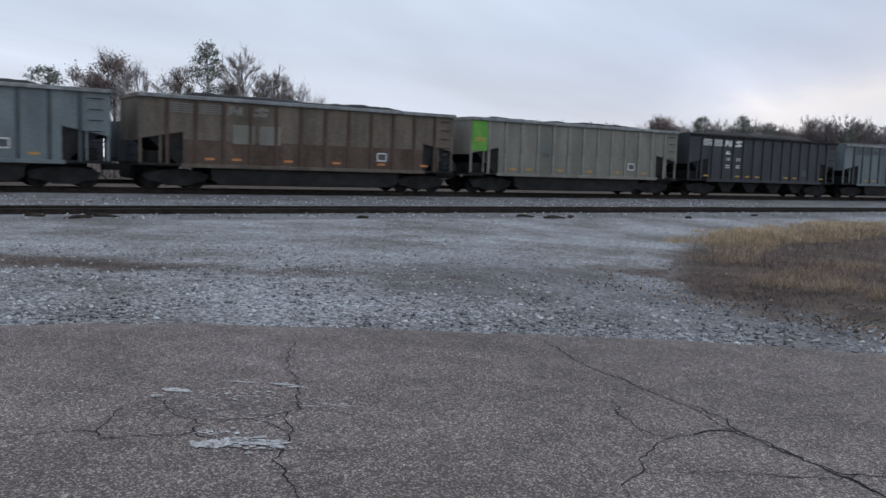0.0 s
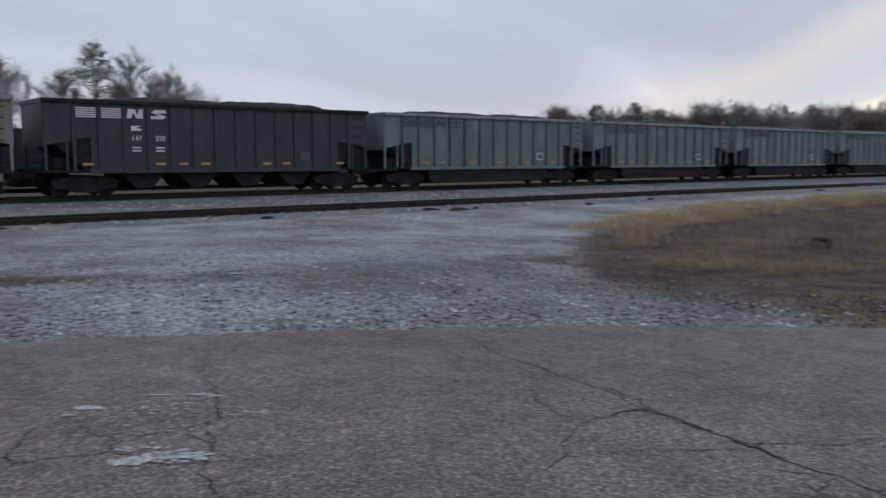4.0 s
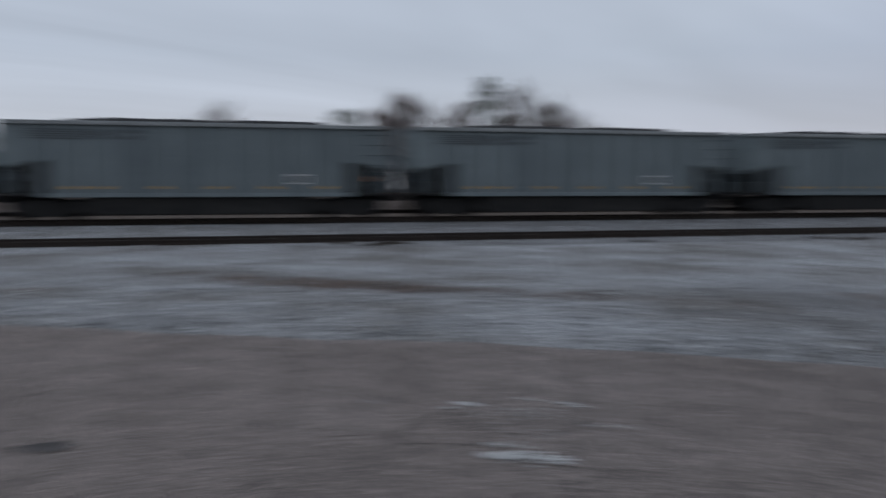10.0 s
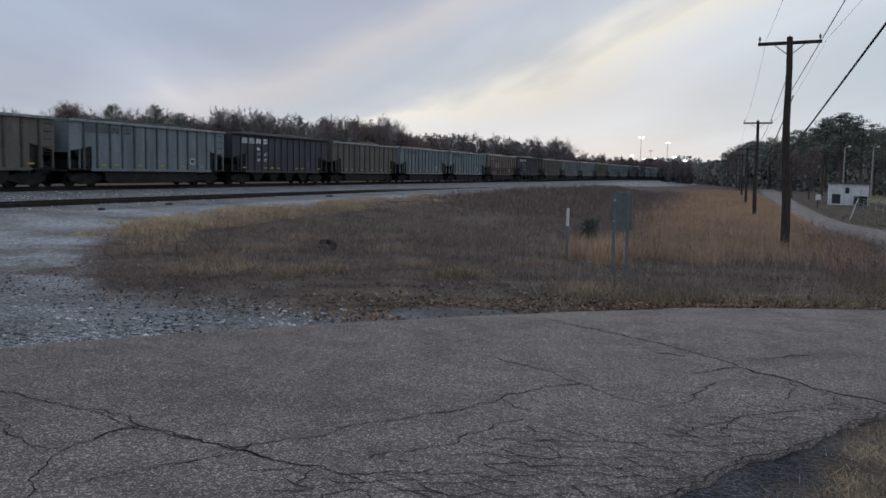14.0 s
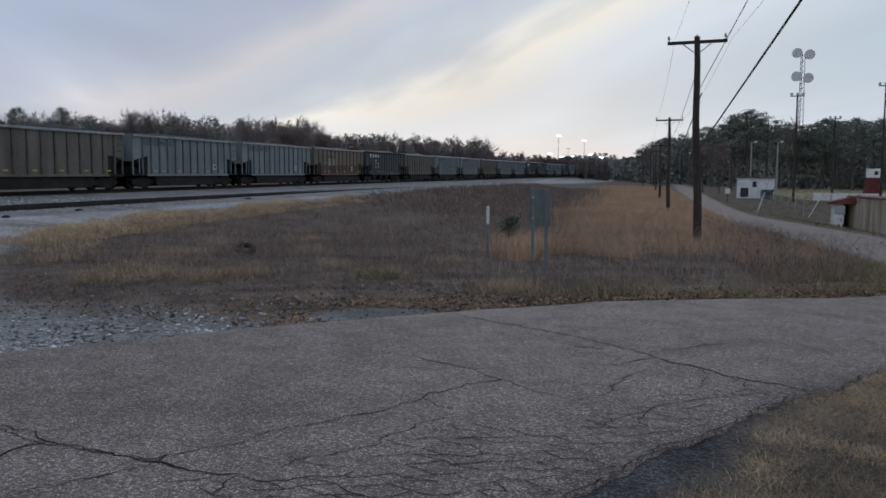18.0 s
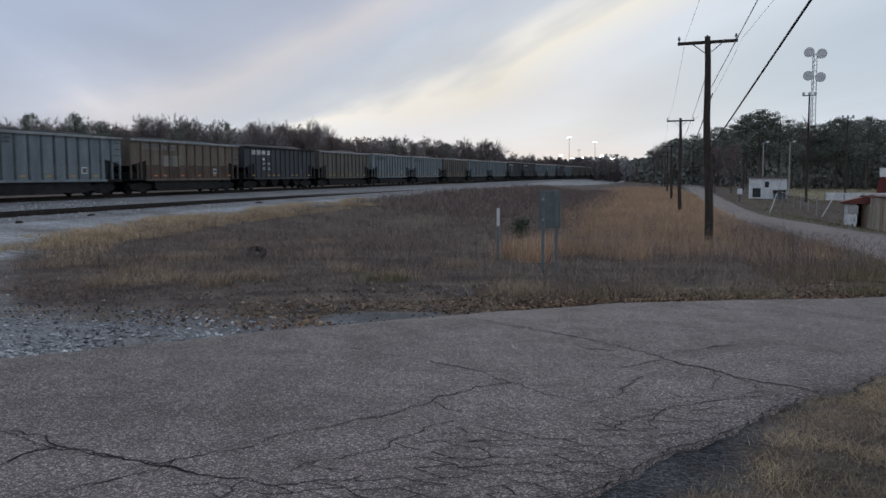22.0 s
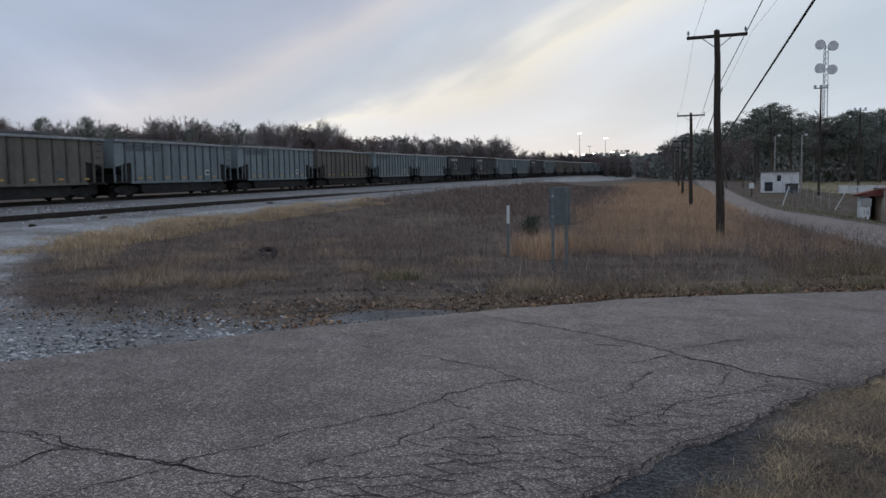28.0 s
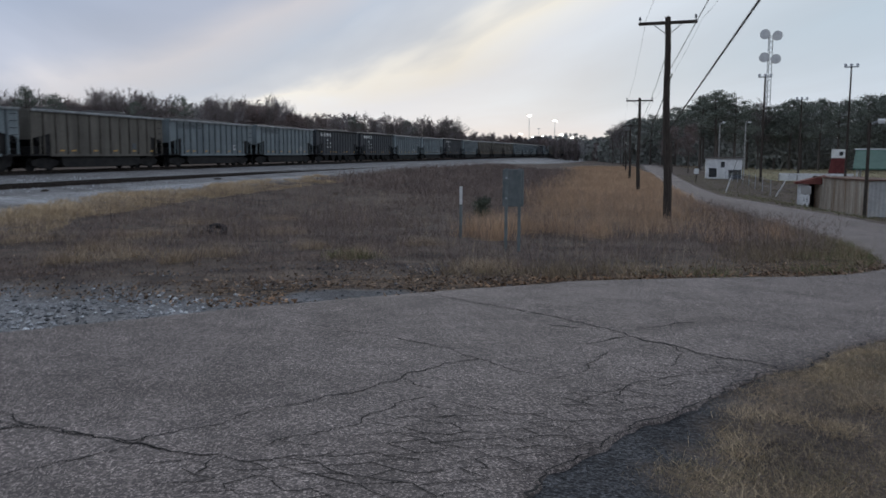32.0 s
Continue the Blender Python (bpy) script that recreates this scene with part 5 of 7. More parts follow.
# the long wood on the right behind the line
az = -26.0
while az > -89:
    key = rng.choice(("bare_a", "bare_b", "bare_c", "bare_c", "russet_a", "pale_a", "bare_a", "russet_b", "bare_b"))
    top_el = el_east(az) * (rng.uniform(0.98, 1.24) if "russet" not in key else rng.uniform(0.85, 1.0))
    stand(key, az, top_el, d_east(az) * rng.uniform(0.9, 0.99), rng.uniform(0, 360), rng.uniform(0.8, 1.3))
    az -= rng.uniform(0.28, 0.6) * (1.0 if az > -70 else 1.4)
for key, az, el, dist, wide in (("russet_b", -48.6, 4.15, 147, 1.1), ("russet_a", -48.0, 3.9, 150, 1.0), ("pine_a", -50.9, 3.9, 150, 0.7), ("cedar_a", -53.5, 3.9, 148, 1.0), ("cedar_a", -55.0, 3.45, 148, 1.1), ("bare_c", -57.5, 4.15, 160, 0.9), ("bare_a", -58.3, 4.1, 160, 0.9),
                                ("bare_b", -61.8, 3.9, 160, 0.9), ("bare_a", -64.6, 3.95, 158, 0.9), ("bare_c", -65.4, 3.8, 160, 0.9), ("bare_c", -68.0, 4.05, 158, 0.65), ("pine_b", -62.6, 3.5, 155, 0.7), ("pine_a", -59.6, 3.2, 152, 0.7), ("bare_a", -79.6, 2.65, 235, 1.5), ("bare_b", -80.3, 2.4, 240, 1.3), ("pine_b", -73.4, 2.4, 215, 0.8), ("pine_a", -77.0, 2.2, 230, 0.8)):
    stand(key, az, el, dist, rng.uniform(0, 360), wide)
# pine wood right of the road
az = -90.6
while az > -129:
    stand(rng.choice(("pine_a", "pine_b", "cedar_a", "pine_b", "pine_a")), az, el_pine(az) * rng.uniform(0.92, 1.1), d_pine(az) * rng.uniform(0.9, 0.98), rng.uniform(0, 360), 1.1)
    az -= rng.uniform(0.6, 1.1)
for key, az, el, dist, wide in (("pine_a", -97.3, 4.1, 195, 1.5), ("pine_b", -96.3, 3.7, 197, 1.3), ("pine_b", -98.4, 3.5, 198, 1.3), ("russet_b", -95.6, 2.2, 165, 1.0), ("russet_a", -94.6, 2.0, 168, 1.1), ("bare_b", -91.3, 2.35, 260, 0.9), ("bare_c", -90.8, 2.0, 262, 0.9), ("bare_c", -99.8, 3.7, 215, 0.8)):
    stand(key, az, el, dist, rng.uniform(0, 360), wide)
# trees beyond the lot on the left, round the houses
for key, az, el, dist, wide in (("cedar_a", 93.4, 1.9, 100, 1.5), ("cedar_a", 92.2, 1.75, 104, 1.4), ("cedar_a", 91.0, 1.45, 110, 1.6), ("cedar_a", 94.3, 1.8, 98, 1.2), ("russet_b", 95.9, 2.2, 118, 1.3), ("russet_a", 96.7, 2.1, 120, 1.2), ("cedar_a", 98.5, 1.4, 84, 1.4), ("cedar_a", 99.6, 1.5, 84, 1.4),
                                ("pine_a", 87.6, 1.45, 200, 1.5), ("pine_b", 86.6, 1.65, 200, 1.5), ("cedar_a", 85.6, 1.65, 200, 1.4), ("pine_b", 84.7, 1.6, 200, 1.5), ("cedar_a", 83.9, 1.65, 200, 1.4), ("pine_a", 82.9, 1.6, 200, 1.4), ("bare_b", 81.6, 1.5, 210, 1.2), ("bare_a", 79.5, 1.3, 215, 1.2)):
    stand(key, az, el, dist, rng.uniform(0, 360), wide)


# ---- sports ground and sheds beyond the road ----
def at_bearing(az, dist):
    if az > 45:
        az += 0.75
    return -math.sin(radians(az)) * dist, math.cos(radians(az)) * dist


def on_ground(name, label, category, az, dist, turn, group=""):
    x, y = at_bearing(az, dist)
    return thing(name, label, category, pose(x, y, zl(x, y), 0, 0, turn), group)


def sheet_wall(parent, a, b, z0, z1, material, name="wall", step=0.25):
    """A corrugated sheet wall from a to b."""
    a, b = Vector((*a, 0)), Vector((*b, 0))
    n = max(2, int((b - a).length / step)) * 2
    side = Vector((-(b - a).y, (b - a).x, 0)).normalized() * 0.012
    bm = bmesh.new()
    lo, hi = [], []
    for i in range(n + 1):
        q = a.lerp(b, i / n) + side * (1 if i % 2 else -1)
        lo.append(bm.verts.new((q.x, q.y, z0))); hi.append(bm.verts.new((q.x, q.y, z1)))
    for i in range(n):
        bm.faces.new((lo[i], lo[i + 1], hi[i + 1], hi[i]))
    r = bmesh.ops.solidify(bm, geom=bm.faces[:], thickness=0.02)
    return part(name, bm, material, parent)


# white ticket shed
h = on_ground("shed", "small white wooden shed with dark openings", "shed", -97.75, 133, -95)
part("wall", boxed(-2.3, -1.4, 0, 0.6, -1.3, 2.5), M["white_wall"], h)
part("wall", boxed(-2.3, -1.3, 0, -2.2, 1.3, 2.5), M["white_wall"], h)
part("wall", boxed(-2.3, 1.3, 0, 2.3, 1.4, 2.5), M["white_wall"], h)
part("wall", boxed(2.2, -1.3, 0, 2.3, 1.3, 2.5), M["white_wall"], h)
part("wall", boxed(0.6, -1.4, 1.1, 2.3, -1.3, 2.5), M["white_wall"], h)
part("roof", boxed(-2.5, -1.6, 2.5, 2.5, 1.6, 2.65), M["shingle"], h)
part("window", boxed(-1.9, -1.43, 0.2, -0.9, -1.401, 1.3), M["window"], h, "dark square opening")
part("window", boxed(-0.4, -1.43, 1.4, 0.1, -1.401, 2.1), M["window"], h, "small dark window")
part("counter", boxed(0.7, -1.38, 0, 2.2, -1.3, 0.5), M["dark_stencil"], h)
h.scale = (1.1, 1.1, 1.2)

# rust-streaked storage box
sx, sy = at_bearing(-106.05, 59.0)
h = thing("storage_container", "rust-streaked pale sheet metal storage box", "container", pose(sx, sy, zl(sx, sy)))
u, v = Vector((7.2, 1.5)), Vector((0.55, -2.6))
for p, q, mt in (((0, 0), u, M["rust_sheet"]), ((0, 0), v, M["white_wall"]), (u, u + v, M["rust_sheet"]), (v, u + v, M["rust_sheet"])):
    sheet_wall(h, p, q, 0, 2.25, mt)
bm = bmesh.new()
c = [(-0.1, 0.1), (u.x + 0.1, u.y + 0.1), (u.x + v.x + 0.1, u.y + v.y - 0.1), (v.x - 0.1, v.y - 0.1)]
lo = [bm.verts.new((x, y, 2.25)) for x, y in c]
hi = [bm.verts.new((x, y, 2.36)) for x, y in c]
bm.faces.new(hi); bm.faces.new(lo[::-1])
for i in range(4):
    bm.faces.new((lo[i], lo[(i + 1) % 4], hi[(i + 1) % 4], hi[i]))
part("roof", bm, M["rust_roof"], h, "rusty brown roof sheet")

# red-roofed shed behind it
h = on_ground("shed", "low open shed with a rusty red roof", "shed", -103.6, 66, -103)
part("wall", boxed(-1.7, -1.2, 0, -0.95, -1.1, 1.95), M["white_wall"], h, "white front board")
part("wall", boxed(-1.7, -1.1, 0, -1.6, 1.2, 1.95), M["white_wall"], h)
part("wall", boxed(1.6, -1.2, 0, 1.7, 1.2, 1.95), M["shingle"], h)
part("wall", boxed(-1.6, 1.1, 0, 1.6, 1.2, 1.95), M["shingle"], h)
part("roof", prism([(-1.95, 1.95), (1.95, 1.95), (1.95, 2.05), (0, 2.55), (-1.95, 2.05)], -1.5, 1.5), M["red_roof"], h, "rusty red roof")
part("post", boxed(0.3, -1.2, 0, 0.4, -1.1, 1.95), M["pole"], h)

# press box on a maroon tower, and the green roof
h = on_ground("press_box", "white press box on a maroon tower", "building", -104.44, 150, -104)
part("wall", prism([(-1.5, 0), (1.3, 0), (1.1, 3.1), (-1.05, 3.1)], -1.2, 1.2), M["maroon"], h)
part("cabin", boxed(-1.05, -1.2, 3.1, 1.1, 1.2, 4.5), M["white_wall"], h, "white cabin")
part("window", boxed(0.1, -1.24, 3.5, 0.65, -1.2, 4.1), M["window"], h)
h = on_ground("pavilion", "long open pavilion with a green metal roof", "building", -110.6, 100, -108)
bm = prism([(-4.2, 2.4), (4.2, 2.4), (4.2, 2.55), (0, 4.5), (-4.2, 2.55)], -9.2, 9.2)
for vert in bm.verts:
    vert.co = (vert.co.y, vert.co.x, vert.co.z)
bmesh.ops.reverse_faces(bm, faces=bm.faces[:])
part("roof", bm, M["green_roof"], h, "green metal roof")
part("ridge_cap", boxed(-9.3, -0.15, 4.45, 9.3, 0.15, 4.58), M["white_wall"], h, "pale ridge cap")
for px in (-8.8, -6, -3, 0, 3, 6, 8.8):
    for py in (-3.8, 3.8):
        part("post", boxed(px - 0.1, py - 0.1, 0, px + 0.1, py + 0.1, 2.45), M["white_wall"], h)
part("back_wall", boxed(-8.8, 3.2, 0, 8.8, 3.3, 1.2), M["concrete"], h)


def lamp_post(az, dist, top_el, style, lit=False):
    x, y = at_bearing(az, dist)
    z = zl(x, y)
    hh = 1.6 + dist * math.tan(radians(top_el)) - z
    p = thing("lamp_post", {"flood": "tall pole with floodlights on top", "cobra": "street lamp on a curved arm", "yard": "tall yard light mast"}[style] + (", lit" if lit else ""), "lamp post", pose(x, y, z, 0, 0, az), "lamp posts")
    part("pole", tubed((0, 0, 0), (0, 0, hh), 0.16 if style != "cobra" else 0.11, 0.09, 8), M["galv"] if style == "yard" else M["concrete"] if style == "cobra" and dist > 100 else M["pole"], p)
    if style == "flood":
        part("crossbar", boxed(-0.85, -0.06, hh - 0.25, 0.85, 0.06, hh - 0.1), M["galv"], p)
        for k in range(3):
            bm = tubed((-0.7 + 0.7 * k, 0.0, hh + 0.1), (-0.7 + 0.7 * k, 0.3, hh - 0.08), 0.2, 0.09, 10)
            part("floodlight", bm, M["galv"], p)
    elif style == "cobra":
        part("arm", tubed((0, 0, hh - 0.1), (0.5, 0, hh + 0.1), 0.05, 0.04), M["galv"], p)
        bm = boxed(0.4, -0.14, hh + 0.0, 0.85, 0.14, hh + 0.22, 0.05)
        part("lamp_head", bm, M["white_wall"], p, "pale lamp head")
        part("lens", boxed(0.45, -0.12, hh - 0.08, 0.8, 0.12, hh + 0.0, 0.02), M["lamp_on"] if lit else M["white"], p)
    else:
        r = 0.9 if lit else 0.5
        for s in (-1, 1):
            part("lamp_head", boxed(s * 0.55 - 0.4, -0.3, hh - 0.2, s * 0.55 + 0.4, 0.3, hh + 0.25, 0.1), M["lamp_on"] if lit else M["galv"], p)
    return p


lamp_post(-100.0, 120, 4.85, "flood")
lamp_post(-104.85, 122, 5.3, "flood")
lamp_post(-97.45, 150, 1.95, "cobra")
lamp_post(-99.0, 150, 1.95, "cobra")
lamp_post(-105.9, 57.5, 1.9, "cobra")
lamp_post(-109.0, 140, 1.9, "cobra")
lamp_post(-102.2, 140, 3.4, "flood")
lamp_post(-85.25, 400, 2.45, "yard", True)
lamp_post(-86.95, 400, 2.12, "yard", True)
lamp_post(-85.9, 520, 1.6, "yard")
for az, el in ((-84.7, 1.25), (-85.5, 1.05), (-86.2, 1.1), (-87.4, 1.2), (-88.1, 1.0)):
    lamp_post(az, 480, el, "yard", True)
lamp_post(90.6, 210, 3.1, "yard", True)
lamp_post(88.3, 220, 2.4, "yard")

# microwave tower
tx, ty = at_bearing(-100.27, 330)
tower = thing("radio_tower", "slim lattice radio tower with four drum dishes", "tower", pose(tx, ty, zl(tx, ty)))
th = 1.6 + 330 * math.tan(radians(7.35)) - zl(tx, ty)
for a in range(3):
    an = 2.094 * a
    part("leg", tubed((1.1 * math.cos(an), 1.1 * math.sin(an), 0), (0.8 * math.cos(an), 0.8 * math.sin(an), th), 0.14, 0.12, 6), M["galv"], tower)
for k in range(24):
    z = th * k / 24
    for a in range(3):
        p0, p1 = 2.094 * a, 2.094 * (a + 1)
        part("brace", tubed((1.0 * math.cos(p0), 1.0 * math.sin(p0), z), (1.0 * math.cos(p1), 1.0 * math.sin(p1), z + th / 24), 0.06, 0.06, 4), M["galv"], tower)
for k, (el_d, off) in enumerate(((7.25, -2.2), (7.35, 2.0), (5.85, -2.0), (5.95, 2.0))):
    z = 1.6 + 330 * math.tan(radians(el_d)) - zl(tx, ty)
    d = part("dish", tubed((-0.9, off, z), (0.5, off, z), 1.75, 1.6, 20), M["white_wall"], tower, "pale drum dish")

# mown playing field, its edge uneven
verts, faces = [], []
for i in range(33):
    for j in range(17):
        x, v = 122 + 4.6 * i, j / 16
        y0 = lerp(x, (122, 160, 270), (-23.5, -24.0, -30.0)) + 1.2 * noise.noise((x * 0.07, 2, 0))
        y = y0 - 58 * v
        verts.append((x, y, zl(x, y) + 0.05 + 0.03 * noise.noise((x * 0.1, y * 0.1, 0))))
for i in range(32):
    for j in range(16):
        a = i * 17 + j
        faces.append((a, a + 1, a + 18, a + 17))
tagged(raw("playing_field", verts, faces, M["field"], smooth=True), "mown tan and green winter playing field", "field", kind="structure")

# chain-link fence along the sports ground
for k in range(26):
    x = 88 + 5.2 * k
    y = lerp(x, (60, 80, 120, 200), (-15.6, -16.2, -17.5, -22))
    f = thing("fence_post", "thin grey steel fence post", "fence post", pose(x, y, zl(x, y)), "fence along the sports ground")
    part("post", tubed((0, 0, 0), (0, 0, 1.5), 0.035, 0.03, 6), M["galv"], f)
    part("cap", tubed((0, 0, 1.5), (0, 0, 1.55), 0.045, 0.02, 6), M["galv"], f)
for k in range(2):
    wire((88, -16.5, zl(88, -16.5) + 1.45 - 0.7 * k), (200, -22, zl(200, -22) + 1.45 - 0.7 * k), 0, 0.03, "fence_rail")
h = on_ground("barrier", "long low white board wall of the sports ground", "wall", -103.2, 125, -103)
part("board", boxed(-4.6, -0.08, 0.1, 4.6, 0.08, 1.1), M["white_wall"], h)
for px in (-4.6, -2.3, 0, 2.3, 4.6):
    part("post", boxed(px - 0.08, -0.14, 0, px + 0.08, 0.14, 0.9), M["concrete"], h)

# slanting white guy guards and a small notice by the road
for gx, gy, lean in ((83.6, -11.6, 0.6), (85.7, -16.5, 1.05)):
    h = thing("guy_guard", "slanting white plastic guy wire guard", "guy guard", pose(gx, gy, zl(gx, gy), 0, 0, 0), "guy guards")
    part("sleeve", tubed((0, 0, 0), (0.1, -lean, 1.9), 0.05, 0.045, 8), M["white"], h)
    part("wire", tubed((0.1, -lean, 1.9), (0.21, -lean * 2.1, 4.0), 0.012, 0.012, 5), M["wire"], h)
sx, sy = 114.3, -12.2
h = thing("notice_sign", "small pale notice on a short dark post", "sign", pose(sx, sy, zl(sx, sy), 0, 0, -97))
part("post", boxed(-0.05, -0.05, 0, 0.05, 0.05, 1.7), M["pole"], h)
part("plate", boxed(-0.3, -0.09, 1.0, 0.3, -0.06, 1.7), M["white_wall"], h)
# speed limit sign by the box
sx, sy = at_bearing(-102.56, 57.5)
h = thing("speed_sign", "white speed limit sign on a post", "road sign", pose(sx, sy, zl(sx, sy), 0, 0, 90 - 103 - 90 + 10))
part("post", boxed(-0.04, -0.03, 0, 0.04, 0.03, 1.25), M["pole"], h)
part("plate", boxed(-0.24, -0.05, 0.22, 0.24, -0.03, 0.76), M["white"], h)
part("plate_upper", boxed(-0.3, -0.05, 0.8, 0.3, -0.03, 1.32), M["concrete"], h)
lettering(h, "15", 0.36, 0, 0.35, -0.055, M["dark_stencil"])


# ---- in the brush by the road ----
# grey sign seen from behind, on two posts
gx, gy = 17.0, 1.85
h = thing("road_sign", "grey back of a road sign on two steel posts", "road sign", pose(gx, gy, zl(gx, gy), 0, 0, -86))
part("post", boxed(-0.16, -0.03, 0, -0.10, 0.03, 1.66), M["sign_grey"], h)
part("post", boxed(0.10, -0.03, 0, 0.16, 0.03, 1.66), M["sign_grey"], h)
part("panel", boxed(-0.21, 0.03, 0.9, 0.21, 0.05, 1.64, 0.008), M["sign_grey"], h, "grey sheet metal panel")
for bz in (1.05, 1.45):
    part("bolt", boxed(-0.15, -0.04, bz, -0.11, 0.03, bz + 0.04), M["galv"], h)
mx, my = 21.0, 3.55
h = thing("marker_post", "slim white utility marker post in the grass", "marker post", pose(mx, my, zl(mx, my), 0, 2, 0))
part("post", boxed(-0.02, -0.035, 0, 0.02, 0.035, 1.3, 0.008), M["sign_grey"], h)
part("sticker", boxed(-0.027, -0.036, 0.85, -0.021, 0.036, 1.3), M["white"], h)
# dumped tyre, half sunk
ax, ay = 19.5, 9.35
h = thing("tyre", "old black tyre lying tilted in the brush", "tyre", pose(ax, ay, zl(ax, ay) + 0.10, 30, 0, -64))
bm = bmesh.new()
ring = []
for i in range(24):
    an = 6.2832 * i / 24
    row = []
    for j in range(8):
        b = 6.2832 * j / 8
        r = 0.27 + 0.10 * math.cos(b)
        row.append(bm.verts.new((r * math.cos(an), r * math.sin(an), 0.10 * math.sin(b))))
    ring.append(row)
for i in range(24):
    for j in range(8):
        bm.faces.new((ring[i][j], ring[(i + 1) % 24][j], ring[(i + 1) % 24][(j + 1) % 8], ring[i][(j + 1) % 8]))
part("carcass", bm, M["rubber"], h)
bm = bmesh.new()
for i in range(24):
    an = 6.2832 * i / 24
    box(bm, 0.36 * math.cos(an) - 0.025, 0.36 * math.sin(an) - 0.025, -0.07, 0.36 * math.cos(an) + 0.025, 0.36 * math.sin(an) + 0.025, 0.07)
part("tread", bm, M["rubber"], h)
h.scale = (0.62, 0.62, 0.62)
# dark evergreen bush
bx, by = at_bearing(-82.0, 34.0)
h = thing("bush", "small dark evergreen bush in the dry grass", "bush", pose(bx, by, zl(bx, by)))
rng.seed(31)
lv, lf = leaf_cloud([(rng.gauss(0, 0.18), rng.gauss(0, 0.18), rng.uniform(0.2, 1.15)) for _ in range(60)], 34, 0.04, 0.11)
raw("foliage", lv, lf, M["bush_dark"], h)
part("stem", tubed((0, 0, 0), (0, 0, 0.9), 0.04, 0.02), M["bark"], h)
h.scale = (0.85, 0.85, 0.72)

# ---- beyond the lot on the left ----
tie = None
pile = thing("tie_pile", "long low pile of dark old railway ties", "tie pile", pose(-63.6, 5.8, zl(-63.6, 5.8)))
rng.seed(5)
for k in range(26):
    for lvl in range(4):
        m = pose(rng.uniform(-0.12, 0.12), -3.6 + 0.29 * k + rng.uniform(-0.02, 0.02), 0.13 + 0.235 * lvl, 0, 0, rng.uniform(-1.5, 1.5))
        if tie is None:
            tie = part("tie", boxed(-1.3, -0.12, -0.11, 1.3, 0.12, 0.11, 0.012), M["tie"], pile)
            tie.matrix_basis = m
        else:
            share(tie, pile, m)
h = on_ground("house", "low brick house with a hipped grey roof", "house", 99.6, 92, 98)
part("wall", boxed(-7, -4, 0, 7, 4, 2.5), M["brick"], h)
bm = bmesh.new()
e = [bm.verts.new(q) for q in ((-7.5, -4.5, 2.5), (7.5, -4.5, 2.5), (7.5, 4.5, 2.5), (-7.5, 4.5, 2.5))]
r = [bm.verts.new(q) for q in ((-3.6, 0, 4.1), (3.6, 0, 4.1))]
bm.faces.new((e[0], e[1], r[1], r[0])); bm.faces.new((e[1], e[2], r[1])); bm.faces.new((e[2], e[3], r[0], r[1])); bm.faces.new((e[3], e[0], r[0])); bm.faces.new(e[::-1])
part("roof", bm, M["shingle"], h)
for wx in (-4.5, 0, 4.5):
    part("window", boxed(wx - 0.5, -4.03, 1.0, wx + 0.5, -4.0, 2.1), M["window"], h)
h = on_ground("building", "long low red brick building", "building", 95.3, 118, 95)
part("wall", boxed(-4.2, -3, 0, 4.2, 3, 2.0), M["brick"], h)
part("roof", boxed(-4.4, -3.2, 2.0, 4.4, 3.2, 2.15), M["shingle"], h)
h = on_ground("canopy", "flat white canopy roof on thin posts", "canopy", 89.35, 165, 90)
part("roof", boxed(-4.2, -2, 2.75, 4.2, 2, 2.95), M["white_wall"], h)
for px in (-3.9, 0, 3.9):
    part("post", boxed(px - 0.06, -1.8, 0, px + 0.06, -1.68, 2.75), M["pole"], h)
    part("post", boxed(px - 0.06, 1.68, 0, px + 0.06, 1.8, 2.75), M["pole"], h)


# ---- cracks, paint and stains on the pavement ----
def crack(pts, width, lift=0.039):
    """A crooked open crack: it keeps to its line and jitters finely."""
    return strip("crack", pts, width, M["crack"], lift=lift, wobble=0.6, parent=ROAD)


crack([(4.86, 4.08), (4.85, 3.94), (4.80, 3.76), (4.69, 3.61), (4.63, 3.51), (4.61, 3.28), (4.56, 3.05), (4.48, 2.82), (4.46, 2.63), (4.41, 2.43), (4.39, 2.25), (4.41, 2.13)], 0.0195)
crack([(4.63, 3.51), (4.50, 3.58), (4.32, 3.61)], 0.0156)
crack([(4.48, 2.82), (4.56, 2.69), (4.70, 2.63), (4.83, 2.48), (4.97, 2.36), (5.14, 2.33), (5.31, 2.25), (5.46, 2.04), (5.64, 1.98), (5.84, 1.76), (6.14, 1.64), (6.25, 1.56), (6.42, 1.58), (6.54, 1.48), (6.86, 1.32), (7.02, 1.09)], 0.01365)
crack([(7.02, 1.09), (7.14, 1.23), (7.41, 1.47), (7.52, 1.69), (7.75, 2.12), (7.91, 2.55), (8.26, 3.20)], 0.01264)
crack([(7.02, 1.09), (6.81, 0.90), (6.64, 0.63), (6.52, 0.49), (6.74, 0.29), (7.19, 0.17), (7.54, 0.04)], 0.01264)
crack([(6.25, 1.56), (6.12, 1.43), (6.03, 1.31)], 0.0117)
crack([(5.81, 1.30), (5.59, 1.46), (5.40, 1.48), (5.32, 1.52), (5.05, 1.63), (4.87, 1.78), (4.72, 1.96), (4.59, 1.98)], 0.01365)
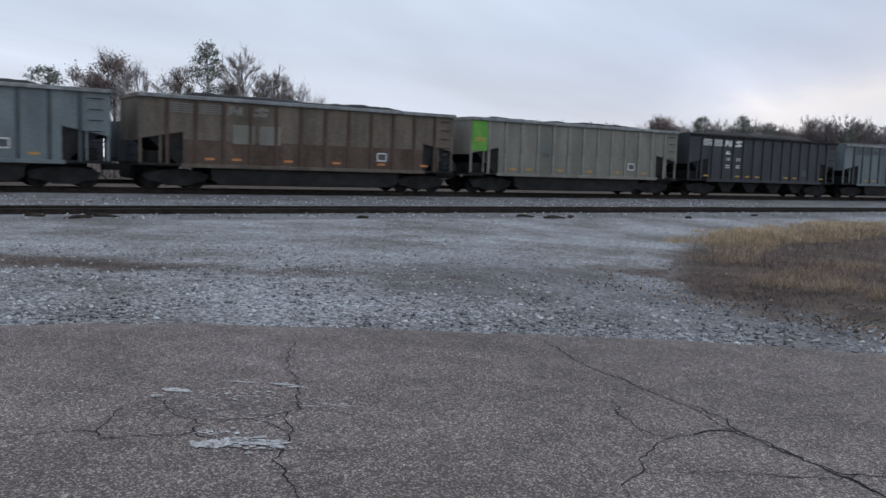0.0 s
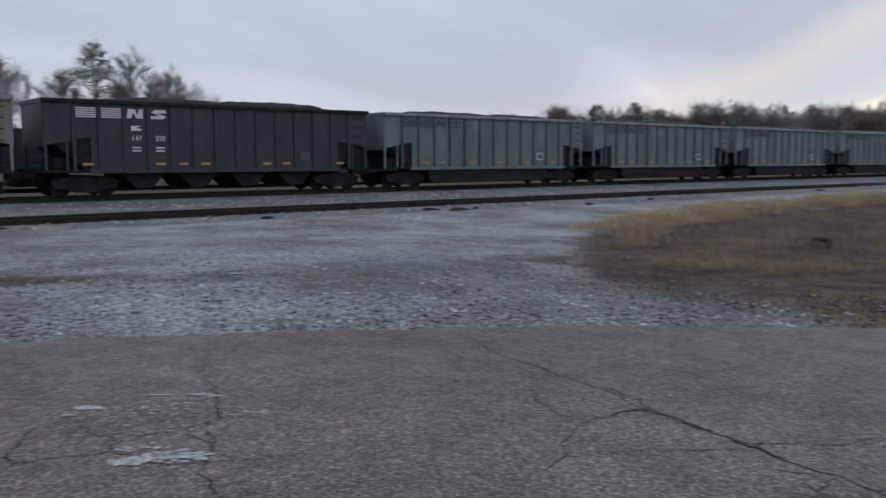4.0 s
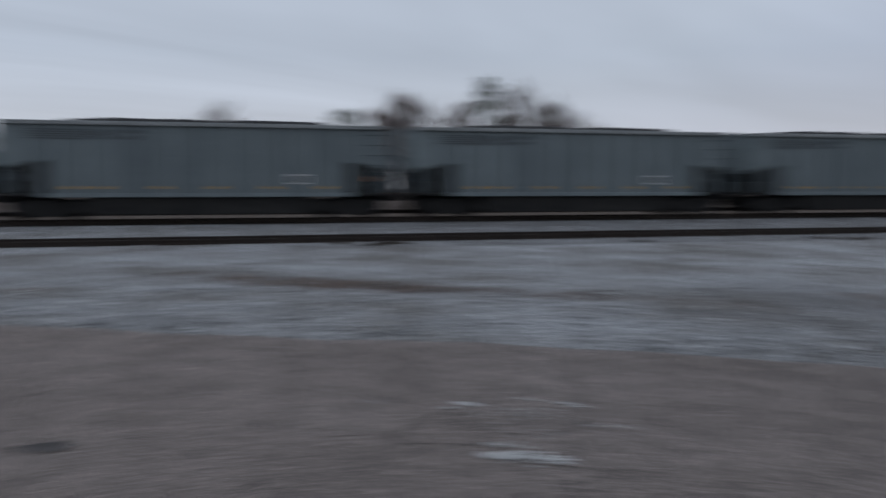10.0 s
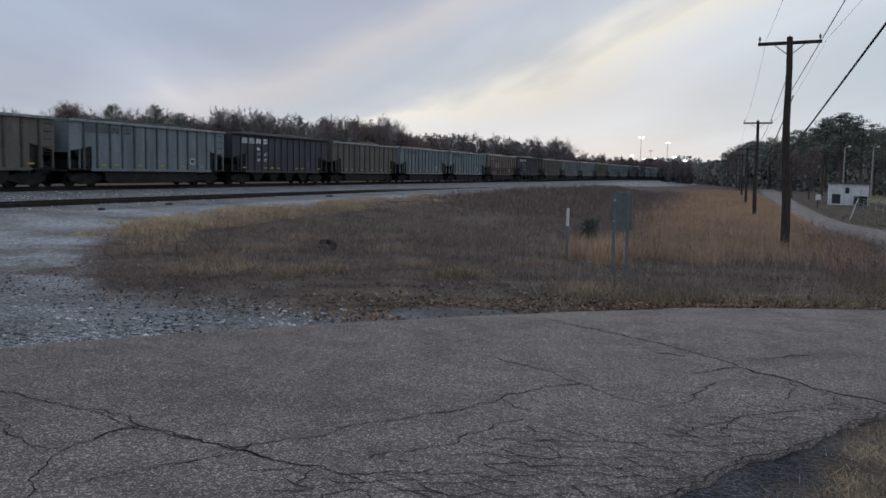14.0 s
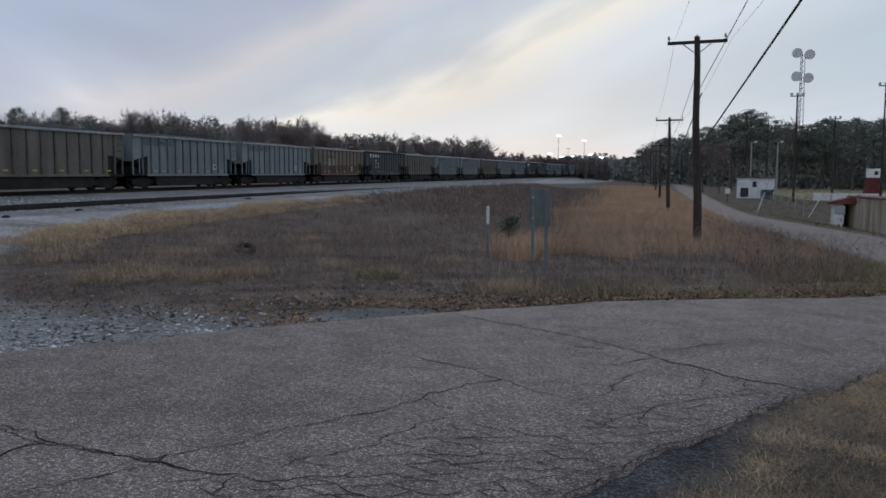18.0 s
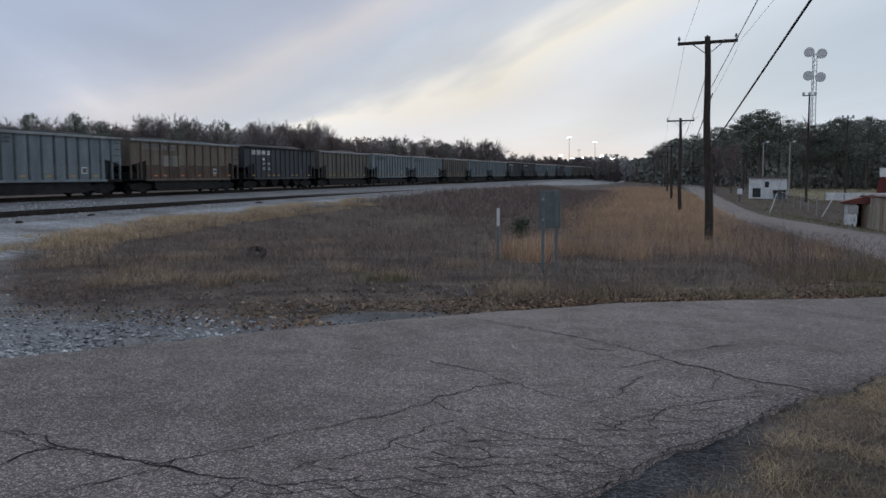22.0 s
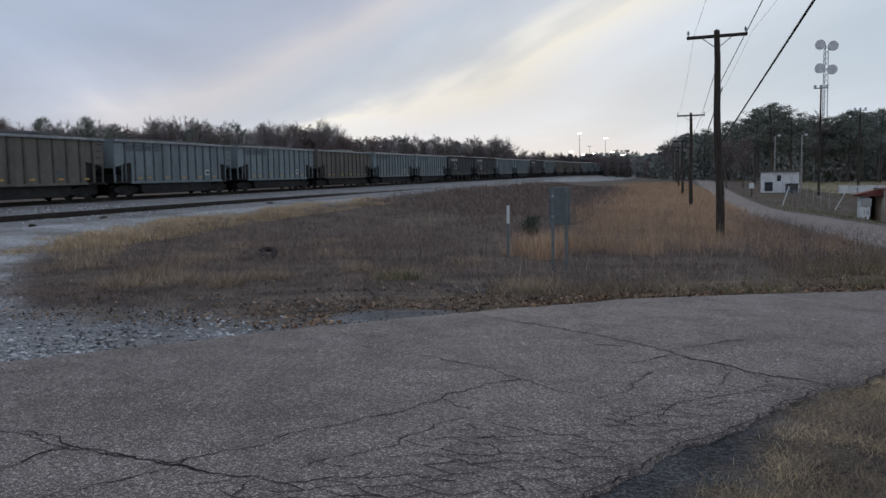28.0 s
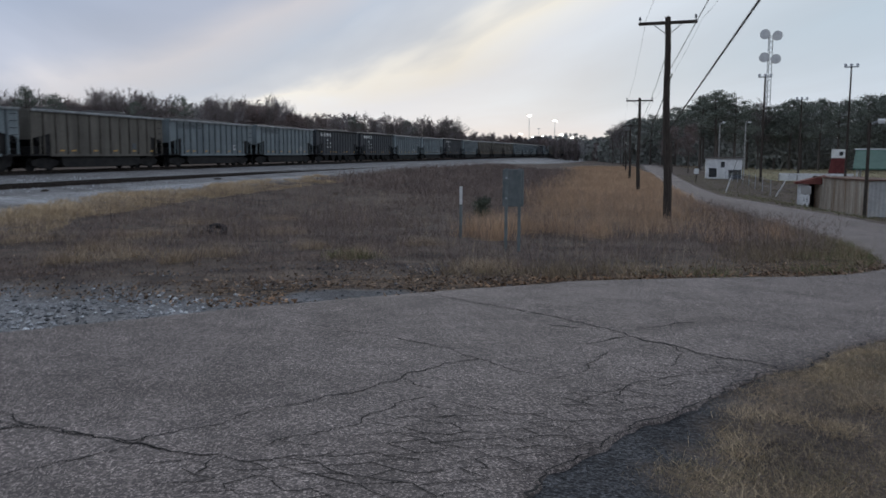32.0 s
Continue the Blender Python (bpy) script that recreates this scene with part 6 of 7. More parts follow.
crack([(10.37, 2.25), (9.88, 1.55), (9.40, 0.86), (9.13, 0.54), (8.77, 0.19), (8.49, -0.07), (8.16, -0.27), (8.06, -0.45), (7.75, -0.71), (7.58, -0.91), (7.51, -1.12), (7.32, -1.29)], 0.02457)
crack([(8.66, 0.63), (8.62, 0.33)], 0.04212)
crack([(7.84, 0.23), (8.14, 0.03), (8.35, -0.17)], 0.01755)
crack([(7.13, -1.14), (7.28, -1.00), (7.24, -0.82), (6.97, -0.63), (6.72, -0.32), (6.61, -0.16), (6.39, -0.03), (6.20, 0.01), (5.97, 0.00)], 0.01264)
crack([(8.77, -0.29), (9.11, -0.64), (9.29, -0.87)], 0.02106)
crack([(8.06, -0.45), (7.76, -0.57), (7.49, -0.53), (7.14, -0.43)], 0.01123)
crack([(7.75, -0.71), (7.43, -0.81), (7.25, -0.85)], 0.01264)
crack([(5.36, 1.14), (5.44, 1.03)], 0.0195)
crack([(4.41, 2.13), (4.34, 2.00), (4.40, 1.86), (4.53, 1.66), (4.62, 1.56)], 0.0117)
crack([(4.41, 2.13), (4.32, 2.15), (4.21, 2.15), (4.14, 2.14)], 0.0117)
crack([(6.39, -0.03), (6.08, 0.20), (5.92, 0.27)], 0.0117)
crack([(3.29, 7.24), (2.67, 6.01), (2.66, 5.74), (2.52, 5.47), (2.37, 5.16), (2.34, 5.04), (2.25, 5.01), (2.17, 4.85), (2.11, 4.65), (1.98, 4.44), (1.92, 4.37), (1.84, 4.26), (1.83, 4.13), (1.76, 3.90), (1.75, 3.75)], 0.01092)
crack([(2.34, 5.04), (2.45, 4.95), (2.60, 4.79)], 0.0091)
crack([(2.25, 5.01), (2.10, 5.00), (1.99, 4.97), (1.85, 5.00), (1.76, 5.04)], 0.0091)
crack([(1.61, 5.70), (1.63, 5.39), (1.64, 5.18), (1.68, 5.04), (1.61, 4.82), (1.67, 4.68), (1.76, 4.51), (1.78, 4.43), (1.93, 4.36)], 0.01001)
crack([(1.99, 4.97), (2.06, 4.82), (2.10, 4.65)], 0.0091)
crack([(0.68, 5.23), (0.84, 5.18), (0.95, 5.18), (1.14, 5.09), (1.13, 4.99), (1.29, 4.95), (1.48, 4.86), (1.63, 4.87)], 0.0091)
crack([(1.14, 5.09), (1.23, 5.28), (1.37, 5.50)], 0.00819)
crack([(1.93, 4.36), (2.20, 4.23), (2.44, 4.15)], 0.00637)
crack([(5.34, 6.19), (5.16, 5.67), (4.94, 5.10), (4.93, 4.77), (4.84, 4.41), (4.83, 4.13), (4.73, 3.77), (4.60, 3.56), (4.59, 3.32), (4.55, 3.06), (4.52, 2.87), (4.47, 2.67), (4.42, 2.49)], 0.01274)
crack([(4.60, 3.56), (4.40, 3.59), (4.14, 3.59), (3.88, 3.54), (3.61, 3.36), (3.36, 3.20), (3.17, 3.04)], 0.0091)
crack([(4.46, 4.40), (4.20, 4.07), (4.09, 3.82), (4.08, 3.65), (4.14, 3.59)], 0.0091)
crack([(3.50, 3.20), (3.84, 3.10), (4.20, 2.83), (4.47, 2.67), (4.60, 2.68), (4.76, 2.62)], 0.00819)
crack([(-6.16, 6.15), (-6.63, 5.77), (-7.06, 5.75), (-7.45, 5.73), (-8.16, 5.62), (-8.85, 5.71), (-9.87, 5.46)], 0.01872)
crack([(-10.39, 7.95), (-9.54, 7.50), (-8.95, 6.91), (-8.89, 6.53)], 0.0234)
crack([(-11.51, 4.55), (-11.18, 5.38), (-10.81, 6.17), (-11.00, 7.71), (-10.71, 9.01)], 0.02808)
crack([(-10.97, 5.36), (-10.39, 5.16), (-9.52, 4.34)], 0.01872)
crack([(-5.09, 3.42), (-4.81, 3.52), (-4.64, 3.82), (-4.65, 4.18), (-4.65, 4.59)], 0.0182)
crack([(-4.60, 3.36), (-4.36, 3.46), (-4.19, 3.55), (-3.91, 3.56)], 0.065)
crack([(-4.64, 3.82), (-4.44, 3.71), (-4.19, 3.55)], 0.0156)
crack([(-3.98, 3.64), (-3.96, 3.73), (-3.90, 3.82)], 0.0156)
crack([(-4.98, 3.39), (-4.84, 3.61), (-4.65, 3.97), (-4.57, 4.65), (-4.50, 5.18), (-4.52, 5.69), (-4.67, 6.18), (-4.52, 6.77), (-4.31, 7.48), (-4.08, 8.29), (-3.51, 9.35)], 0.0182)
crack([(-8.50, 5.73), (-7.44, 5.75), (-6.80, 5.76), (-6.22, 6.15), (-5.73, 6.42), (-5.18, 6.34), (-4.67, 6.18)], 0.01498)
crack([(-4.35, 5.48), (-3.89, 4.93), (-3.75, 4.66), (-3.63, 4.14), (-3.74, 3.82), (-3.82, 3.59)], 0.013)
crack([(-4.38, 5.81), (-4.31, 6.38), (-4.31, 7.14), (-3.92, 8.67)], 0.0182)
# cracks in the old slab beside the pavement
crack([(-10.94, 3.19), (-9.78, 3.27), (-9.00, 3.41), (-8.35, 3.47), (-7.99, 3.45)], 0.012, 0.012)
crack([(-11.83, 4.50), (-11.81, 3.96), (-11.20, 3.27)], 0.012, 0.012)
crack([(-7.61, 3.22), (-7.46, 3.50), (-7.39, 3.82)], 0.012, 0.012)
crack([(-5.73, 2.17), (-5.36, 2.15), (-5.16, 2.12)], 0.012, 0.012)
crack([(-5.08, 2.44), (-4.99, 2.72), (-4.86, 2.92), (-4.89, 3.15)], 0.012, 0.012)


def blob(name, x, y, rx, ry, material, seed, lift=0.0405, turn=0.0):
    """A ragged flat stain."""
    n = 26
    c, s = math.cos(turn), math.sin(turn)
    verts = [(x, y, zl(x, y) + lift)]
    for i in range(n):
        a = 6.2832 * i / n
        k = 0.55 + 0.9 * abs(noise.noise((math.cos(a) * 2.2, math.sin(a) * 2.2, seed)))
        u, v = rx * k * math.cos(a), ry * k * math.sin(a)
        verts.append((x + u * c - v * s, y + u * s + v * c, zl(x + u * c - v * s, y + u * s + v * c) + lift))
    faces = [(0, 1 + i, 1 + (i + 1) % n) for i in range(n)]
    return raw(name, verts, faces, material, ROAD)


def flecks(x, y, rx, ry, count, size, turn, seed):
    """Worn road paint: chips left on the high grains, thinning outwards."""
    r = random.Random(seed)
    c, q = math.cos(turn), math.sin(turn)
    verts, faces = [], []
    for _ in range(count):
        u, v = r.gauss(0, 0.5) * rx, r.gauss(0, 0.5) * ry
        px, py = x + u * c - v * q, y + u * q + v * c
        sz = size * r.uniform(0.5, 1.6)
        k = len(verts)
        for a in range(7):
            an = 0.8976 * a
            w = sz * r.uniform(0.5, 1.1)
            ex, ey = px + w * 1.7 * math.cos(an) * c - w * math.sin(an) * q, py + w * 1.7 * math.cos(an) * q + w * math.sin(an) * c
            verts.append((ex, ey, zl(ex, ey) + 0.0402 + 0.0002 * (len(faces) % 7)))
        faces.append(tuple(range(k, k + 7)))
    return raw("paint_patch", verts, faces, M["old_paint"], ROAD)


for k, (x, y, rx, ry, count, size) in enumerate(((1.79, 5.76, 0.09, 0.035, 26, 0.02), (1.62, 5.68, 0.05, 0.02, 10, 0.015), (2.49, 5.63, 0.07, 0.035, 22, 0.018), (2.54, 5.54, 0.05, 0.02, 14, 0.014), (2.25, 5.79, 0.16, 0.03, 24, 0.008),
                                                  (2.08, 5.45, 0.36, 0.2, 70, 0.009), (1.64, 4.63, 0.11, 0.06, 46, 0.018), (1.78, 4.6, 0.16, 0.13, 90, 0.012), (1.93, 4.5, 0.12, 0.07, 50, 0.014), (1.72, 4.82, 0.14, 0.08, 40, 0.009), (2.62, 5.0, 0.12, 0.03, 16, 0.009), (2.42, 5.07, 0.06, 0.02, 10, 0.009), (1.18, 5.92, 0.1, 0.03, 12, 0.007), (2.0, 5.05, 0.3, 0.16, 40, 0.007))):
    flecks(x, y, rx, ry, count, size, -0.6, k)
for k, (x, y, rx, ry) in enumerate(((-2.57, 6.5, 0.1, 0.05), (-0.85, 5.32, 0.22, 0.15))):
    blob("oil_stain", x, y, rx, ry, M["oil"], 50 + k)

# crazed pavement near the right edge: small plates parted by a net of cracks
rng.seed(12)
net_v, net_f = [], []


def net_link(p, q, w):
    """A hairline from p to q with a kink."""
    mid = (p + q) / 2 + Vector((rng.uniform(-0.018, 0.018), rng.uniform(-0.018, 0.018)))
    for a, b in ((p, mid), (mid, q)):
        d = (b - a).normalized()
        n = Vector((-d.y, d.x)) * w / 2
        k = len(net_v)
        for c in (a - n - d * 0.003, a + n - d * 0.003, b + n + d * 0.003, b - n + d * 0.003):
            net_v.append((c.x, c.y, zl(c.x, c.y) + 0.0385))
        net_f.append((k, k + 1, k + 2, k + 3))


CELL = 0.155
nodes = {}
for i in range(48):
    for j in range(36):
        for e in (0, 1):
            px = 3.3 + CELL * 0.866 * (2 * i + (j % 2)) / 1.6
            py = -1.5 + CELL * (1.5 * j + 0.5 * e)
            nodes[i, j, e] = Vector((px + rng.uniform(-0.042, 0.042), py + rng.uniform(-0.045, 0.045)))
for (i, j, e), p in nodes.items():
    ends = ((i, j, 1),) if e == 0 else ((i + (j % 2), j + 1, 0), (i - 1 + (j % 2), j + 1, 0))
    rim = p.y - paved_lo(p.x)
    if rim < 0.04:
        continue
    far = rim / float(np.interp(p.x, (3.3, 4.3, 5.6, 6.6, 7.6), (1.5, 1.55, 1.15, 0.9, 0.5))) + 0.45 * noise.noise((p.x * 1.3, p.y * 1.3, 41))
    for key in ends:
        q = nodes.get(key)
        if q is None or q.y < paved_lo(q.x) + 0.03 or rng.random() < 0.10 + 0.9 * float(smooth(far, 0.55, 1.15)):
            continue
        net_link(p, q, rng.uniform(0.003, 0.009) * (1.3 - 0.5 * min(1.0, far)))
raw("crack_net", net_v, net_f, M["crack"], ROAD)


# shade of the broken pavement rims as dark strips, and cracks in the old slab beside it
def rim_shade(x0, x1, step, width, fun):
    xs = np.arange(x0, x1, step)
    strip("crack", [(float(x), fun(float(x)) - 0.01) for x in xs], width, M["crack"], lift=0.034, wobble=0.6, parent=ROAD)


for x0, x1 in ((-28, -21), (-21, -15), (-15, -11), (-11, -8.6), (-8.6, -6.4), (-6.4, -4.2), (-4.2, -3.0)):
    rim_shade(x0, x1 + 0.2, 0.16, 0.022 if x0 > -11 else 0.05, paved_lo)
for x0, x1 in ((3.2, 4.8), (4.8, 6.2), (6.2, 7.6), (7.6, 8.6)):
    rim_shade(x0, x1 + 0.1, 0.07, 0.018, paved_lo)

# ---- ground plants, leaves and stones ----
def blades(name, label, category, material, spots, hmin, hmax, width, lean=0.35, per=1, tall=None):
    """Thin upright blades, one triangle each, on the given spots."""
    verts, faces = [], []
    for x, y in spots:
        z = zl(x, y) - 0.012
        grow_by = tall(x, y) if tall else 1.0
        for _ in range(per):
            px, py = x + rng.gauss(0, 0.07), y + rng.gauss(0, 0.07)
            hh = rng.uniform(hmin, hmax) * grow_by + 0.01
            an = rng.uniform(0, 6.283)
            w = width * rng.uniform(0.6, 1.4)
            lx, ly = rng.gauss(0, lean) * hh, rng.gauss(0, lean) * hh
            k = len(verts)
            verts += [(px - w * math.cos(an), py - w * math.sin(an), z), (px + w * math.cos(an), py + w * math.sin(an), z), (px + lx, py + ly, z + hh)]
            faces.append((k, k + 1, k + 2))
    return tagged(raw(name, verts, faces, material), label, category, kind="stuff")


def scatter(count, x0, x1, y0, y1, test, bias=1.0):
    out = []
    while count > 0:
        count -= 1
        x = x0 + (x1 - x0) * rng.random() ** bias
        y = rng.uniform(y0, y1)
        if test(x, y):
            out.append((x, y))
    return out


def in_brush(x, y):
    if not lerp(x, HI_X, HI_Y) + 0.25 < y < float(brush_top(x)):
        return False
    return min(float(brush_top(x)) - y, (x - 9.6) * 0.9) + 0.7 * noise.noise((x * 0.5, y * 0.5, 0)) > rng.uniform(0, 1.2)


def thick(x, y):
    return noise.noise((x * 0.28, y * 0.28, 20)) + 0.5 * noise.noise((x * 0.9, y * 0.9, 22))


rng.seed(77)
def edge(x, y):
    return y - lerp(x, HI_X, HI_Y)


def low_brush(x, y):
    return in_brush(x, y) and edge(x, y) > float(np.interp(x, (9, 12, 16, 20), (3.0, 2.6, 1.3, 0.8))) + 1.0 * noise.noise((x * 0.4, y * 0.4, 80)) and thick(x, y) > rng.uniform(-0.55, 0.2)


def rise(x, y):
    """Weeds stand low towards the gravel and the road and taller up the field."""
    return float(np.interp(x, (10, 14, 18, 26, 60), (0.25, 0.4, 0.75, 1.0, 1.0)) * smooth(float(brush_top(x)) - y, -0.5, 3.5) * smooth(edge(x, y), 0, 2.4)) * (0.75 + 0.5 * noise.noise((x * 0.7, y * 0.7, 90))) + 0.12


def weeds(name, label, material, spots, hmin, hmax, twigs, width=0.003, tall=None):
    """Dead forbs: a crooked stem each, with fine side twigs in its upper half."""
    verts, faces = [], []

    def sliver(p, q, w, an):
        k = len(verts)
        cx, cy = w * math.cos(an), w * math.sin(an)
        verts.extend(((p[0] - cx, p[1] - cy, p[2]), (p[0] + cx, p[1] + cy, p[2]), q))
        faces.append((k, k + 1, k + 2))

    for x, y in spots:
        z = zl(x, y) - 0.01
        h = rng.uniform(hmin, hmax) * (tall(x, y) if tall else 1.0) + 0.04
        lx, ly = rng.gauss(0, 0.22) * h, rng.gauss(0, 0.22) * h
        sliver((x, y, z), (x + lx, y + ly, z + h), width * 1.4, rng.uniform(0, 3.14))
        for _ in range(twigs):
            u = rng.uniform(0.25, 0.95)
            an = rng.uniform(0, 6.283)
            ln = h * rng.uniform(0.15, 0.42)
            p = (x + lx * u, y + ly * u, z + h * u)
            sliver(p, (p[0] + math.cos(an) * ln * 0.75, p[1] + math.sin(an) * ln * 0.75, p[2] + ln * rng.uniform(0.1, 0.8)), width, rng.uniform(0, 3.14))
    return tagged(raw(name, verts, faces, material), label, "weed", kind="stuff")


blades("dead_brush", "dark brown dead brush and low weeds", "brush", M["brush"], scatter(34000, 10, 62, -6, 20, low_brush, 1.5), 0.06, 0.36, 0.004, 0.6, 6, rise)
blades("low_weeds", "low dark weeds over bare stony soil", "weed", M["brush"], scatter(26000, 9.8, 20, 0, 13, lambda x, y: cover(x, y)[0] > 0.4 and cover(x, y)[1] < 0.3 and thick(x * 1.7, y * 1.7) > rng.uniform(-0.3, 0.5)), 0.01, 0.09, 0.003, 0.9, 4)
weeds("dead_weeds", "branched dead weeds standing thick in the brush", M["brush"], scatter(15000, 13, 62, -6, 19, lambda x, y: low_brush(x, y) and thick(x * 1.4, y * 1.4 + 30) > rng.uniform(-0.4, 0.2), 1.3), 0.35, 0.95, 9, 0.0035, rise)
weeds("dead_weeds", "pale dry weed stalks among the dark brush", M["straw"], scatter(2600, 15, 50, -4, 17, lambda x, y: in_brush(x, y) and edge(x, y) > 2.0 and thick(x, y + 9) > 0.0, 1.3), 0.35, 1.0, 5, 0.003, rise)
weeds("dead_weeds", "dark twiggy brush along the road bend", M["brush"], scatter(5200, 18, 46, -6.8, 0, lambda x, y: 0.9 < edge(x, y) < 3.4 and thick(x * 0.8, y * 0.8 + 5) > -0.25), 0.3, 0.8, 10, 0.004)
blades("dead_brush", "dark brown dead brush on the far bank", "brush", M["brush"], scatter(9000, 55, 170, -4, 22, lambda x, y: in_brush(x, y) and y > 4 + rng.gauss(0, 2.0)), 0.2, 0.6, 0.018, 0.4, 5)
weeds("dead_weeds", "dark brush on the bank beside the line", M["brush"], scatter(5000, 60, 150, 3, 20, lambda x, y: in_brush(x, y) and y > 6 + rng.gauss(0, 1.2)), 0.4, 1.0, 7, 0.014)
blades("tall_grass", "tall orange-brown broomsedge grass", "grass", M["sedge"], scatter(17000, 20, 70, -6.5, 7, lambda x, y: in_brush(x, y) and rng.random() < 0.06 + float(smooth(x - 7.0 * noise.noise((x * 0.16, y * 0.3, 9)), 22, 42)) and edge(x, y) > 1.5 and y < 1.6 + 0.03 * x + rng.gauss(0, 1.0) and thick(x, y) > rng.uniform(-0.4, 0.5) - 0.025 * (x - 22), 1.0), 0.2, 0.62, 0.0045, 0.32, 8)
blades("tall_grass", "orange broomsedge clumps among grey weeds", "grass", M["sedge"], [(a + rng.gauss(0, r), b + rng.gauss(0, r)) for (a, b, r) in ((23.5, 0.2, 0.3), (25.2, 1.5, 0.35), (22.6, -3.1, 0.25), (23.8, -4.4, 0.25), (26.0, 3.0, 0.4), (24.4, 2.4, 0.3), (27.5, -1.5, 0.5), (20.6, 2.6, 0.2), (22.0, 3.3, 0.25)) for _ in range(160)], 0.3, 0.8, 0.004, 0.2, 4)
blades("tall_grass", "tall orange-brown broomsedge grass further off", "grass", M["sedge"], scatter(15000, 58, 210, -8, 10, lambda x, y: lerp(x, HI_X, HI_Y) + 0.4 < y < 4 + rng.gauss(0, 2.0)), 0.3, 0.7, 0.018, 0.3, 6)
blades("verge_grass", "dull green and tan verge grass beyond the road", "grass", M["verge"], scatter(15000, 26, 150, -40, -9, lambda x, y: y < lerp(x, LO_X, LO_Y) - 0.3 and rng.random() < 1.2 - 0.006 * x), 0.04, 0.2, 0.02, 0.6, 4)
blades("field_grass", "mown tan and green grass of the sports ground", "grass", M["lawn"], scatter(14000, 112, 260, -95, -22, lambda x, y: True), 0.05, 0.2, 0.09, 0.7, 3)
blades("straw_fringe", "bleached straw grass along the gravel edge", "grass", M["straw_pale"], scatter(40000, 15, 62, 8, 22, lambda x, y: -2.3 < y - float(brush_top(x)) < 0.7 + 0.5 * thick(x, y) and thick(x * 0.6, y * 1.6) > rng.uniform(-0.5, 0.25) + 0.6 * float(smooth(22 - x, 0, 6)) + 0.4 * float(smooth(x, 48, 58))), 0.05, 0.22, 0.007, 0.7, 7)
blades("straw_tufts", "pale straw tufts in the bare soil", "grass", M["straw"], [(a + rng.gauss(0, r), b + rng.gauss(0, r * 0.7)) for (a, b, r) in ((14.1, 9.1, 0.3), (13.2, 8.0, 0.4), (14.0, 6.7, 0.35), (17.5, 10.2, 0.6), (15.3, 11.5, 0.5), (12.9, 6.9, 0.2), (15.8, 5.6, 0.25), (14.7, 4.4, 0.35), (13.4, 1.9, 0.3), (17.9, 3.9, 0.3), (12.2, 8.4, 0.25), (20.4, 8.0, 0.4), (19.3, 14.6, 0.6), (24, 12.0, 0.6), (28.9, 11.4, 0.5)) for _ in range(int(280 * r + 30))], 0.06, 0.28, 0.004, 0.6, 5)
blades("edge_grass", "short dry grass tufts beside the road", "grass", M["lawn"], scatter(20000, 12.5, 42, -8, 4, lambda x, y: 0.3 < edge(x, y) < 3.0 and thick(x, y) > rng.uniform(-0.5, 0.2)), 0.06, 0.34, 0.0045, 0.5, 6)
blades("green_weeds", "low green weeds at the road edge", "weed", M["greenweed"], scatter(12000, 13.5, 36, -8, 2, lambda x, y: 0.12 < edge(x, y) < 1.5 and thick(x, y) > rng.uniform(-0.6, 0.3)), 0.04, 0.2, 0.006, 0.6, 6)
blades("green_weeds", "green tuft in the leaf litter", "weed", M["greenweed"], [(14.5 + rng.gauss(0, 0.18), 4.5 + rng.gauss(0, 0.2)) for _ in range(120)], 0.05, 0.2, 0.006, 0.6, 4)
def by_road(x, y):
    return y < lerp(x, LO_X, LO_Y) - 0.04 and cover(x, y)[0] > rng.uniform(0.3, 0.9)


blades("lawn", "short patchy winter lawn beside the pavement", "grass", M["lawn"], scatter(52000, 2.6, 11, -7, 1.0, lambda x, y: by_road(x, y) and thick(x * 2, y * 2) > rng.uniform(-0.6, 0.15)), 0.01, 0.05, 0.0018, 1.0, 8)
blades("straw_lawn", "straw-coloured dead grass patches", "grass", M["straw"], scatter(52000, 2.6, 11, -7, 1.0, lambda x, y: by_road(x, y) and thick(x * 2.2 + 4, y * 2.2) > rng.uniform(-0.15, 0.45)), 0.01, 0.05, 0.0018, 1.2, 9)
blades("straw_lawn", "bleached tufts standing in the winter lawn", "grass", M["straw_pale"], scatter(52000, 2.6, 11, -7, 1.0, lambda x, y: by_road(x, y) and noise.noise((x * 2.6, y * 2.6, 55)) + 0.5 * noise.noise((x * 7, y * 7, 56)) > rng.uniform(0.0, 0.45)), 0.015, 0.06, 0.0016, 1.0, 9)
blades("straw_lawn", "bleached tufts on the broken asphalt", "grass", M["straw_pale"], scatter(60000, -10.5, 1.5, -3.5, 3.2, lambda x, y: by_road(x, y) and noise.noise((x * 2.2, y * 2.2, 57)) + 0.5 * noise.noise((x * 6, y * 6, 58)) > rng.uniform(0.05, 0.5)), 0.012, 0.05, 0.002, 1.2, 8)
blades("green_lawn", "dull green blades in the winter lawn", "grass", M["verge"], scatter(26000, 2.6, 11, -7, 1.0, lambda x, y: by_road(x, y) and thick(x * 1.5, y * 1.5 + 12) > rng.uniform(-0.1, 0.4)), 0.01, 0.045, 0.0018, 1.0, 6)
blades("straw_lawn", "straw-coloured dead grass on broken asphalt", "grass", M["straw"], scatter(70000, -10.5, 1.5, -3.5, 3.2, lambda x, y: by_road(x, y) and thick(x * 2.4, y * 2.4) > rng.uniform(-0.02, 0.5)), 0.01, 0.05, 0.0022, 1.3, 8)
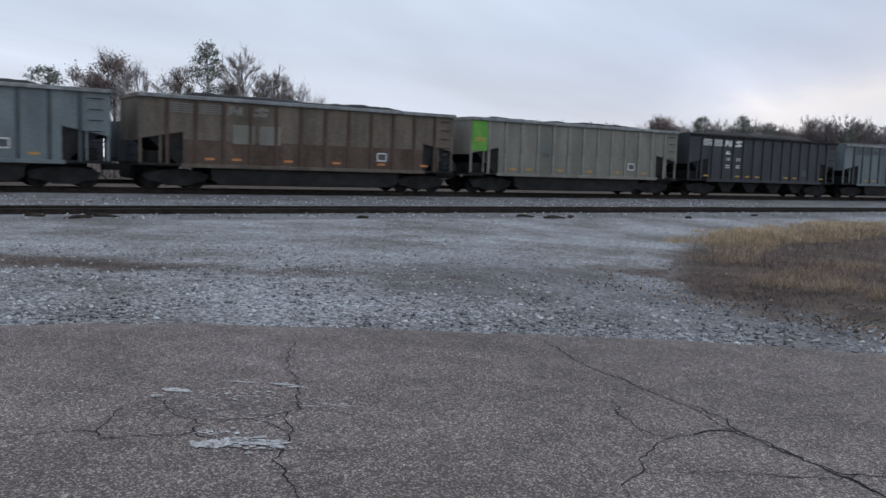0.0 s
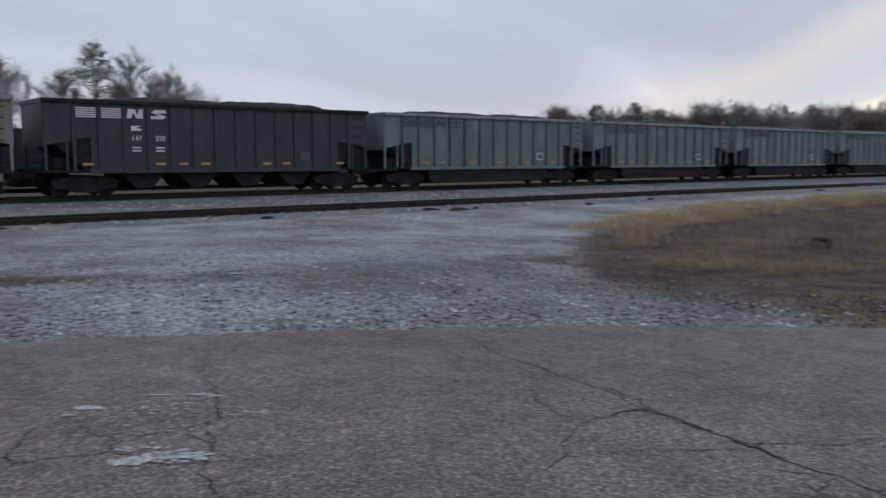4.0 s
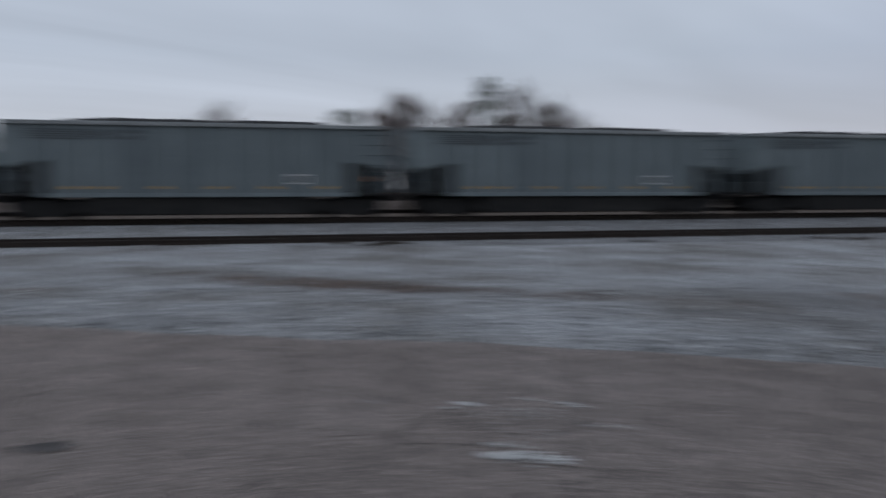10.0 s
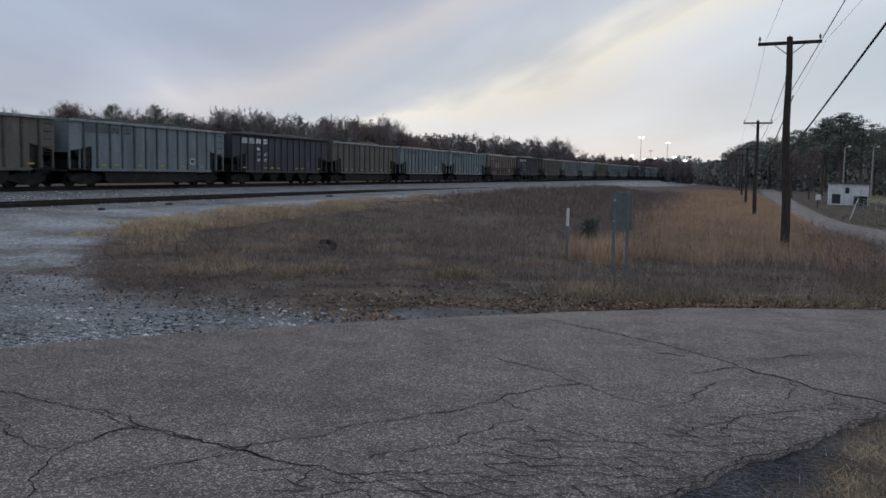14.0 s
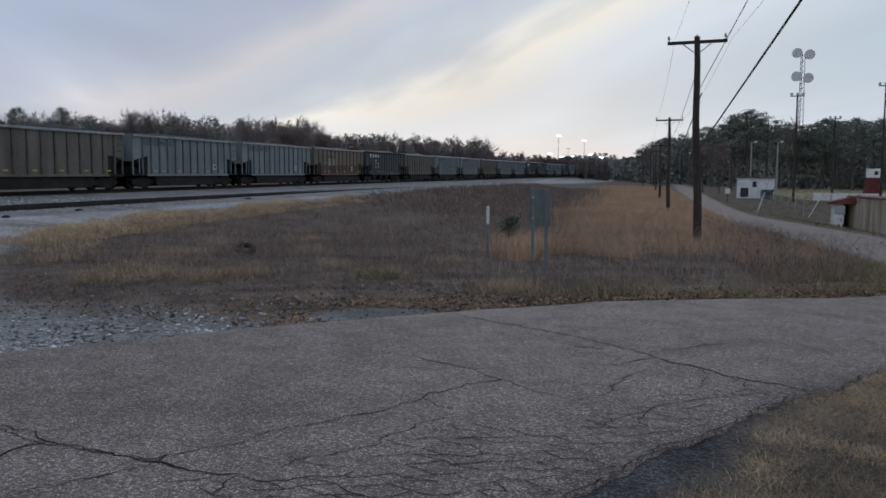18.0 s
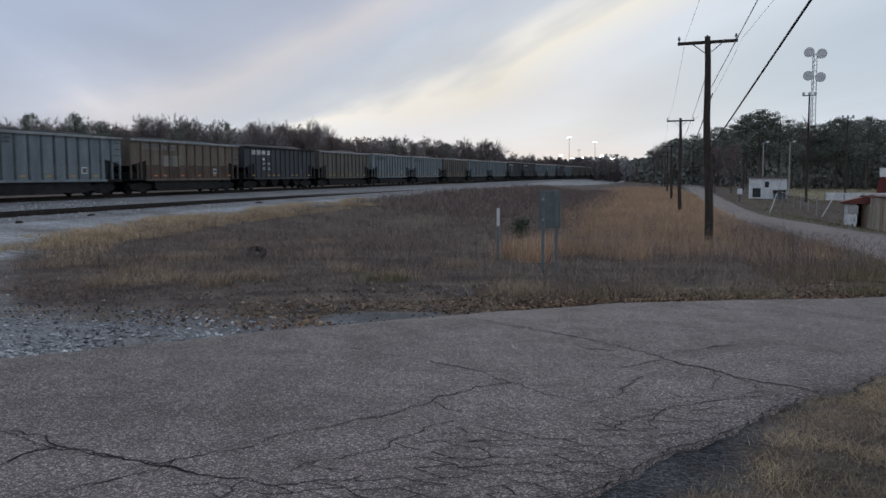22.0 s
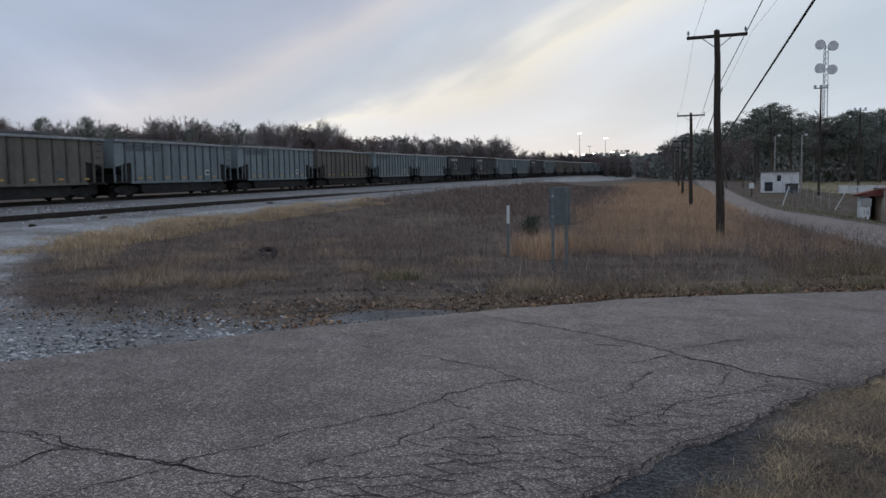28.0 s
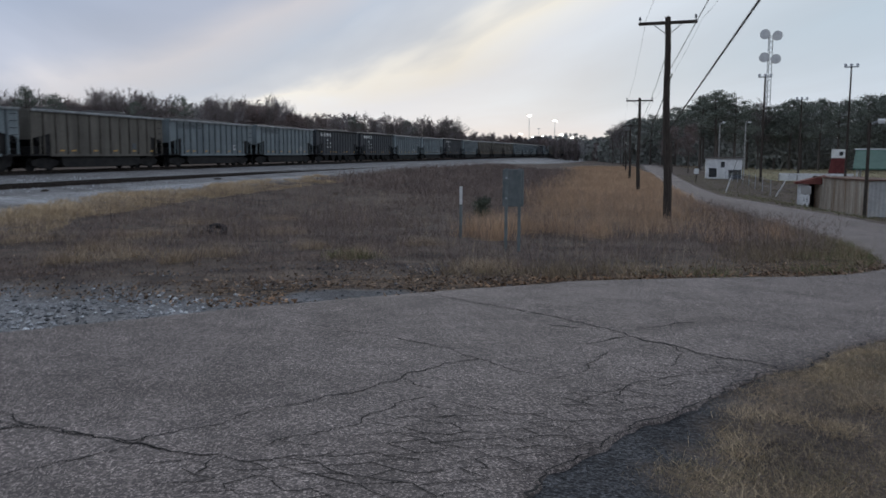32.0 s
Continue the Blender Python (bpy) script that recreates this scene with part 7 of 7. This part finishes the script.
blades("lawn", "patchy dull grass on broken asphalt", "grass", M["lawn"], scatter(34000, -10.5, 1.5, -3.5, 3.2, lambda x, y: by_road(x, y) and thick(x * 1.8 + 7, y * 1.8) > rng.uniform(-0.25, 0.4)), 0.01, 0.045, 0.0022, 1.1, 6)
blades("straw_tufts", "small straw tufts on the old asphalt", "grass", M["straw"], [(a + rng.gauss(0, r), b + rng.gauss(0, r)) for (a, b, r) in ((-7.3, 0.2, 0.09), (-6.1, 0.7, 0.07), (-6.4, 0.2, 0.12), (-5.2, 1.2, 0.15), (-5.5, 1.0, 0.12), (-4.6, 1.9, 0.2), (-8.1, 0.2, 0.09), (-4.9, 1.7, 0.15), (-7.0, -0.1, 0.12), (-4.2, 2.6, 0.15)) for _ in range(int(1000 * r))], 0.015, 0.055, 0.0025, 1.3, 5)
blades("yard_weeds", "flat brown weeds and moss in the gravel", "weed", M["brush"], scatter(60000, -9, 12.5, 7.5, 15.5, lambda x, y: edge(x, y) > 0.4 and cover(x, y)[0] > rng.uniform(0.2, 0.8)), 0.006, 0.035, 0.004, 1.3, 4)
SEAMS = (((-9.1, -0.75), (-8.75, 0.2), (-9.0, 0.9), (-9.35, 1.75)), ((-12.9, -1.5), (-12.5, -0.7)))
spots = []
for line_pts in SEAMS:
    for a, b in zip(line_pts[:-1], line_pts[1:]):
        for _ in range(240):
            u = rng.random()
            q = Vector(a).lerp(Vector(b), u)
            if noise.noise((q.x * 2, q.y * 2, 3)) > rng.uniform(-0.5, 0.2):
                spots.append((q.x + rng.gauss(0, 0.03), q.y + rng.gauss(0, 0.03)))
blades("straw_lawn", "line of straw grass in a seam of the old asphalt", "grass", M["straw"], spots, 0.01, 0.04, 0.0025, 1.3, 4)
blades("field_grass", "tall orange-tan field grass by the power poles", "grass", M["sedge"], scatter(9000, -110, -44, -14, 6, lambda x, y: y < 5.2 and cover(x, y)[0] > 0.5), 0.15, 0.55, 0.014, 0.4, 5)
weeds("dead_weeds", "brown brush at the end of the lot", M["brush"], scatter(2600, -60, -38, -1, 6, lambda x, y: y < lerp(x, LO_X, LO_Y) - 0.8 and thick(x, y) > rng.uniform(-0.3, 0.2)), 0.3, 0.85, 9, 0.006)

rng.seed(91)


def leaves(label, material, spots, smin, smax):
    """Curled dead leaves: two bent halves each, lying anyhow."""
    verts, faces = [], []
    for x, y in spots:
        c = Vector((x, y, zl(x, y) + rng.uniform(0.008, 0.045)))
        a = Vector((rng.gauss(0, 1), rng.gauss(0, 1), rng.gauss(0, 0.45))).normalized() * rng.uniform(smin, smax)
        b = a.cross(Vector((rng.gauss(0, 0.4), rng.gauss(0, 0.4), 1))).normalized() * a.length * rng.uniform(0.4, 0.8)
        up = Vector((0, 0, a.length * rng.uniform(0.1, 0.5)))
        k = len(verts)
        verts += [tuple(c + a), tuple(c + b + up), tuple(c - a), tuple(c - b + up)]
        faces += [(k, k + 1, k + 2), (k, k + 2, k + 3)]
    return tagged(raw("fallen_leaves", verts, faces, material), label, "leaves", kind="stuff")


leaves("curled brown fallen leaves along the road edge", M["leaf_litter"], scatter(60000, 8.8, 19, -5, 11, lambda x, y: inside(EDGE_SLAB, x, y) < 0.08 and -0.1 < edge(x, y) < rng.expovariate(0.36) * float(np.interp(x, (9, 14, 16, 19), (1.0, 1.0, 0.35, 0.1))) and noise.noise((x * 0.8, y * 0.8, 60)) > rng.uniform(-0.5, 0.2)), 0.014, 0.036)
leaves("orange-brown leaves heaped against the pavement", M["leaf_orange"], scatter(16000, 9.0, 17, -4, 5.5, lambda x, y: inside(EDGE_SLAB, x, y) < 0.08 and -0.05 < edge(x, y) < 0.9 * rng.random() + 0.5 * noise.noise((x * 0.9, 4, 60)) and (x < 10.3 or 11.3 < x < 14.5 + rng.gauss(0, 0.6))), 0.016, 0.04)


def stones(name, label, spots, smin, smax, material=M["stone"]):
    verts, faces = [], []
    for x, y in spots:
        s = rng.uniform(smin, smax)
        z = zl(x, y) + s * 0.2
        an = rng.uniform(0, 6.283)
        ca, sa = math.cos(an), math.sin(an)
        k = len(verts)
        for (u, v, w) in ((1.3, 0, 0), (0.2, 0.9, 0.1), (-1.2, 0.1, 0), (-0.1, -0.9, 0.1), (0.2, 0.1, 0.75), (0, 0, -0.6)):
            u, v, w = u * rng.uniform(0.7, 1.2) * s, v * rng.uniform(0.7, 1.2) * s, w * s
            verts.append((x + u * ca - v * sa, y + u * sa + v * ca, z + w))
        for q in ((0, 1, 4), (1, 2, 4), (2, 3, 4), (3, 0, 4), (1, 0, 5), (2, 1, 5), (3, 2, 5), (0, 3, 5)):
            faces.append(tuple(k + i for i in q))
    return tagged(raw(name, verts, faces, material), label, "gravel", kind="stuff")


rng.seed(101)
stones("gravel", "loose pale crushed gravel along the asphalt", scatter(75000, -9, 11, 4, 16, lambda x, y: 0 < y - lerp(x, HI_X, HI_Y) + 0.15 < rng.expovariate(0.33) and cover(x, y)[0] + cover(x, y)[1] < 1.15 * rng.random() and noise.noise((x * 0.6, y * 0.9, 70)) > rng.uniform(-0.7, 0.4)), 0.010, 0.033)
stones("gravel", "coarse loose stones by the siding", scatter(5000, -30, 45, 22, 34, lambda x, y: True), 0.02, 0.06)
stones("gravel", "small stones on the broken pavement edge", scatter(7000, -6.0, -2, 1.5, 4, lambda x, y: y < lerp(x, LO_X, LO_Y) + 0.02 and inside(OLD_SLAB, x, y) < -0.1), 0.003, 0.011, M["asphalt_grit"])

stones("asphalt_crumbs", "dark crumbled asphalt along the pavement edge", scatter(5000, 2.6, 7.5, -1.6, 0.9, lambda x, y: y < lerp(x, LO_X, LO_Y) - 0.02 and cover(x, y)[0] < rng.random()), 0.002, 0.007, M["asphalt_grit"])
stones("gravel", "stones among the leaves at the field edge", scatter(9000, 9.0, 16, -1, 11, lambda x, y: 0.05 < edge(x, y) < 5.5 and noise.noise((x * 0.9, y * 0.9, 75)) > rng.uniform(-0.2, 0.6)), 0.008, 0.026, M["asphalt_grit"])
# dark splinters and old tie scraps by the siding
rng.seed(33)
for k, (x, y) in enumerate(((18.4, 22.2), (19.4, 21.8), (20.3, 22.0), (19.0, 21.6), (3.5, 23.2), (4.4, 22.4), (5.0, 22.9), (-6, 22.6), (-13, 22.9), (31, 22.3), (47, 22.4), (26, 21.6), (12.0, 21.9))):
    ln = rng.uniform(0.15, 0.45)
    h = thing("tie_scrap", "rotten dark scrap of railway tie on the gravel", "scrap wood", pose(x, y, zl(x, y) + 0.02, rng.uniform(-4, 4), rng.uniform(-4, 4), rng.uniform(-40, 40)), group="scraps by the siding")
    part("splinter", prism([(-ln, -0.03), (ln * 0.8, -0.03), (ln, 0.02), (ln * 0.5, 0.05), (-ln * 0.3, 0.07), (-ln * 0.9, 0.03)], -0.06, 0.06), M["tie"], h)

motions()
